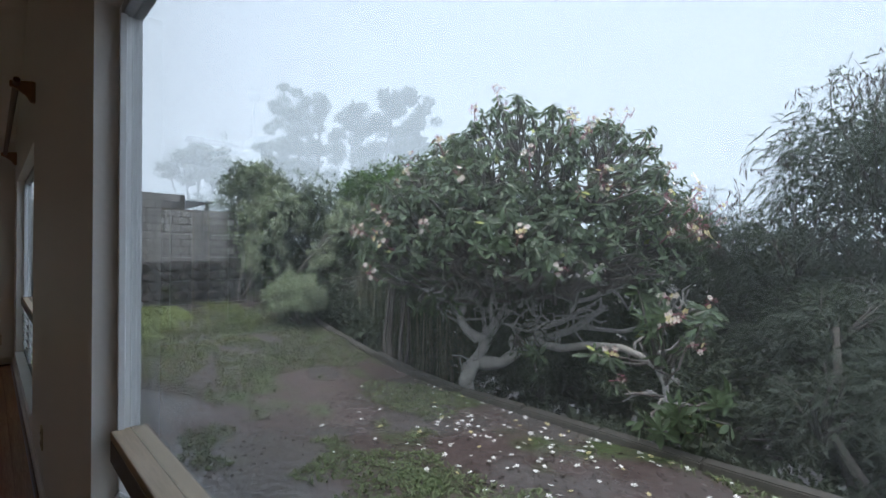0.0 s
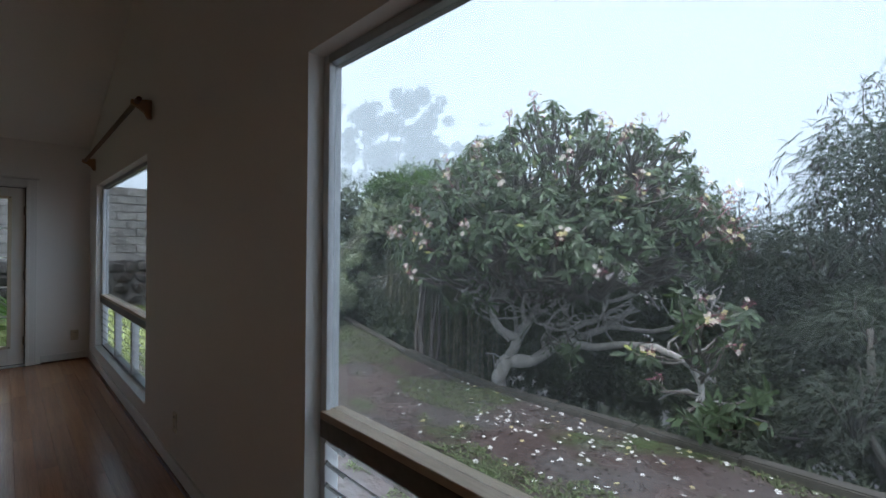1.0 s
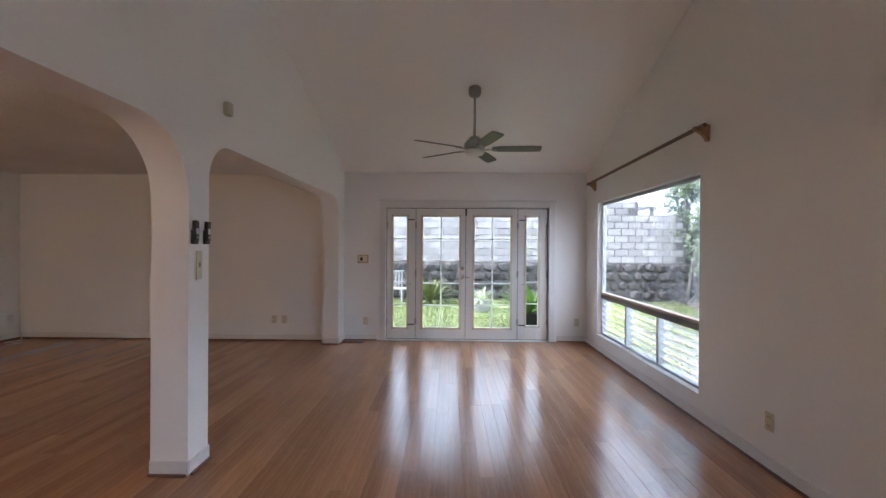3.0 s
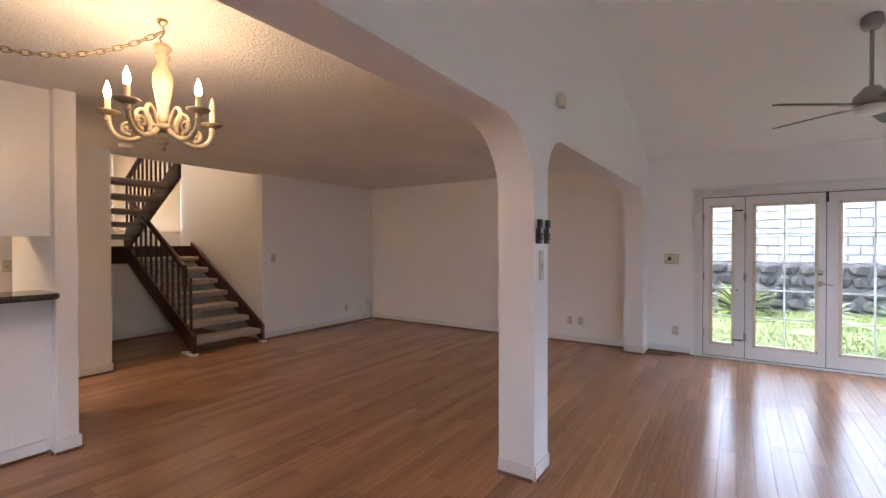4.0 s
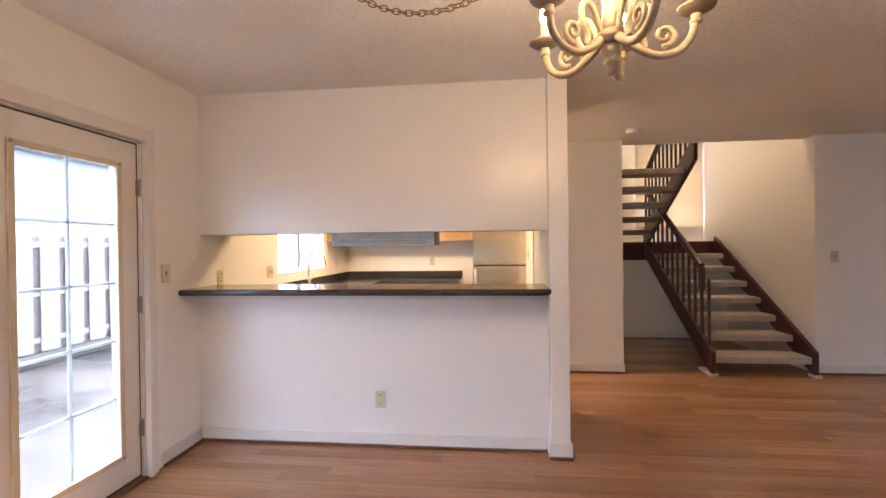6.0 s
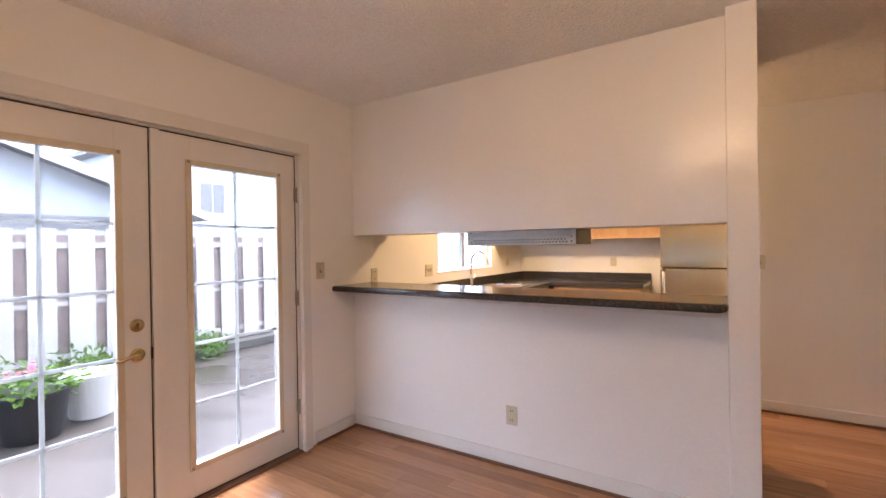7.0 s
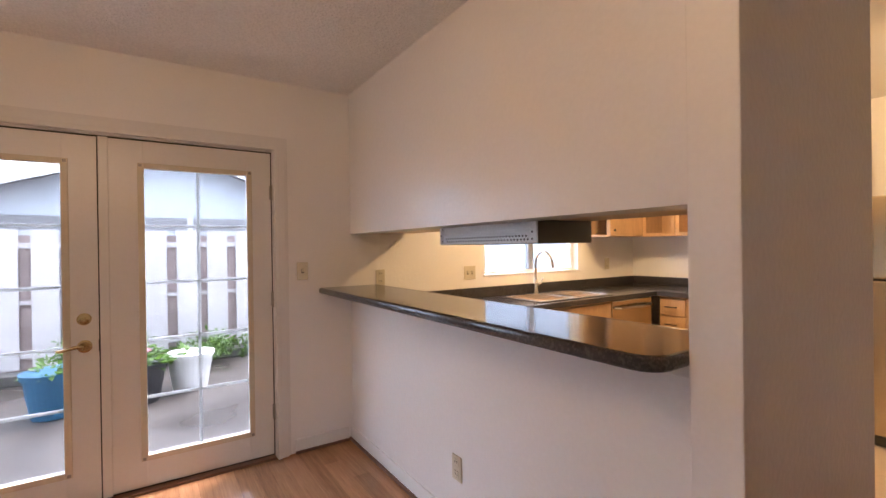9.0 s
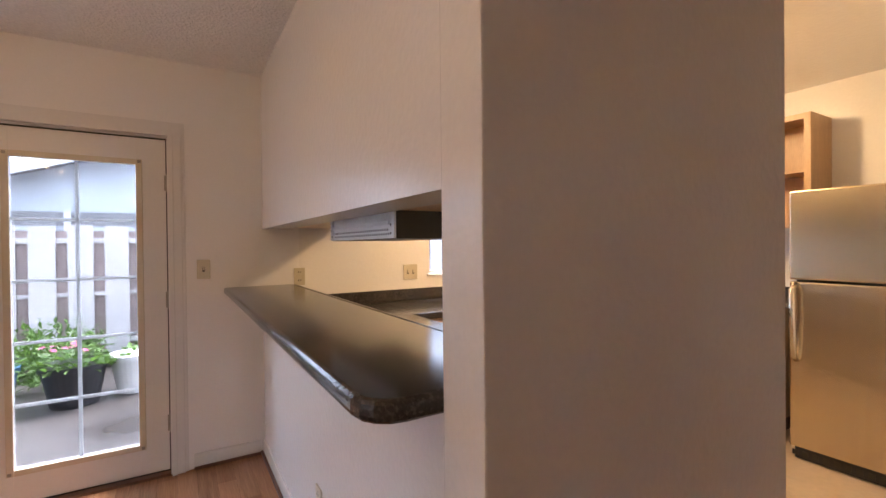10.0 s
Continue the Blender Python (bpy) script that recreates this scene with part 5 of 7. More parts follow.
SIDING = material("pale_grey_siding", (0.46, 0.50, 0.53), 0.6, vary=0.06)
# also colours the eave shadow strip on the neighbour's wall
ROOFSHADE = material("grey_roofing_and_shade", (0.22, 0.22, 0.22), 0.8, vary=0.2)
BLUEPOT = material("blue_plastic_pot", (0.02, 0.10, 0.18), 0.4, vary=0.15, scale=4)
WHITEPOT = material("white_plastic_pot", (0.60, 0.60, 0.58), 0.4, vary=0.1)
SOIL = material("dark_potting_soil", (0.03, 0.022, 0.016), 0.9, vary=0.3, grain=60, bump=0.8)
two_tone(MUD, (0.085, 0.115, 0.05), 0.9, 0.52, 0.62, 0.85, 6)
two_tone(MUD, (0.13, 0.115, 0.112), 0.55, 0.44, 0.54, 0.12, 5)

for leaf_material in (PLUM, HEDGE, SAGE, LIME, FEATHER, DARKLEAF, PETAL, PETALY):
    leafy(leaf_material)


def ground_z(x, y):
    west = min(max((-5.0 - x) / 8.0, 0), 1)
    north = min(max((y + 0.3) / 2.5, 0), 1)
    west = west * west * (3 - 2 * west)
    z = -1.22 + 1.02 * west
    if x < XW and y < 2.2:
        z = z * north + -0.17 * (1 - north)
    if x > XE + 0.1 and y < -0.5:
        z = -0.14
    return z


NG = [-400, -120, -60, -30] + [-22 + 0.4 * i for i in range(72)] + [12, 20, 60, 120, 400]
MG = [-400, -100, -40, -20] + [-14 + 0.4 * i for i in range(48)] + [5.32, 5.5, 5.52, 6, 7, 9, 12, 20, 50, 120, 400]
bm = bmesh.new()
grid = [[bm.verts.new((x, y, ground_z(x, y) + 0.035 * noise.noise((x * 0.9, y * 0.9, 0)) - (0.9 if 5.51 < y < 9 else 1.6 if 9 <= y < 13 else -2.4 if y < 60 and y >= 13 else 0) - (0.6 if XW - 0.3 < x < XE + 0.1 and -11.6 < y < -0.2 else 0))) for y in MG] for x in NG]
for i in range(len(NG) - 1):
    for j in range(len(MG) - 1):
        bm.faces.new((grid[i][j], grid[i + 1][j], grid[i + 1][j + 1], grid[i][j + 1]))
g = solid("ground", bm, MUD, "wet muddy ground with patches of grass", "ground")
for f in g.data.polygons:
    f.use_smooth = True

# lawn to the west, patio to the east
bm = bmesh.new()
lx, ly = [-13.0 + 0.25 * i for i in range(25)], [-11.0 + 0.5 * i for i in range(29)]
gv = [[bm.verts.new((x, y, ground_z(x, y) + 0.035 * noise.noise((x * 0.9, y * 0.9, 0)) + 0.03 + 0.02 * noise.noise((x * 2, y * 2, 4)) - (0.2 if y > (4.4 if x < -9.2 else 2.6) + 0.8 * noise.noise((x, 0, 7)) or x > XW - 0.6 - max(0, y) * 1.3 else 0))) for y in ly] for x in lx]
for i in range(len(lx) - 1):
    for j in range(len(ly) - 1):
        bm.faces.new((gv[i][j], gv[i + 1][j], gv[i + 1][j + 1], gv[i][j + 1]))
solid("lawn", bm, LAWN, "bright green rain-wet lawn", "lawn")
solid("patio", boxes((XE + 0.16, 4.86, -12.0, -1.0, -0.3, -0.10)), CONC, "wet stained concrete patio", "patio")
solid("patio_kerb", boxes((4.62, 4.86, -12.0, -1.0, -0.099, 0.02), bevel=0.015), KERB, "mossy concrete kerb under the fence", "kerb")


def pydata(name, verts, faces, mat, parent=None, label="", smooth=False, kind=""):
    me = bpy.data.meshes.new(name)
    me.from_pydata([tuple(v) for v in verts], [], faces)
    me.materials.append(mat)
    if smooth:
        for f in me.polygons:
            f.use_smooth = True
    ob = new(name, me)
    if parent:
        ob.parent = parent
        base = parent
        while base.parent:
            base = base.parent
        if parent is base:
            ob.location = -base.location
    return tagged(ob, label, kind=kind)


class Leaves:
    """Collects many small leaves into one mesh."""

    def __init__(self):
        self.v, self.f = [], []

    def leaf(self, p, way, up, length, width, bend=0.15, broad=0.6):
        way = way.normalized()
        side = way.cross(up)
        side = side.normalized() if side.length > 1e-5 else way.orthogonal().normalized()
        nrm = side.cross(way)
        k = len(self.v)
        mid = p + way * length * broad - nrm * length * bend * 0.25
        tip = p + way * length - nrm * length * bend
        self.v += [p, mid + side * width / 2 + nrm * width * 0.12, tip, mid - side * width / 2 + nrm * width * 0.12]
        self.f += [(k, k + 1, k + 2), (k, k + 2, k + 3)]

    def long_leaf(self, p, way, up, length, width, bend=0.2):
        way = way.normalized()
        side = way.cross(up)
        side = side.normalized() if side.length > 1e-5 else way.orthogonal().normalized()
        nrm = side.cross(way)
        k = len(self.v)
        for t, w, b in ((0.0, 0.12, 0.0), (0.35, 0.75, 0.15), (0.7, 1.0, 0.5)):
            c = p + way * length * t - nrm * length * bend * b
            self.v += [c + side * width * w / 2 + nrm * width * 0.1 * w, c, c - side * width * w / 2 + nrm * width * 0.1 * w]
        self.v.append(p + way * length - nrm * length * bend)
        for r in (0, 3):
            self.f += [(k + r, k + r + 1, k + r + 4, k + r + 3), (k + r + 1, k + r + 2, k + r + 5, k + r + 4)]
        self.f += [(k + 6, k + 7, k + 9), (k + 7, k + 8, k + 9)]

    def done(self, name, mat, parent, label="", kind=""):
        return pydata(name, self.v, self.f, mat, parent, label, kind=kind)


RNG = random.Random(11)


def rand_dir():
    while True:
        v = Vector((RNG.uniform(-1, 1), RNG.uniform(-1, 1), RNG.uniform(-1, 1)))
        if 0.05 < v.length < 1:
            return v.normalized()


UP = Vector((0, 0, 1))


def shrub(name, label, category, blobs, n, size, mat, group="", trunk=True, width=0.45, inner=None, droop=0.2, stems=TWIG, uneven=1.0):
    """A bush: clumps of small leaves round uneven blobs (x, y, z, rx, ry, rz), with stems."""
    x, y = blobs[0][0], blobs[0][1]
    z0 = ground_z(x, y) - (1.2 if y > 5.5 else 0.0)
    ob = thing(name, label, category, group, at=(x, y, z0))
    lv = Leaves()
    total = sum(b[3] * b[4] + b[5] * b[3] for b in blobs)
    for bx, by, bz, rx, ry, rz in blobs:
        m = int(n * (rx * ry + rx * rz) / total)
        clumps = max(6, m // 28)
        for _ in range(clumps):
            d = rand_dir()
            if d.z < -0.5:
                d.z *= -0.6
            k = 1 + uneven * (0.30 * noise.noise((d * 2.3 + Vector((bx, by, bz)))) + RNG.uniform(-0.22, 0.08))
            c = Vector((bx + d.x * rx * k, by + d.y * ry * k, bz + d.z * rz * k))
            spread = size * 2.2
            for _ in range(28):
                p = c + rand_dir() * spread * RNG.random()
                w = (d * 0.7 + rand_dir() + UP * (0.25 - droop)).normalized()
                lv.leaf(p, w, (d + UP * 0.6 + rand_dir() * 0.5), size * RNG.uniform(0.7, 1.3), size * width * RNG.uniform(0.8, 1.2), droop)
    lv.done("crown", mat, ob)
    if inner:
        # core leaves get the shade-toned green passed as inner
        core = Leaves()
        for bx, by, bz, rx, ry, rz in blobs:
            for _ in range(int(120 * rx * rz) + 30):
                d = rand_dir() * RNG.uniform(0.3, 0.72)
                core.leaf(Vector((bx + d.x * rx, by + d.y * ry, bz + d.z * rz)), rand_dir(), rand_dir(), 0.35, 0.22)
        core.done("inner_leaves", inner, ob, "inner leaves in a green toned down for shade")
    if trunk:
        bm = bmesh.new()
        for bx, by, bz, rx, ry, rz in blobs:
            for _ in range(4):
                d = rand_dir()
                e = Vector((bx + d.x * rx * 0.7, by + d.y * ry * 0.7, bz + abs(d.z) * rz * 0.6))
                s = Vector((x + RNG.uniform(-0.15, 0.15), y + RNG.uniform(-0.15, 0.15), z0 - 0.1))
                m = s.lerp(e, 0.5) + rand_dir() * 0.15
                tube(bm, [s, m, e], [0.05, 0.035, 0.012], 6)
        part("stems", bm, stems, ob)
    return ob


# kerb along the drop at the garden's edge
ob = thing("garden_kerb", "low dark mossy concrete kerb along the garden's edge", "kerb", kind="structure")
for k in range(13):
    x0, x1 = -12.496 + 1.25 * k, -11.254 + 1.25 * k
    bm = bmesh.new()
    rise = 0.10 if x0 > -8 else 0.05
    outline = [(x0, ground_z(x0, 5.3) - 0.6), (x1, ground_z(x1, 5.3) - 0.6), (x1, ground_z(x1, 5.3) + rise + 0.01 * math.sin(k * 2.3)), (x0, ground_z(x0, 5.3) + rise + 0.01 * math.sin(k * 1.7))]
    prism(bm, outline, 5.34, 5.53)
    bmesh.ops.bevel(bm, geom=list(bm.edges), offset=0.018, segments=2, affect="EDGES")
    part("kerb_length", bm, KERB, ob)


# plumeria tree
def flower(lv, p, up, r):
    side = up.orthogonal().normalized()
    for k in range(5):
        w = Matrix.Rotation(2 * math.pi * k / 5, 3, up) @ side
        lv.leaf(p, (w + up * 0.35), up, r, r * 0.62, 0.1, 0.62)


def plumeria():
    """Crooked limbs from a low fork, a dome of branchlets over them, leaf rosettes and flowers at the tips."""
    ax, ay = Vector((0.716, 0.698, 0)), Vector((-0.698, 0.716, 0))
    base = Vector((-5.25, 5.85, 0))
    ob = thing("plumeria_tree", "flowering plumeria tree with gnarled pale limbs and long leaves", "tree", at=base + UP * -2.2)
    rng = random.Random(5)

    def spot(u, w, z):
        return base + ax * u + ay * w + UP * z

    def shell(k):
        d = rand_dir()
        if d.z < -0.12:
            d.z = -d.z * 0.5
        k *= 1 + 0.14 * noise.noise(d * 2.1)
        return Vector((-4.35, 6.55, 1.45)) + ax * d.x * 3.15 * k + ay * d.y * 1.9 * k + UP * (d.z * 2.45 * k - 0.45 * (1 - abs(d.z)) * RNG.random())

    outer = [shell(RNG.uniform(0.90, 1.02)) for _ in range(1250)]
    tips = outer + [shell(RNG.uniform(0.6, 0.9)) for _ in range(170)]
    hanging = []
    for c, n, s in (((-1.55, 5.25, -0.62), 8, 0.40), ((-1.15, 5.45, -0.55), 5, 0.3), ((-1.9, 5.6, 0.35), 12, 0.6), ((-1.3, 5.9, 0.5), 6, 0.4), ((-2.5, 5.5, -0.3), 4, 0.3), ((-5.3, 5.0, 0.55), 9, 0.45), ((-3.6, 5.5, -0.35), 4, 0.35)):
        hanging += [Vector(c) + rand_dir() * s * RNG.random() for _ in range(n)]
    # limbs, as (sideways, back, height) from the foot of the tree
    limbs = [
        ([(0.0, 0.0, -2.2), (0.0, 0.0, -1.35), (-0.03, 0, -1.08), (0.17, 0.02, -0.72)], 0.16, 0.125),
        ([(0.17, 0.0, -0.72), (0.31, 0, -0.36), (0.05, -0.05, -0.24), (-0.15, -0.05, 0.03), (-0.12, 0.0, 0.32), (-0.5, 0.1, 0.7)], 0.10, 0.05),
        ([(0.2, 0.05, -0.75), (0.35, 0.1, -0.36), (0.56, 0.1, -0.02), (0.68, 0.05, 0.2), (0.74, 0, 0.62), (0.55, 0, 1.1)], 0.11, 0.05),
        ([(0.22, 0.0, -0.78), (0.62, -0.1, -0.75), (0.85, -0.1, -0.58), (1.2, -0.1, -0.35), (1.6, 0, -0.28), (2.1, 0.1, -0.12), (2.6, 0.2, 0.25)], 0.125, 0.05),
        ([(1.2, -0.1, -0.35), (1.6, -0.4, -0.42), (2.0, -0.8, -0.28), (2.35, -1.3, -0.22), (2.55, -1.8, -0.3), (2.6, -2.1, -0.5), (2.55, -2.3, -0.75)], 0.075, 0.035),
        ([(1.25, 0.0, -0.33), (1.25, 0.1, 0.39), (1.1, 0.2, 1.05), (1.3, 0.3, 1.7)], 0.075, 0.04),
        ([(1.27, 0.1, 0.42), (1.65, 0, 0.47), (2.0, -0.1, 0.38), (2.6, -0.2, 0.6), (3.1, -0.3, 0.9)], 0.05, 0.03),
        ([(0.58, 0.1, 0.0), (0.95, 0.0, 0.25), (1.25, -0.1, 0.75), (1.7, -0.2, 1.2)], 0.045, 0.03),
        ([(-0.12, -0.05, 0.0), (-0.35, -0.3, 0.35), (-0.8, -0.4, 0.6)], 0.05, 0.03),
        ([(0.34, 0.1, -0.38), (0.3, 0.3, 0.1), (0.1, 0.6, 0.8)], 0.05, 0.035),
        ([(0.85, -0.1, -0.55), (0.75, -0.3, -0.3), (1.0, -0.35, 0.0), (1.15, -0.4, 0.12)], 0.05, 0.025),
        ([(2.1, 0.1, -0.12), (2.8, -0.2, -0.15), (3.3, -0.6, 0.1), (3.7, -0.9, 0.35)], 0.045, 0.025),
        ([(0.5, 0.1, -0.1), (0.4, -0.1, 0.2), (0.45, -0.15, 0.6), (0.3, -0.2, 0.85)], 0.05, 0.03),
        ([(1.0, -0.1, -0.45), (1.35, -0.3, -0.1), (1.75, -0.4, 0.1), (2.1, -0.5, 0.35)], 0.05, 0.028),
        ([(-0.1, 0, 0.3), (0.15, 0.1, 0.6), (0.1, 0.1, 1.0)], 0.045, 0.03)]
    bm, nodes = bmesh.new(), []
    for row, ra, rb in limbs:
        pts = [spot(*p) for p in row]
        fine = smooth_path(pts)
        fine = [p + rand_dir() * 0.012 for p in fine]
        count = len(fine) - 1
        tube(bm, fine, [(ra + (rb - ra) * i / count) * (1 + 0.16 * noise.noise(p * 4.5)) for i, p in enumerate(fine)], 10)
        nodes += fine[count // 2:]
    nodes = [p for p in nodes if p.z > -0.9]
    for _ in range(150):
        p = RNG.choice(nodes)
        way = (rand_dir() + UP * 0.35).normalized()
        q = p + way * RNG.uniform(0.12, 0.3)
        r = q + (way + rand_dir() * 0.9).normalized() * RNG.uniform(0.12, 0.3)
        e = r + (way + rand_dir() * 1.1).normalized() * RNG.uniform(0.1, 0.3)
        tube(bm, [p, q, r, e], [0.026, 0.021, 0.017, 0.010], 6)
    part("limbs", bm, BARK, ob, "pale gnarled lichen-covered limbs", smooth=True)

    core = spot(1.2, 0.3, 0.15)
    tiers = [tips]
    for count, pull in ((280, 0.24), (54, 0.32), (15, 0.42)):
        prev = tiers[-1]
        seeds = [prev[i] for i in sorted(rng.sample(range(len(prev)), count))]
        for _ in range(3):
            groups = [[] for _ in seeds]
            for p in prev:
                groups[min(range(len(seeds)), key=lambda i: (seeds[i] - p).length_squared)].append(p)
            seeds = [sum(g_, Vector()) / len(g_) if g_ else s for g_, s in zip(groups, seeds)]
        tiers.append([s.lerp(core, pull) + rand_dir() * 0.12 for s in seeds])
    twigs = bmesh.new()

    def bough(a, b, ra, rb, wiggle, sides):
        mid1 = a.lerp(b, 0.33) + rand_dir() * wiggle - UP * wiggle * 0.6
        mid2 = a.lerp(b, 0.68) + rand_dir() * wiggle - UP * wiggle * 0.3
        tube(twigs, [a, mid1, mid2, b], [ra, ra * 0.75 + rb * 0.25, ra * 0.35 + rb * 0.65, rb], sides)

    for lower, upper, ra, rb, w, sides in ((nodes, tiers[3], 0.05, 0.04, 0.2, 8), (tiers[3], tiers[2], 0.042, 0.03, 0.2, 8), (tiers[2], tiers[1], 0.034, 0.022, 0.11, 6), (tiers[1], tips, 0.021, 0.012, 0.07, 5), (nodes, hanging, 0.022, 0.012, 0.1, 6)):
        for p in upper:
            bough(min(lower, key=lambda c: (c - p).length_squared), p, ra, rb, w, sides)
    part("branches", twigs, TWIG, ob, "thin grey-brown branches", smooth=True)

    lv, old, fl, fy, bd = Leaves(), Leaves(), Leaves(), Leaves(), Leaves()
    centre = Vector((-4.35, 6.55, 0.75))
    first = set(range(len(outer)))
    for i, t in enumerate(tips + hanging):
        low = i >= len(tips)
        out = ((t - centre).normalized() * (0.4 if low else 1) + UP * 0.3 + rand_dir() * 0.4).normalized()
        side = out.orthogonal().normalized()
        for k in range(RNG.randint(8, 12)):
            w = Matrix.Rotation(k * 2.4 + RNG.uniform(-0.3, 0.3), 3, out) @ side
            which = old if RNG.random() < (0.03 if low else 0.008) else lv
            which.long_leaf(t + out * RNG.uniform(-0.10, 0.04), w + out * RNG.uniform(-0.4, 0.45) - UP * RNG.uniform(0, 0.45), out + rand_dir() * 0.4, RNG.uniform(0.12, 0.23) * (1.25 if low else 1), RNG.uniform(0.042, 0.066) * (1.2 if low else 1), RNG.uniform(0.1, 0.5))
        if (i in first and RNG.random() < 0.075) or (low and RNG.random() < 0.14):
            head = t + (out + UP * 0.3 - ay * 0.35) * (0.11 if low else 0.19)
            for k in range(RNG.randint(3, 6)):
                flower(fy if RNG.random() < 0.3 else fl, head + rand_dir() * RNG.uniform(0.05, 0.13), (out + rand_dir() * 0.7 - ay * 0.5).normalized(), RNG.uniform(0.042, 0.056))
            for k in range(12):
                bd.leaf(head + rand_dir() * 0.07, out + rand_dir() * 0.7, rand_dir(), 0.075, 0.016)
            tube_end = bmesh.new()
            tube(tube_end, [t, t.lerp(head, 0.6) + rand_dir() * 0.02, head], [0.009, 0.007, 0.005], 5)
            part("flower_stalk", tube_end, BUD, ob, "reddish flower stalk")
    lv.done("leaves", PLUM, ob, "long glossy dark green leaves")
    old.done("old_leaves", OLDLEAF, ob, "yellowing old leaves")
    fl.done("pink_flowers", PETAL, ob, "pinkish white flower clusters")
    fy.done("yellow_flowers", PETALY, ob, "cream yellow flowers")
    bd.done("buds", BUD, ob, "pink flower buds")


plumeria()

# fallen flowers and leaf litter on the ground
lv = Leaves()
flower(lv, Vector((0, 0, 0)), UP, 0.040)
me = bpy.data.meshes.new("fallen_flower")
me.from_pydata([tuple(v) for v in lv.v], [], lv.f)
me.materials.append(FALLEN)
lv = Leaves()
flower(lv, Vector((0, 0, 0)), UP, 0.040)
me2 = bpy.data.meshes.new("fallen_flower")
me2.from_pydata([tuple(v) for v in lv.v], [], lv.f)
me2.materials.append(PETALY)
for k in range(190):
    x = RNG.gauss(-3.1, 1.5)
    y = min(5.25, RNG.gauss(4.3, 0.8))
    ob = new("fallen_flower", me2 if k % 6 == 0 else me)
    tagged(ob, "small white plumeria blossom fallen on the wet ground", "flower", "fallen flowers")
    ob.matrix_basis = Matrix.Translation((x, y, ground_z(x, y) + 0.035 * noise.noise((x * 0.9, y * 0.9, 0)) + 0.012)) @ Matrix.Rotation(RNG.uniform(0, 6), 4, "Z") @ Matrix.Rotation(RNG.uniform(-0.5, 0.5), 4, "X") @ Matrix.Scale(RNG.uniform(0.7, 1.15), 4)
lv = Leaves()
for k in range(420):
    x, y = RNG.gauss(-3.8, 2.2), RNG.uniform(2.4, 5.3)
    lv.leaf(Vector((x, y, ground_z(x, y) + 0.035 * noise.noise((x * 0.9, y * 0.9, 0)) + 0.012)), Vector((RNG.uniform(-1, 1), RNG.uniform(-1, 1), 0.1)), UP, RNG.uniform(0.04, 0.14), RNG.uniform(0.015, 0.04))
pydata("leaf_litter", lv.v, lv.f, POD, None, kind="stuff")
verts, faces = [], []
for k in range(5200):
    x, y = RNG.uniform(-9.5, 1.0), RNG.uniform(0.8, 5.25)
    if noise.noise((x * 0.8, y * 0.8, 9)) + 0.4 * noise.noise((x * 3, y * 3, 3)) < 0.02:
        continue
    r = RNG.uniform(0.008, 0.030)
    z = ground_z(x, y) + 0.035 * noise.noise((x * 0.9, y * 0.9, 0))
    n0, turn = len(verts), RNG.uniform(0, 6)
    verts += [(x + r * RNG.uniform(0.8, 1.5) * math.cos(turn + a), y + r * math.sin(turn + a), z - 0.004) for a in (0, 1.26, 2.51, 3.77, 5.03)] + [(x, y, z + r * RNG.uniform(0.4, 0.8))]
    faces += [(n0 + i, n0 + (i + 1) % 5, n0 + 5) for i in range(5)]
pydata("mud_crumbs", verts, faces, CRUMB, None, kind="stuff")
lv = Leaves()
for k in range(40000):
    x, y = RNG.uniform(-12, 1.5), RNG.uniform(0.6, 5.4)
    d = noise.noise((x * 0.55 + 3, y * 0.55, 1)) + 0.5 * noise.noise((x * 1.7, y * 1.7, 5)) + (0.25 if x < -8.8 else 0) + (0.22 if x > -2.6 and y > 3 else 0)
    if d < 0.13:
        continue
    p = Vector((x, y, ground_z(x, y) + 0.035 * noise.noise((x * 0.9, y * 0.9, 0))))
    for _ in range(2):
        lv.leaf(p + Vector((RNG.uniform(-0.03, 0.03), RNG.uniform(-0.03, 0.03), 0)), Vector((RNG.uniform(-1, 1), RNG.uniform(-1, 1), RNG.uniform(0.2, 0.9))), UP, RNG.uniform(0.03, 0.085), 0.02)
pydata("grass", lv.v, lv.f, GRASS, None, kind="stuff")
lv = Leaves()
for k in range(26000):
    x, y = RNG.uniform(-12.9, -7.4), RNG.uniform(-4.5, 4.3)
    if y > 2.4 and x > -9.2 or noise.noise((x * 0.8, y * 0.8, 2)) < -0.25:
        continue
    p = Vector((x, y, ground_z(x, y) + 0.035 * noise.noise((x * 0.9, y * 0.9, 0)) + 0.03))
    lv.leaf(p, Vector((RNG.uniform(-1, 1), RNG.uniform(-1, 1), RNG.uniform(0.5, 1.4))), UP, RNG.uniform(0.05, 0.10), 0.016)
pydata("lawn_grass", lv.v, lv.f, LAWNBLADE, None, kind="stuff")

# bamboo canes and dark undergrowth behind the kerb
ob = thing("bamboo_clump", "thin bamboo canes rising from dark undergrowth behind the kerb", "bamboo", at=(-7.0, 6.5, -2.2))
bm = bmesh.new()
for k in range(85):
    x, y = RNG.uniform(-9.6, -6.0), RNG.uniform(5.95, 6.9)
    p = Vector((x, y, -2.1))
    lean = Vector((RNG.uniform(-0.25, 0.25), RNG.uniform(-0.15, 0.15), 0))
    h = RNG.uniform(2.2, 3.6)
    tube(bm, [p, p + lean * 0.4 + UP * h * 0.5, p + lean + UP * h], [0.016, 0.014, 0.006], 5, cap=False)
part("canes", bm, CANE, ob)
lv = Leaves()
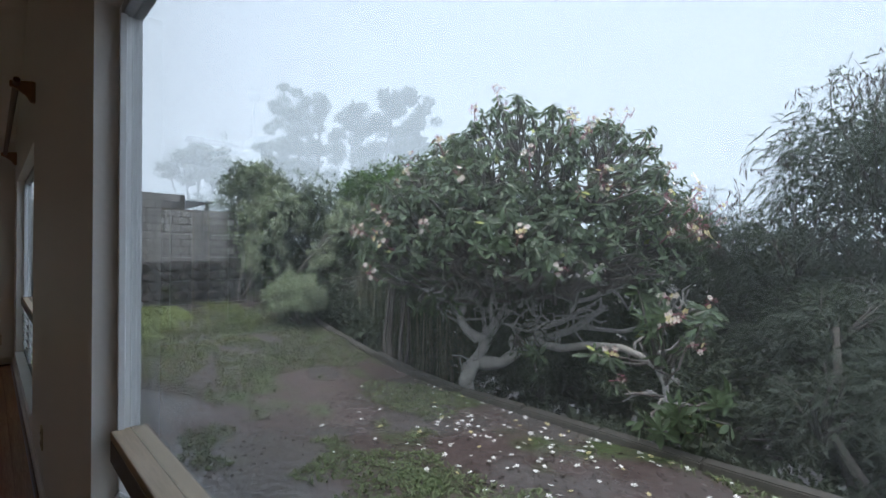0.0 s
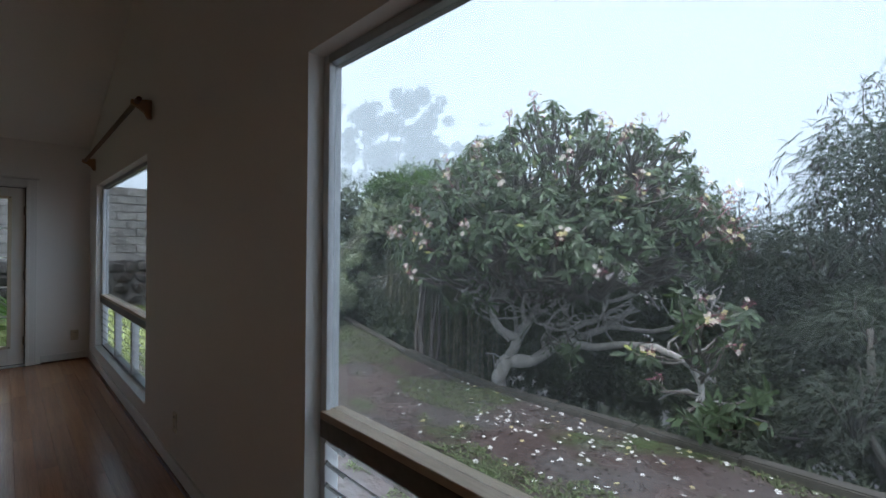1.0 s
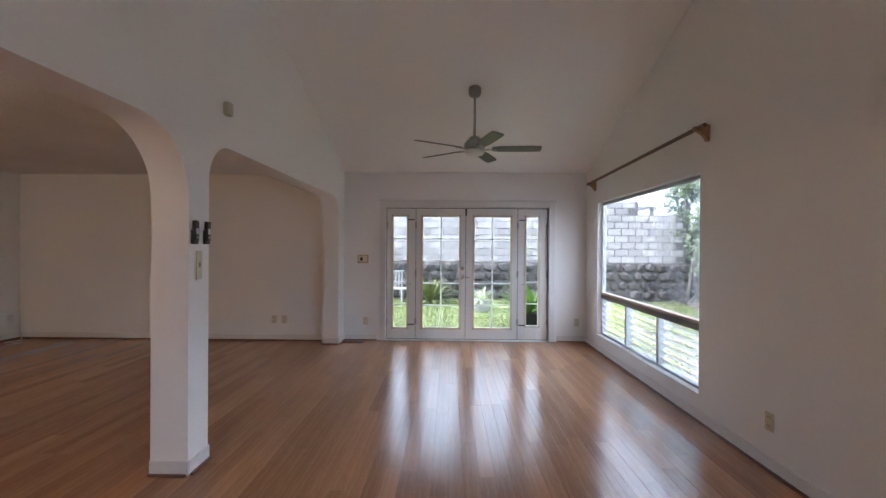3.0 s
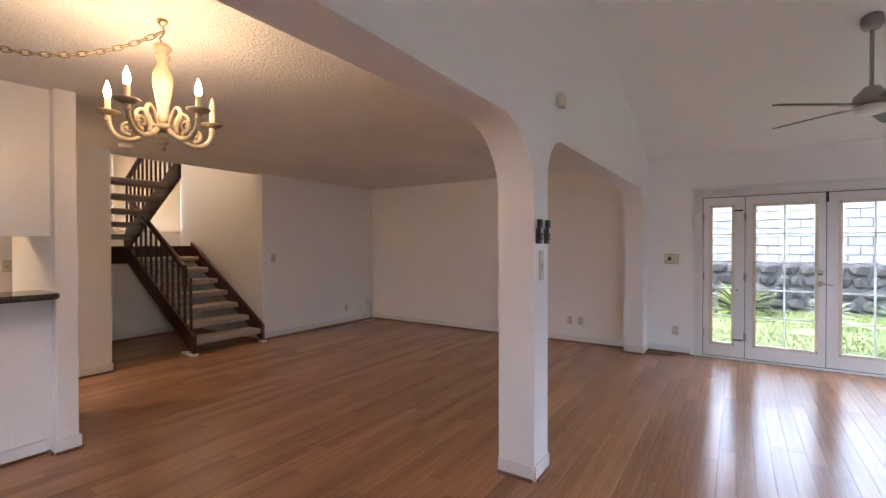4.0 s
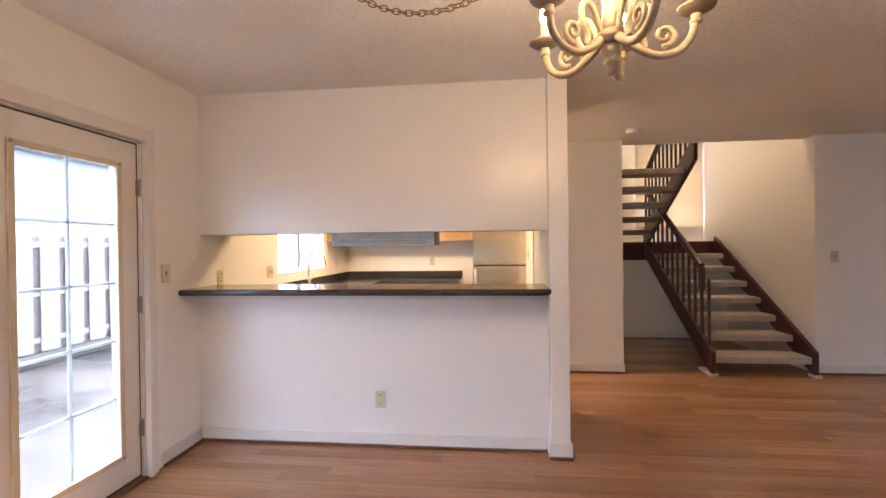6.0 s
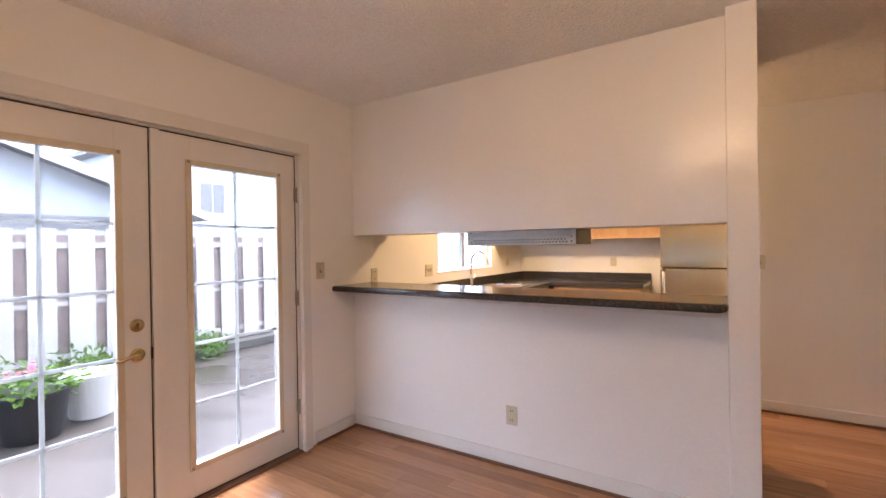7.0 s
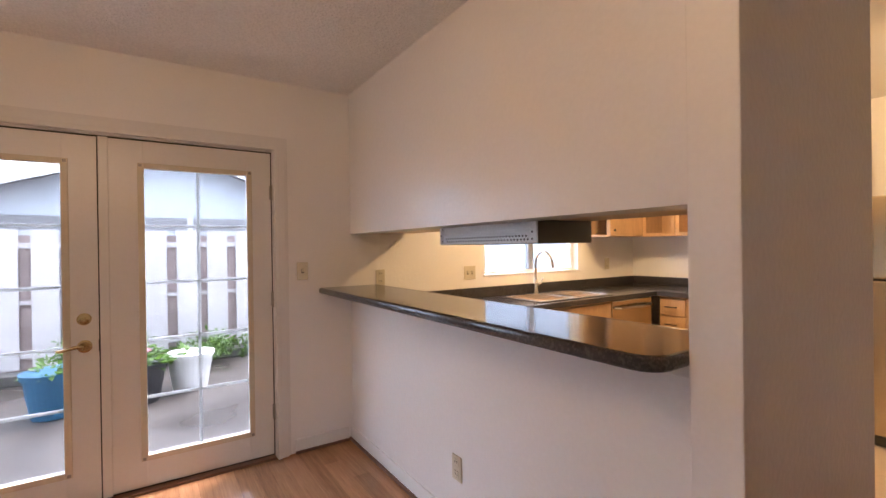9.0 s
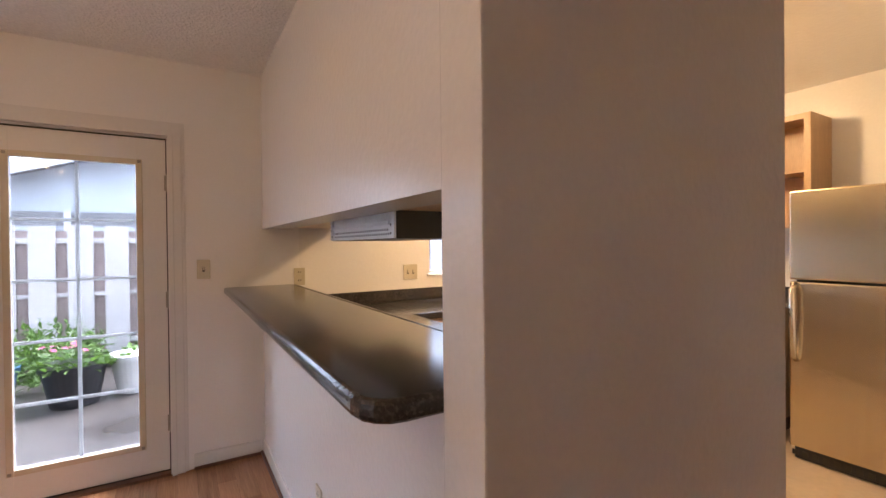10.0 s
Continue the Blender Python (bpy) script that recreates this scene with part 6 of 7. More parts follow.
for k in range(9000):
    p = Vector((RNG.uniform(-10.2, -4), RNG.uniform(6.0, 7.4), RNG.uniform(-1.2, 1.3)))
    lv.leaf(p, Vector((RNG.uniform(-1, 1), RNG.uniform(-1, 1), RNG.uniform(-0.9, 0.2))), UP + rand_dir() * 0.6, RNG.uniform(0.10, 0.2), 0.03, 0.3)
lv.done("leaves", DARKLEAF, ob, "narrow dark leaves")

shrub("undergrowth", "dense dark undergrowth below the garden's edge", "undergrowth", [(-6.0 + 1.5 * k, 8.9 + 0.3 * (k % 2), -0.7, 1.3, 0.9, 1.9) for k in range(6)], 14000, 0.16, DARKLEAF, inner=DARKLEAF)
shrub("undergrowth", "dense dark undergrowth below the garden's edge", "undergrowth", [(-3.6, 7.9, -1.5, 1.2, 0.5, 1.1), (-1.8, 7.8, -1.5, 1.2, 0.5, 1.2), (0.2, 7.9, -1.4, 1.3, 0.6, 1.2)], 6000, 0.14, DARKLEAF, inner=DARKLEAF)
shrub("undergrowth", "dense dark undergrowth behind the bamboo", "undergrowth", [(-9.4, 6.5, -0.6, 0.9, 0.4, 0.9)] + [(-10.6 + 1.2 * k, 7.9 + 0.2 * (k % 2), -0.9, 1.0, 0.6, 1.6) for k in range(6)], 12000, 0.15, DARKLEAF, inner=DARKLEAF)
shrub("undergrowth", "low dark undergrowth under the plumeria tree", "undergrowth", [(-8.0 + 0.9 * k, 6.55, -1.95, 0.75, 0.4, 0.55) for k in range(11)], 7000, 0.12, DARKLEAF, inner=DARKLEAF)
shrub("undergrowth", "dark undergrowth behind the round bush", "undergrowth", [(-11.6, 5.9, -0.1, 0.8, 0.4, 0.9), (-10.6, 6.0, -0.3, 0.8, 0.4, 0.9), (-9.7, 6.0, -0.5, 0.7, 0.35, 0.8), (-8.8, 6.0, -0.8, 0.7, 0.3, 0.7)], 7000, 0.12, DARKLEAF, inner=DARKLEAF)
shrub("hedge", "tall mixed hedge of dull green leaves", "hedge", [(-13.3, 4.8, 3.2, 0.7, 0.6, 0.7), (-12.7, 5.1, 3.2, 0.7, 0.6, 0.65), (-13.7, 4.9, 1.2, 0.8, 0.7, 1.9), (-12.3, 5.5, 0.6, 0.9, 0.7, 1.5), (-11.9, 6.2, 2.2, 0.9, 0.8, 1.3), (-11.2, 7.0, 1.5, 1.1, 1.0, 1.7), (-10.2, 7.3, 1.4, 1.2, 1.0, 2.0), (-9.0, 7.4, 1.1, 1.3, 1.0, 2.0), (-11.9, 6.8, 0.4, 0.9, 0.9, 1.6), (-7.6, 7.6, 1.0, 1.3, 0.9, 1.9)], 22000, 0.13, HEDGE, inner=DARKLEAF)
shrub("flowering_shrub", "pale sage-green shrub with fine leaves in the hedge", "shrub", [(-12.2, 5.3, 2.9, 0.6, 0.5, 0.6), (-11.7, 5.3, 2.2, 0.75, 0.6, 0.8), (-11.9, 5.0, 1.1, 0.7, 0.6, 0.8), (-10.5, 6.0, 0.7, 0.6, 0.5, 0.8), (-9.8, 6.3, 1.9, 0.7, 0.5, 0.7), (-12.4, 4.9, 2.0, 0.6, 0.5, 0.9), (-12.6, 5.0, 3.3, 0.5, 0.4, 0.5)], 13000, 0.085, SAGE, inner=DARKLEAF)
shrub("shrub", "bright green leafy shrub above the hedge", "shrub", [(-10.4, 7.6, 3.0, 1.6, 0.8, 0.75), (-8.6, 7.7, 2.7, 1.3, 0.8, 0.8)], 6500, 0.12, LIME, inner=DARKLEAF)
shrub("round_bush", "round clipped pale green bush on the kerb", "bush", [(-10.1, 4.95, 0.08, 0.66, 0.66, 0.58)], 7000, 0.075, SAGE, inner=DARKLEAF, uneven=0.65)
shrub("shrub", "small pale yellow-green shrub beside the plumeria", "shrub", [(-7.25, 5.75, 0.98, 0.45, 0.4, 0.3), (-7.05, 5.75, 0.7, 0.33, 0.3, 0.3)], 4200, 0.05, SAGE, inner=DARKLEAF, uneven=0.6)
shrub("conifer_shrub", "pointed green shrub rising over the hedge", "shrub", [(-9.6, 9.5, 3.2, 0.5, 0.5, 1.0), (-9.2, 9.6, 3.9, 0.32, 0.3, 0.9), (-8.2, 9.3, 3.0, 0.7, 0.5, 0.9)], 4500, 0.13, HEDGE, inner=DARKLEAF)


# feathery trees with dark pods
def feather_tree(name, label, base, blobs, fronds, pods, bare=0):
    ob = thing(name, label, "tree", "feathery trees", at=base)
    lv, pd, bm = Leaves(), Leaves(), bmesh.new()
    b0 = Vector(base)
    for bx, by, bz, rx, ry, rz in blobs:
        c0 = Vector((bx, by, bz))
        tube(bm, [b0, b0.lerp(c0, 0.5) + rand_dir() * 0.3, c0], [0.10, 0.07, 0.035], 7)
        for _ in range(9):
            d = rand_dir()
            e = c0 + Vector((d.x * rx, d.y * ry, abs(d.z) * rz))
            tube(bm, [c0 - UP * rz * 0.4, c0.lerp(e, 0.5) + rand_dir() * 0.1, e], [0.03, 0.016, 0.004], 5)
        vol = rx * rz
        for _ in range(int(fronds * vol)):
            d = rand_dir()
            if d.z < -0.4:
                d.z *= -0.5
            k = 1 + 0.32 * noise.noise(d * 2 + c0) + RNG.uniform(-0.35, 0.06)
            p = c0 + Vector((d.x * rx * k, d.y * ry * k, d.z * rz * k))
            way = (d * 0.8 + rand_dir() * 0.7 - UP * 0.25).normalized()
            side = way.cross(UP)
            side = side.normalized() if side.length > 1e-3 else Vector((1, 0, 0))
            length = RNG.uniform(0.17, 0.30)
            for i in range(12):
                t = (i + 1) / 12
                q = p + way * length * t - UP * length * 0.35 * t * t
                for s in (-1, 1):
                    lv.leaf(q, side * s + way * 0.45 - UP * 0.35, UP, 0.052 * (1.15 - 0.5 * t), 0.014, 0.25, 0.5)
        for _ in range(int(pods * vol)):
            d = rand_dir()
            d.z = abs(d.z)
            k = RNG.uniform(0.9, 1.18)
            p = c0 + Vector((d.x * rx * k, d.y * ry * k, d.z * rz * k))
            for _ in range(5):
                pd.leaf(p + rand_dir() * 0.06, -UP + rand_dir() * 0.5, rand_dir(), RNG.uniform(0.10, 0.18), 0.02, 0.2, 0.5)
    for _ in range(bare):
        bx, by, bz, rx, ry, rz = RNG.choice(blobs)
        s = Vector((bx + RNG.uniform(-rx, rx), by, bz + rz * 0.6))
        e = s + Vector((RNG.uniform(-0.3, 0.3), 0, RNG.uniform(0.5, 0.95)))
        tube(bm, [s, s.lerp(e, 0.5) + rand_dir() * 0.06, e], [0.012, 0.008, 0.003], 5)
        for _ in range(8):
            pd.leaf(s.lerp(e, RNG.uniform(0.5, 1)) + rand_dir() * 0.08, -UP + rand_dir() * 0.7, rand_dir(), 0.14, 0.02, 0.2, 0.5)
    # core of the crown, again in the shade-toned green
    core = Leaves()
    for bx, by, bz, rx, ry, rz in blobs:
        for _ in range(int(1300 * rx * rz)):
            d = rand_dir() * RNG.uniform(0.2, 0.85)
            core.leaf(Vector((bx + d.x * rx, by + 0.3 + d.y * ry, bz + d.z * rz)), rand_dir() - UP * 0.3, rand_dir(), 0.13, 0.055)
    core.done("inner_leaves", DARKLEAF, ob, "inner leaves in a green toned down for shade")
    part("branches", bm, TWIG, ob, smooth=True)
    lv.done("crown", FEATHER, ob, "fine feathery leaves")
    if pd.v:
        pd.done("pods", POD, ob, "hanging dark brown seed pods")


feather_tree("feathery_tree", "tall feathery tree with dark hanging pods", (1.2, 10.0, -2.6), [(0.2, 9.2, 2.6, 1.6, 1.2, 1.5), (1.7, 10.2, 3.0, 1.8, 1.3, 1.7), (-0.8, 8.9, 1.2, 1.2, 1.0, 1.2), (0.8, 8.9, 0.9, 1.6, 1.0, 1.3), (2.8, 9.6, 1.4, 1.6, 1.2, 2.0)], 560, 40, 34)
feather_tree("feathery_tree", "feathery bush-like tree beside the plumeria", (-1.5, 9.3, -2.6), [(-1.7, 9.2, 0.6, 1.3, 1.0, 1.4), (-2.8, 9.8, 1.3, 1.3, 0.9, 1.3), (-0.5, 8.4, -0.2, 1.1, 0.9, 1.0)], 560, 12)
feather_tree("feathery_tree", "low feathery sapling below the kerb", (0.2, 7.4, -2.4), [(-0.3, 7.0, -0.8, 0.7, 0.5, 0.75), (0.6, 7.0, -0.5, 0.8, 0.6, 0.9), (-0.2, 7.6, 0.3, 0.7, 0.6, 0.6), (0.9, 7.3, -1.2, 0.8, 0.6, 0.8)], 560, 3)


# far trees in the mist
def far_tree(label, at, height, blobs, leaf, n, mat):
    ob = thing("far_tree", label, "tree", "far trees", at=at)
    base = Vector(at)
    lv, bm = Leaves(), bmesh.new()
    for dx, z, r in blobs:
        c = base + Vector((dx * 0.72, dx * 0.68, z))
        if r > 1.0:
            tube(bm, [base + Vector((dx * 0.2, dx * 0.2, 0)), base.lerp(c, 0.6) + rand_dir() * r * 0.2, c], [height * 0.016, height * 0.011, 0.05], 6)
        for _ in range(int(n * r * r)):
            d = rand_dir() * (0.45 + 0.55 * RNG.random())
            p = c + Vector((d.x * r, d.y * r, d.z * r * 0.8))
            lv.leaf(p, rand_dir() - UP * 0.4, rand_dir(), leaf * RNG.uniform(0.7, 1.4), leaf * 0.6)
    part("trunk", bm, TWIG, ob)
    lv.done("crown", mat, ob)


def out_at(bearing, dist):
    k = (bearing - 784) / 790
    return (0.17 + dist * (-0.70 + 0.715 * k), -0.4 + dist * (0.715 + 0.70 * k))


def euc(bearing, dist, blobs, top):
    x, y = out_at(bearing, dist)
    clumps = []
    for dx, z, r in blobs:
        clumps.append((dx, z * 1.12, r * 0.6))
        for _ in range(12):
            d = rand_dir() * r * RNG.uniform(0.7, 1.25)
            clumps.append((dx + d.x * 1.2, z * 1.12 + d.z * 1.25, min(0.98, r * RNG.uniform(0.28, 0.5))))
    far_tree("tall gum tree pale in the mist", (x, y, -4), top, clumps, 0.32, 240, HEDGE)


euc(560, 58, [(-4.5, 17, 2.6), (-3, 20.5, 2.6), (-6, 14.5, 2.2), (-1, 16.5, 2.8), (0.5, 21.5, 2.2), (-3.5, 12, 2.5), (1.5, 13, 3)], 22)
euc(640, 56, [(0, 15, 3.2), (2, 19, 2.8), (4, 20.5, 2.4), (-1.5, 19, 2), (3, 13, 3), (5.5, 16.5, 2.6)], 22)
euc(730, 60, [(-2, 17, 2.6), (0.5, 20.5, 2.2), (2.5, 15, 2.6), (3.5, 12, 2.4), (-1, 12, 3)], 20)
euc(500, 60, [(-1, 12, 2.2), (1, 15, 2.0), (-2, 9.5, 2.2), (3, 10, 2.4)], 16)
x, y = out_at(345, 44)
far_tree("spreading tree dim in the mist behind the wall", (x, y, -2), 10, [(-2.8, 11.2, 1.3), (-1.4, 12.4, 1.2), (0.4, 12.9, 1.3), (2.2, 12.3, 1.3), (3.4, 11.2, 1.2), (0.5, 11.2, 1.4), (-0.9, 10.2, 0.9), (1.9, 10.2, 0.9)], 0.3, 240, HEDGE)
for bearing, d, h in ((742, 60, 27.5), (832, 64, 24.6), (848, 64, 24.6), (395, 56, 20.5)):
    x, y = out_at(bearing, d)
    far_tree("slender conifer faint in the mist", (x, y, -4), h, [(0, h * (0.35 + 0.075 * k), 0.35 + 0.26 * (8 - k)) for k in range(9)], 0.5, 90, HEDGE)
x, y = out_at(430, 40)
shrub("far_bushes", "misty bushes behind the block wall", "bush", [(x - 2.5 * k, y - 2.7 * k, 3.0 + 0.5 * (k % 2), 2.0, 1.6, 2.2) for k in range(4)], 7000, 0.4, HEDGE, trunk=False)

# haze: a half-clear glowing sheet, a stand-in for mist before the far trees
m = bpy.data.materials.new("glowing_haze_sheet")
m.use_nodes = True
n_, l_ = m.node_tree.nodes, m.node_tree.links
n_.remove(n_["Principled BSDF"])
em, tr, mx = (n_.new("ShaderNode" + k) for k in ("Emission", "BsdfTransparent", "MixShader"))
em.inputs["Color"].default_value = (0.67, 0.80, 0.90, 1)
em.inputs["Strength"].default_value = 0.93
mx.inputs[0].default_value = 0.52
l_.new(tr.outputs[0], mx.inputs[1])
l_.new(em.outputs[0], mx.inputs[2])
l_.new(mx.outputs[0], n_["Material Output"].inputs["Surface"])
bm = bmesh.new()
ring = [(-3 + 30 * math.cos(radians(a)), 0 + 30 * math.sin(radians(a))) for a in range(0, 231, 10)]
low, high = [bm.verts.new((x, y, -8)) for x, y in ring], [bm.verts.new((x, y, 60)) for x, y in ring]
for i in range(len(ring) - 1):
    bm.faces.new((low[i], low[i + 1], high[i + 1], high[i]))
veil = solid("backdrop", bm, m, "half-clear glowing sheet standing in for pale mist", "backdrop")
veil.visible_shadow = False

# two thin pale sheets that stand in for rain haze over the garden
mist = bpy.data.materials.new("rain_haze_sheet")
mist.use_nodes = True
n_, l_ = mist.node_tree.nodes, mist.node_tree.links
n_.remove(n_["Principled BSDF"])
df, tl, half, tr, mx = (n_.new("ShaderNode" + k) for k in ("BsdfDiffuse", "BsdfTranslucent", "MixShader", "BsdfTransparent", "MixShader"))
df.inputs["Color"].default_value = tl.inputs["Color"].default_value = (0.86, 0.93, 0.97, 1)
half.inputs[0].default_value, mx.inputs[0].default_value = 0.5, 0.05
l_.new(df.outputs[0], half.inputs[1])
l_.new(tl.outputs[0], half.inputs[2])
l_.new(tr.outputs[0], mx.inputs[1])
l_.new(half.outputs[0], mx.inputs[2])
l_.new(mx.outputs[0], n_["Material Output"].inputs["Surface"])
for radius in (6.2, 14.0):
    bm = bmesh.new()
    ring = [(0.2 + radius * math.cos(radians(a)), -0.4 + radius * math.sin(radians(a))) for a in range(30, 173, 6)]
    low, high = [bm.verts.new((x, y, -3)) for x, y in ring], [bm.verts.new((x, y, 14)) for x, y in ring]
    for i in range(len(ring) - 1):
        bm.faces.new((low[i], low[i + 1], high[i + 1], high[i]))
    sheet = solid("mist", bm, mist, "thin pale sheet standing in for rain mist over the garden", "mist")
    sheet.visible_shadow = False

# ---- walls and things to the west ----
XB = -13.0
ob = thing("lava_rock_wall", "dark mossy lava rock retaining wall", "stone wall", kind="structure")
bm = boxes((XB - 0.5, XB - 0.12, -12, 5.2, -0.6, 0.95))
part("wall_core", bm, MORTAR, ob)
bm = bmesh.new()
for r in range(5):
    y = -12 + RNG.uniform(0, 0.2)
    while y < 5.2:
        w = RNG.uniform(0.22, 0.48)
        z = -0.35 + 0.26 * r
        vs = bmesh.ops.create_icosphere(bm, subdivisions=1, radius=0.5)["verts"]
        for v in vs:
            v.co = Vector((XB - 0.12 + v.co.x * 0.22, y + w / 2 + v.co.y * w * 1.08, z + 0.13 + v.co.z * 0.30)) + rand_dir() * 0.025
        y += w
part("stones", bm, LAVA, ob, kind="stuff")
ob = thing("block_wall", "weathered concrete block wall on top of the rock wall", "block wall", kind="structure")
part("mortar", boxes((XB - 0.40, XB - 0.21, -12, 4.7, 0.951, 2.37), (XB - 0.40, XB - 0.21, 0.4, 3.3, 2.37, 2.76)), MORTAR, ob)
b = bmesh.new()
box(b, 0, 0.215, 0.010, 0.390, 0.010, 0.190, 0.008)
bme = bpy.data.meshes.new("block")
b.to_mesh(bme)
b.free()
bme.materials.append(BLOCK)
for r in range(9):
    for k in range(46):
        y = -12 + 0.4 * k - (0.2 if r % 2 else 0)
        if (r > 6 and not 0.4 < y < 3.0) or y < -7.4 or y > 4.3:
            continue
        o = new("block", bme)
        o.parent = ob
        o.location = (XB - 0.405 + RNG.uniform(-0.004, 0.012), y, 0.955 + 0.2 * r)

# plants by the wall
def spiky_plant(name, label, at, r, n, mat, pot=None, wide=0.07, potmat=None):
    ob = thing(name, label, "plant", at=at)
    lv = Leaves()
    p = Vector(at)
    h0 = 0.0
    if pot:
        part("pot", lathe(bmesh.new(), [(pot * 0.75, 0), (pot, pot * 1.5), (pot * 1.06, pot * 1.55), (pot * 0.95, pot * 1.6), (pot * 0.9, pot * 1.45)], at, 18), potmat or BLACK, ob, "round plastic pot")
        h0 = pot * 1.45
    for _ in range(n):
        d = rand_dir()
        d.z = abs(d.z) * 1.3 + 0.25
        lv.long_leaf(p + UP * h0 + Vector((d.x, d.y, 0)) * r * 0.12, d, UP, r * RNG.uniform(0.7, 1.15), wide, 0.45)
    lv.done("leaves", mat, ob)


CHAIRGREY = material("weathered_grey_plastic", (0.34, 0.34, 0.34), 0.5, vary=0.2)
YELLOW = material("yellow_green_leaf", (0.14, 0.17, 0.05), 0.45, vary=0.25, island=0.7)
spiky_plant("agave", "yellow-green spiky plant before the rock wall", (-12.3, -2.75, -0.1), 0.75, 90, YELLOW, wide=0.07)
spiky_plant("potted_plant", "pale green spiky plant in a grey pot on the lawn", (-10.6, -1.45, -0.15), 0.34, 40, SAGE, 0.2, wide=0.05, potmat=CHAIRGREY)
spiky_plant("potted_palm", "green leafy plant in a black pot outside the garden doors", (-8.6, -0.62, -0.15), 0.72, 90, LIME, 0.2)
spiky_plant("shrub", "low dark plant before the rock wall", (-12.3, -4.6, -0.1), 0.6, 60, HEDGE, wide=0.1)




def garden_chair(at, turn):
    ob = thing("garden_chair", "weathered grey garden chair on the lawn", "chair", "garden chairs", at=at)
    mt = Matrix.Translation(at) @ Matrix.Rotation(turn, 4, "Z")

    def put(name, *rows):
        bm = boxes(*rows, bevel=0.005)
        bmesh.ops.transform(bm, matrix=mt, verts=bm.verts)
        part(name, bm, CHAIRGREY, ob)
    put("seat", (-0.24, 0.24, -0.24, 0.24, 0.40, 0.43))
    for x in (-0.22, 0.22):
        for y in (-0.22, 0.22):
            put("leg", (x - 0.02, x + 0.02, y - 0.02, y + 0.02, 0.0, 0.399))
    for k in range(4):
        put("back_slat", (-0.20 + 0.115 * k, -0.14 + 0.115 * k, 0.215, 0.24, 0.431, 0.86))
    put("back_rail", (-0.24, 0.24, 0.21, 0.245, 0.861, 0.90))


garden_chair((-11.9, -4.3, -0.16), 1.2)
garden_chair((-12.3, -3.5, -0.16), 2.4)

# shed behind the block wall
ob = thing("shed_roof", "pale corrugated shed roof showing over the block wall", "shed", at=(-16, 2.5, 2.5))
part("roof_sheet", boxes((-18.5, -14.2, 0.8, 4.4, 2.70, 2.74)), SIDING, ob)
part("post", boxes((-14.5, -14.4, 0.9, 1.0, -1.0, 2.699)), TWIG, ob)
part("post", boxes((-14.5, -14.4, 4.2, 4.3, -1.0, 2.699)), TWIG, ob)

# ---- patio side to the east ----
XF = 4.93
ob = thing("patio_fence", "white board fence with narrow dark gaps along the patio", "fence", kind="structure")
part("fence_back", boxes((XF + 0.03, XF + 0.05, -10.74, -0.8, -0.1, 1.56)), FENCEDARK, ob, "weathered brown boards behind")
for k in range(28):
    y = -6.437 - 0.36 * 12 + 0.36 * k
    part("board", boxes((XF - 0.02, XF, y + 0.055, y + 0.305, 0.02, 1.62 + RNG.uniform(-0.006, 0.006)), bevel=0.004), FENCE, ob)
for z0, z1 in ((1.405, 1.47), (0.755, 0.80), (0.14, 0.205)):
    part("rail", boxes((XF + 0.001, XF + 0.028, -10.74, -0.8, z0, z1)), FENCE, ob)

solid("wall_neighbour", boxes((XF, XF + 0.2, -14.0, -10.78, -0.3, 3.6)), SIDING, "plain pale painted wall at the end of the fence", "wall")
ob = thing("neighbour_house", "pale grey gabled house behind the fence", "house", at=(9, -5.8, -0.2))
bm = bmesh.new()
a = [bm.verts.new((9.0, y, z)) for y, z in ((-9.3, -0.2), (-2.3, -0.2), (-2.3, 2.25), (-5.8, 3.42), (-9.3, 2.25))]
b = [bm.verts.new((15.0, v.co.y, v.co.z)) for v in a]
bm.faces.new(a)
bm.faces.new(b[::-1])
for i in range(5):
    bm.faces.new((a[(i + 1) % 5], a[i], b[i], b[(i + 1) % 5]))
part("wall", bm, SIDING, ob)
for s in (-1, 1):
    bm = bmesh.new()
    e = [(-5.8, 3.50), (-5.8 + s * 4.1, 2.12), (-5.8 + s * 4.1, 2.04), (-5.8, 3.42)]
    a = [bm.verts.new((8.4, y, z)) for y, z in e]
    b = [bm.verts.new((15.2, y, z)) for y, z in e]
    bm.faces.new(a)
    bm.faces.new(b[::-1])
    for i in range(4):
        bm.faces.new((a[(i + 1) % 4], a[i], b[i], b[(i + 1) % 4]))
    part("roof", bm, ROOFSHADE, ob, "grey sloping roof")
    bm = bmesh.new()
    e = [(-5.8, 3.52), (-5.8 + s * 4.12, 2.13), (-5.8 + s * 4.12, 1.96), (-5.8, 3.33)]
    a = [bm.verts.new((8.34, y, z)) for y, z in e]
    b = [bm.verts.new((8.395, y, z)) for y, z in e]
    bm.faces.new(a)
    bm.faces.new(b[::-1])
    for i in range(4):
        bm.faces.new((a[(i + 1) % 4], a[i], b[i], b[(i + 1) % 4]))
    part("bargeboard", bm, WHITEPOT, ob, "white bargeboard")
# the eave's shadow, put on the wall as a dark strip
part("eave_shadow_band", boxes((8.97, 8.995, -9.2, -2.4, 1.78, 2.05)), ROOFSHADE, ob, "dark strip coloured as the eave's shadow under the gable")
for y in (-8.1, -6.2, -4.4, -2.9):
    part("post", boxes((8.90, 8.96, y - 0.05, y + 0.05, -0.2, 2.06)), WHITEPOT, ob)

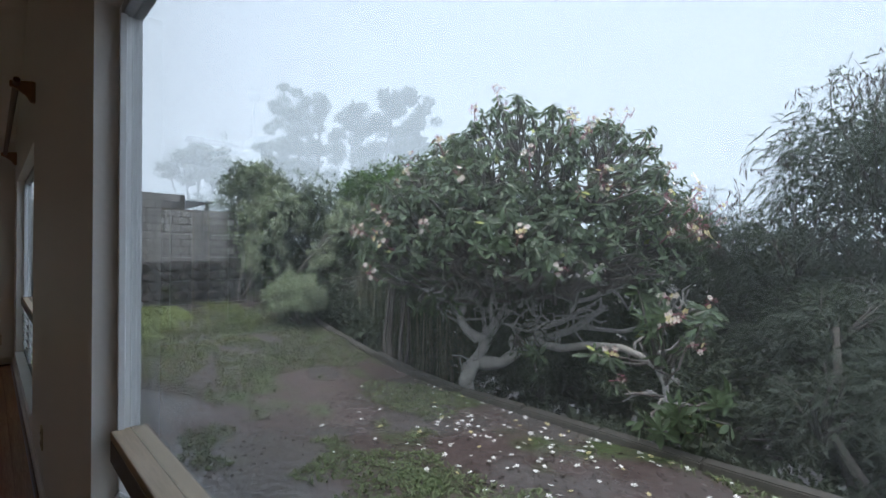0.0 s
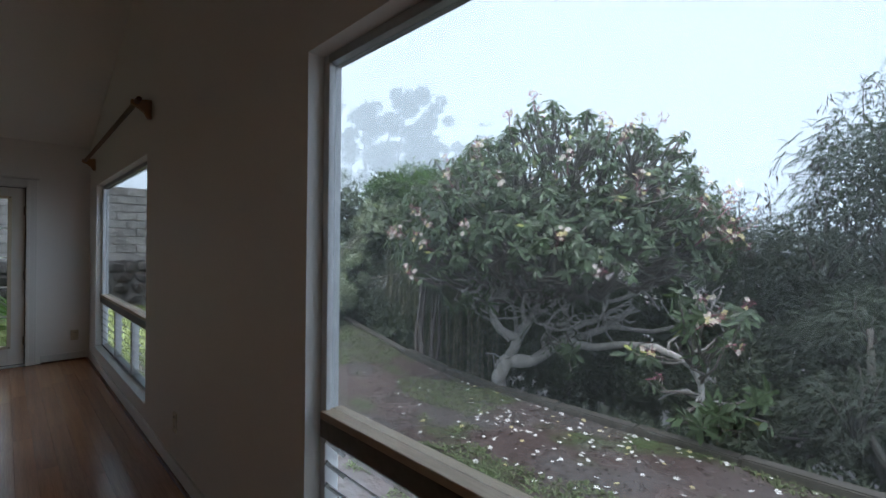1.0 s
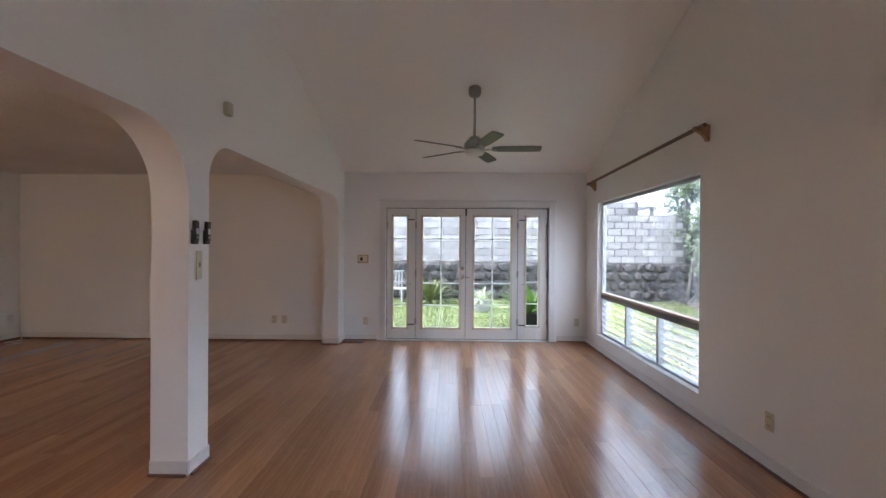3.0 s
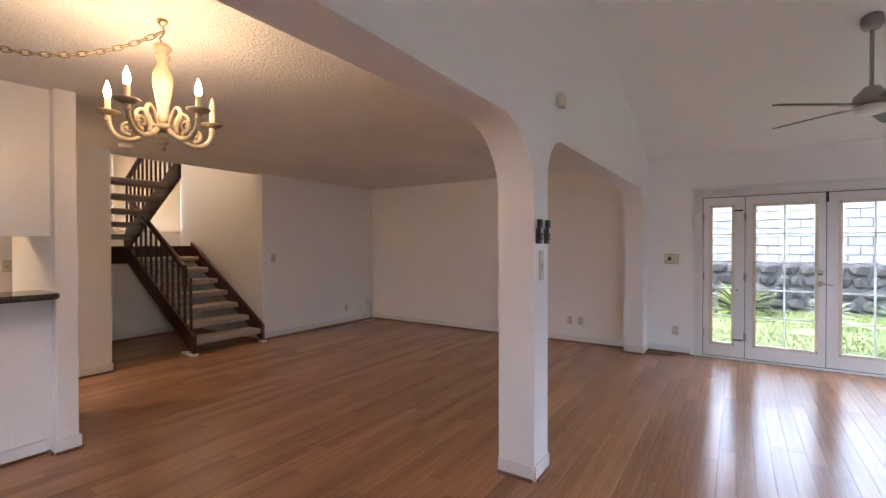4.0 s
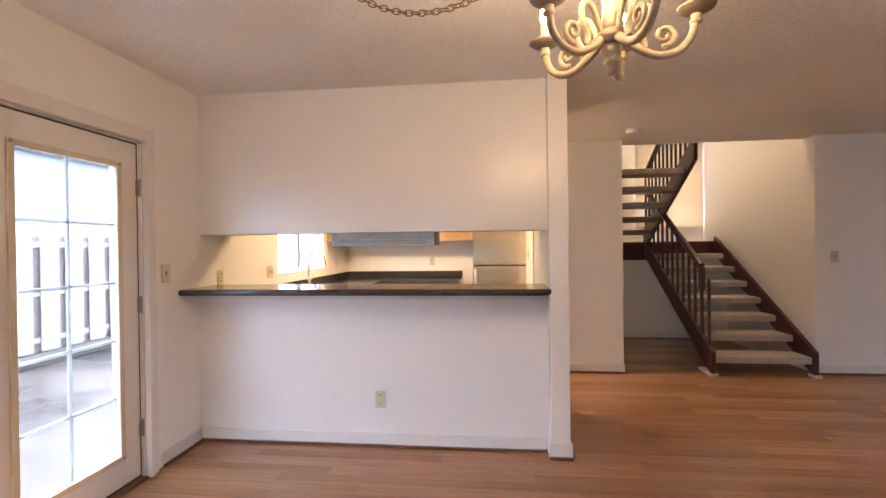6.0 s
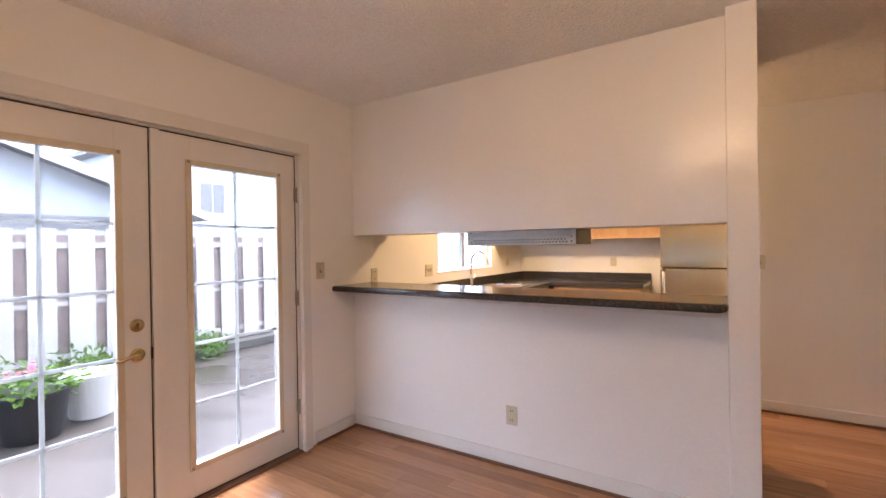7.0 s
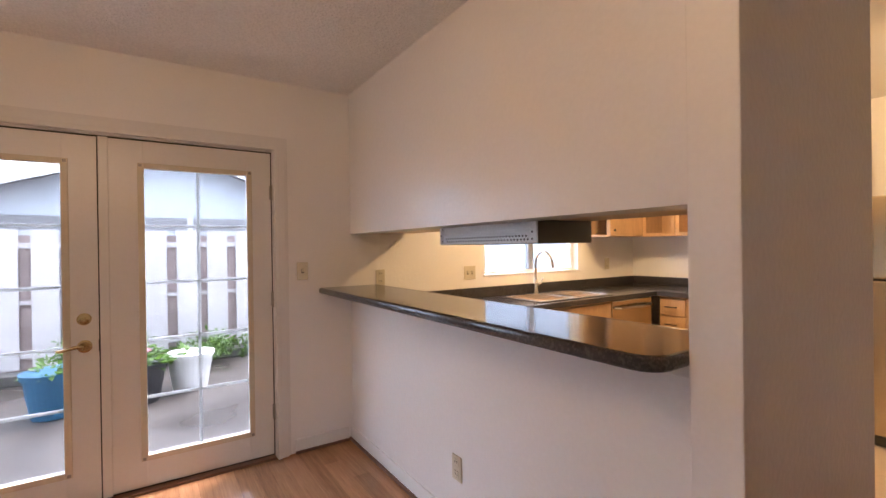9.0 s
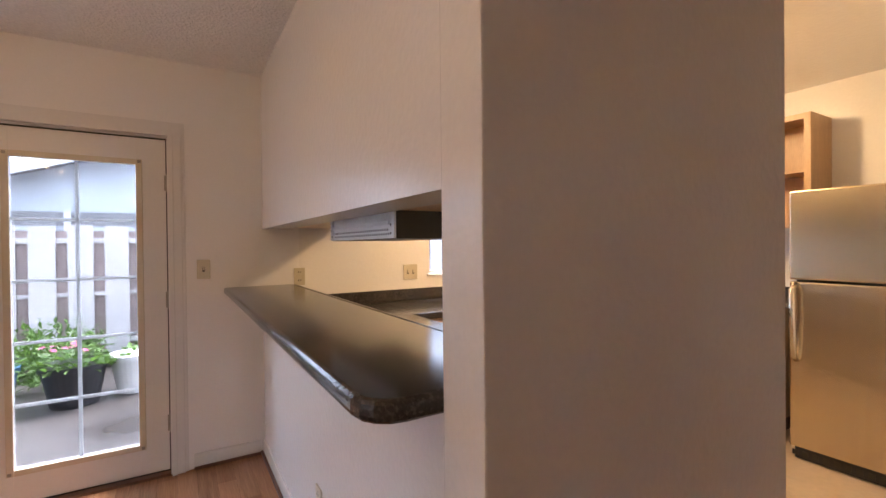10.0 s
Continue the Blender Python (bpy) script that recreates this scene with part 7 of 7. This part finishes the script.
ob = thing("far_house", "tall white house with windows beyond the fence", "house", at=(17, -15, 0))
part("wall", boxes((14.0, 20, -20, -10.6, -0.2, 4.6)), SIDING, ob)
part("roof", boxes((13.6, 20.4, -20.4, -10.2, 4.6, 4.75)), ROOFSHADE, ob)
for y in (-13.6, -12.4):
    w = part("window", boxes((13.96, 13.995, y, y + 1.0, 2.6, 3.8), bevel=0.01), WHITEPOT, ob)
    part("pane", boxes((13.945, 13.958, y + 0.06, y + 0.48, 2.68, 3.72)), ROOFSHADE, w, "dark window pane")
    part("pane", boxes((13.945, 13.958, y + 0.52, y + 0.94, 2.68, 3.72)), ROOFSHADE, w, "dark window pane")


def pot_plant(name, label, at, r, h, mat, leafmat, n, flowers=0, tall=0.35):
    ob = thing(name, label, "plant pot", "patio pots", at=at)
    part("pot", lathe(bmesh.new(), [(r * 0.72, 0), (r * 0.74, 0.02), (r * 0.97, h - 0.05), (r * 1.04, h - 0.045), (r * 1.06, h), (r * 0.98, h), (r * 0.93, h - 0.06)], at, 28), mat, ob)
    part("soil", lathe(bmesh.new(), [(r * 0.90, h - 0.07), (r * 0.9, h - 0.05), (0.001, h - 0.045)], at, 20), SOIL, ob)
    lv, fl = Leaves(), Leaves()
    for _ in range(n):
        a, q = RNG.uniform(0, 6.3), r * math.sqrt(RNG.random())
        p = Vector(at) + Vector((q * math.cos(a), q * math.sin(a), h + RNG.uniform(-0.04, tall * (1.1 - q / r))))
        lv.leaf(p, Vector((math.cos(a), math.sin(a), RNG.uniform(-0.3, 0.8))) + rand_dir() * 0.6, UP + rand_dir() * 0.4, RNG.uniform(0.05, 0.11), RNG.uniform(0.03, 0.06))
    for _ in range(flowers):
        a, q = RNG.uniform(0, 6.3), r * RNG.random()
        flower(fl, Vector(at) + Vector((q * math.cos(a), q * math.sin(a), h + RNG.uniform(tall * 0.5, tall))), (UP + rand_dir() * 0.5).normalized(), 0.03)
    if n:
        lv.done("foliage", leafmat, ob, "green leaves")
    if flowers:
        fl.done("flowers", PINK, ob, "small pink flowers")
    return ob


PINK = material("pink_petal", (0.60, 0.10, 0.22), 0.5, vary=0.2, island=0.3)
pot_plant("blue_pot", "large blue plastic pot with leafy seedlings on the patio", (3.26, -4.75, -0.099), 0.225, 0.40, BLUEPOT, LIME, 60, 0, 0.07)
pot_plant("black_planter", "black planter with pink flowers on the patio", (3.25, -5.36, -0.099), 0.25, 0.38, BLACK, LIME, 260, 14, 0.22)
pot_plant("white_bucket", "white plastic bucket on the patio", (3.45, -5.82, -0.099), 0.22, 0.38, WHITEPOT, LIME, 30, 0, 0.05)
shrub("weeds", "ferny green weeds growing along the fence foot", "weeds", [(4.5, -5.0, 0.12, 0.25, 0.4, 0.3), (4.55, -6.2, 0.03, 0.18, 0.5, 0.16), (4.55, -7.4, 0.03, 0.18, 0.4, 0.14), (3.9, -5.05, 0.12, 0.2, 0.2, 0.32)], 2200, 0.08, LIME, trunk=False)
# eaves of this house, out of view, added to cut daylight outside the doors
solid("eaves", boxes((XE + 0.15, XE + 0.4, -10.6, -0.4, 2.62, 2.75), (XW - 0.75, XW - 0.15, -4.2, 0.2, 2.46, 2.56)), TRIM, "unseen white roof eaves added to shade the openings", "eaves")


# ---- floor planks ----
def planks():
    base = bpy.data.objects["floor"]
    width, length, z0, z1 = 0.0965, 1.22, -0.02, 0.0
    shared, rest, count = {}, bmesh.new(), 0
    rng = random.Random(4)
    y = YN - 0.001
    while y > -11.0:
        ya, yb = y - width + 0.0006, y
        x0, x1 = XW + 0.001, XE - 0.001
        if yb < -8.72:
            x0, x1 = -4.31, XH0 - 0.002
        elif yb < YH - 0.02:
            x0, x1 = XL, XH0 - 0.002
        elif yb < -6.79:
            x0, x1 = XL, XH1 + 0.02
        elif yb < -4.02:
            x0, x1 = XL, XE - 0.001
        if yb < -10.32:
            break
        x = x0 - rng.random() * length
        while x < x1:
            xa, xb = max(x, x0), min(x + length - 0.0006, x1)
            if xb - xa > 0.03:
                key = round(xb - xa, 2)
                if count < 300 and y > -6.4 and xb > -5.6:
                    if key not in shared:
                        b = bmesh.new()
                        box(b, 0, xb - xa, -width + 0.0006, 0, z0, z1)
                        top = [e for e in b.edges if all(v.co.z > -0.001 for v in e.verts)]
                        bmesh.ops.bevel(b, geom=top, offset=0.0006, segments=1, affect="EDGES")
                        me = bpy.data.meshes.new("plank")
                        b.to_mesh(me)
                        b.free()
                        me.materials.append(PLANK)
                        shared[key] = me
                    ob = new("plank", shared[key])
                    ob.parent = base
                    ob.location = (xa, yb, 0)
                    count += 1
                else:
                    box(rest, xa, xb, ya, yb, z0, z1 - 0.0002)
            x += length
        y -= width
    part("planks", rest, PLANK_REST, base, kind="stuff")


planks()
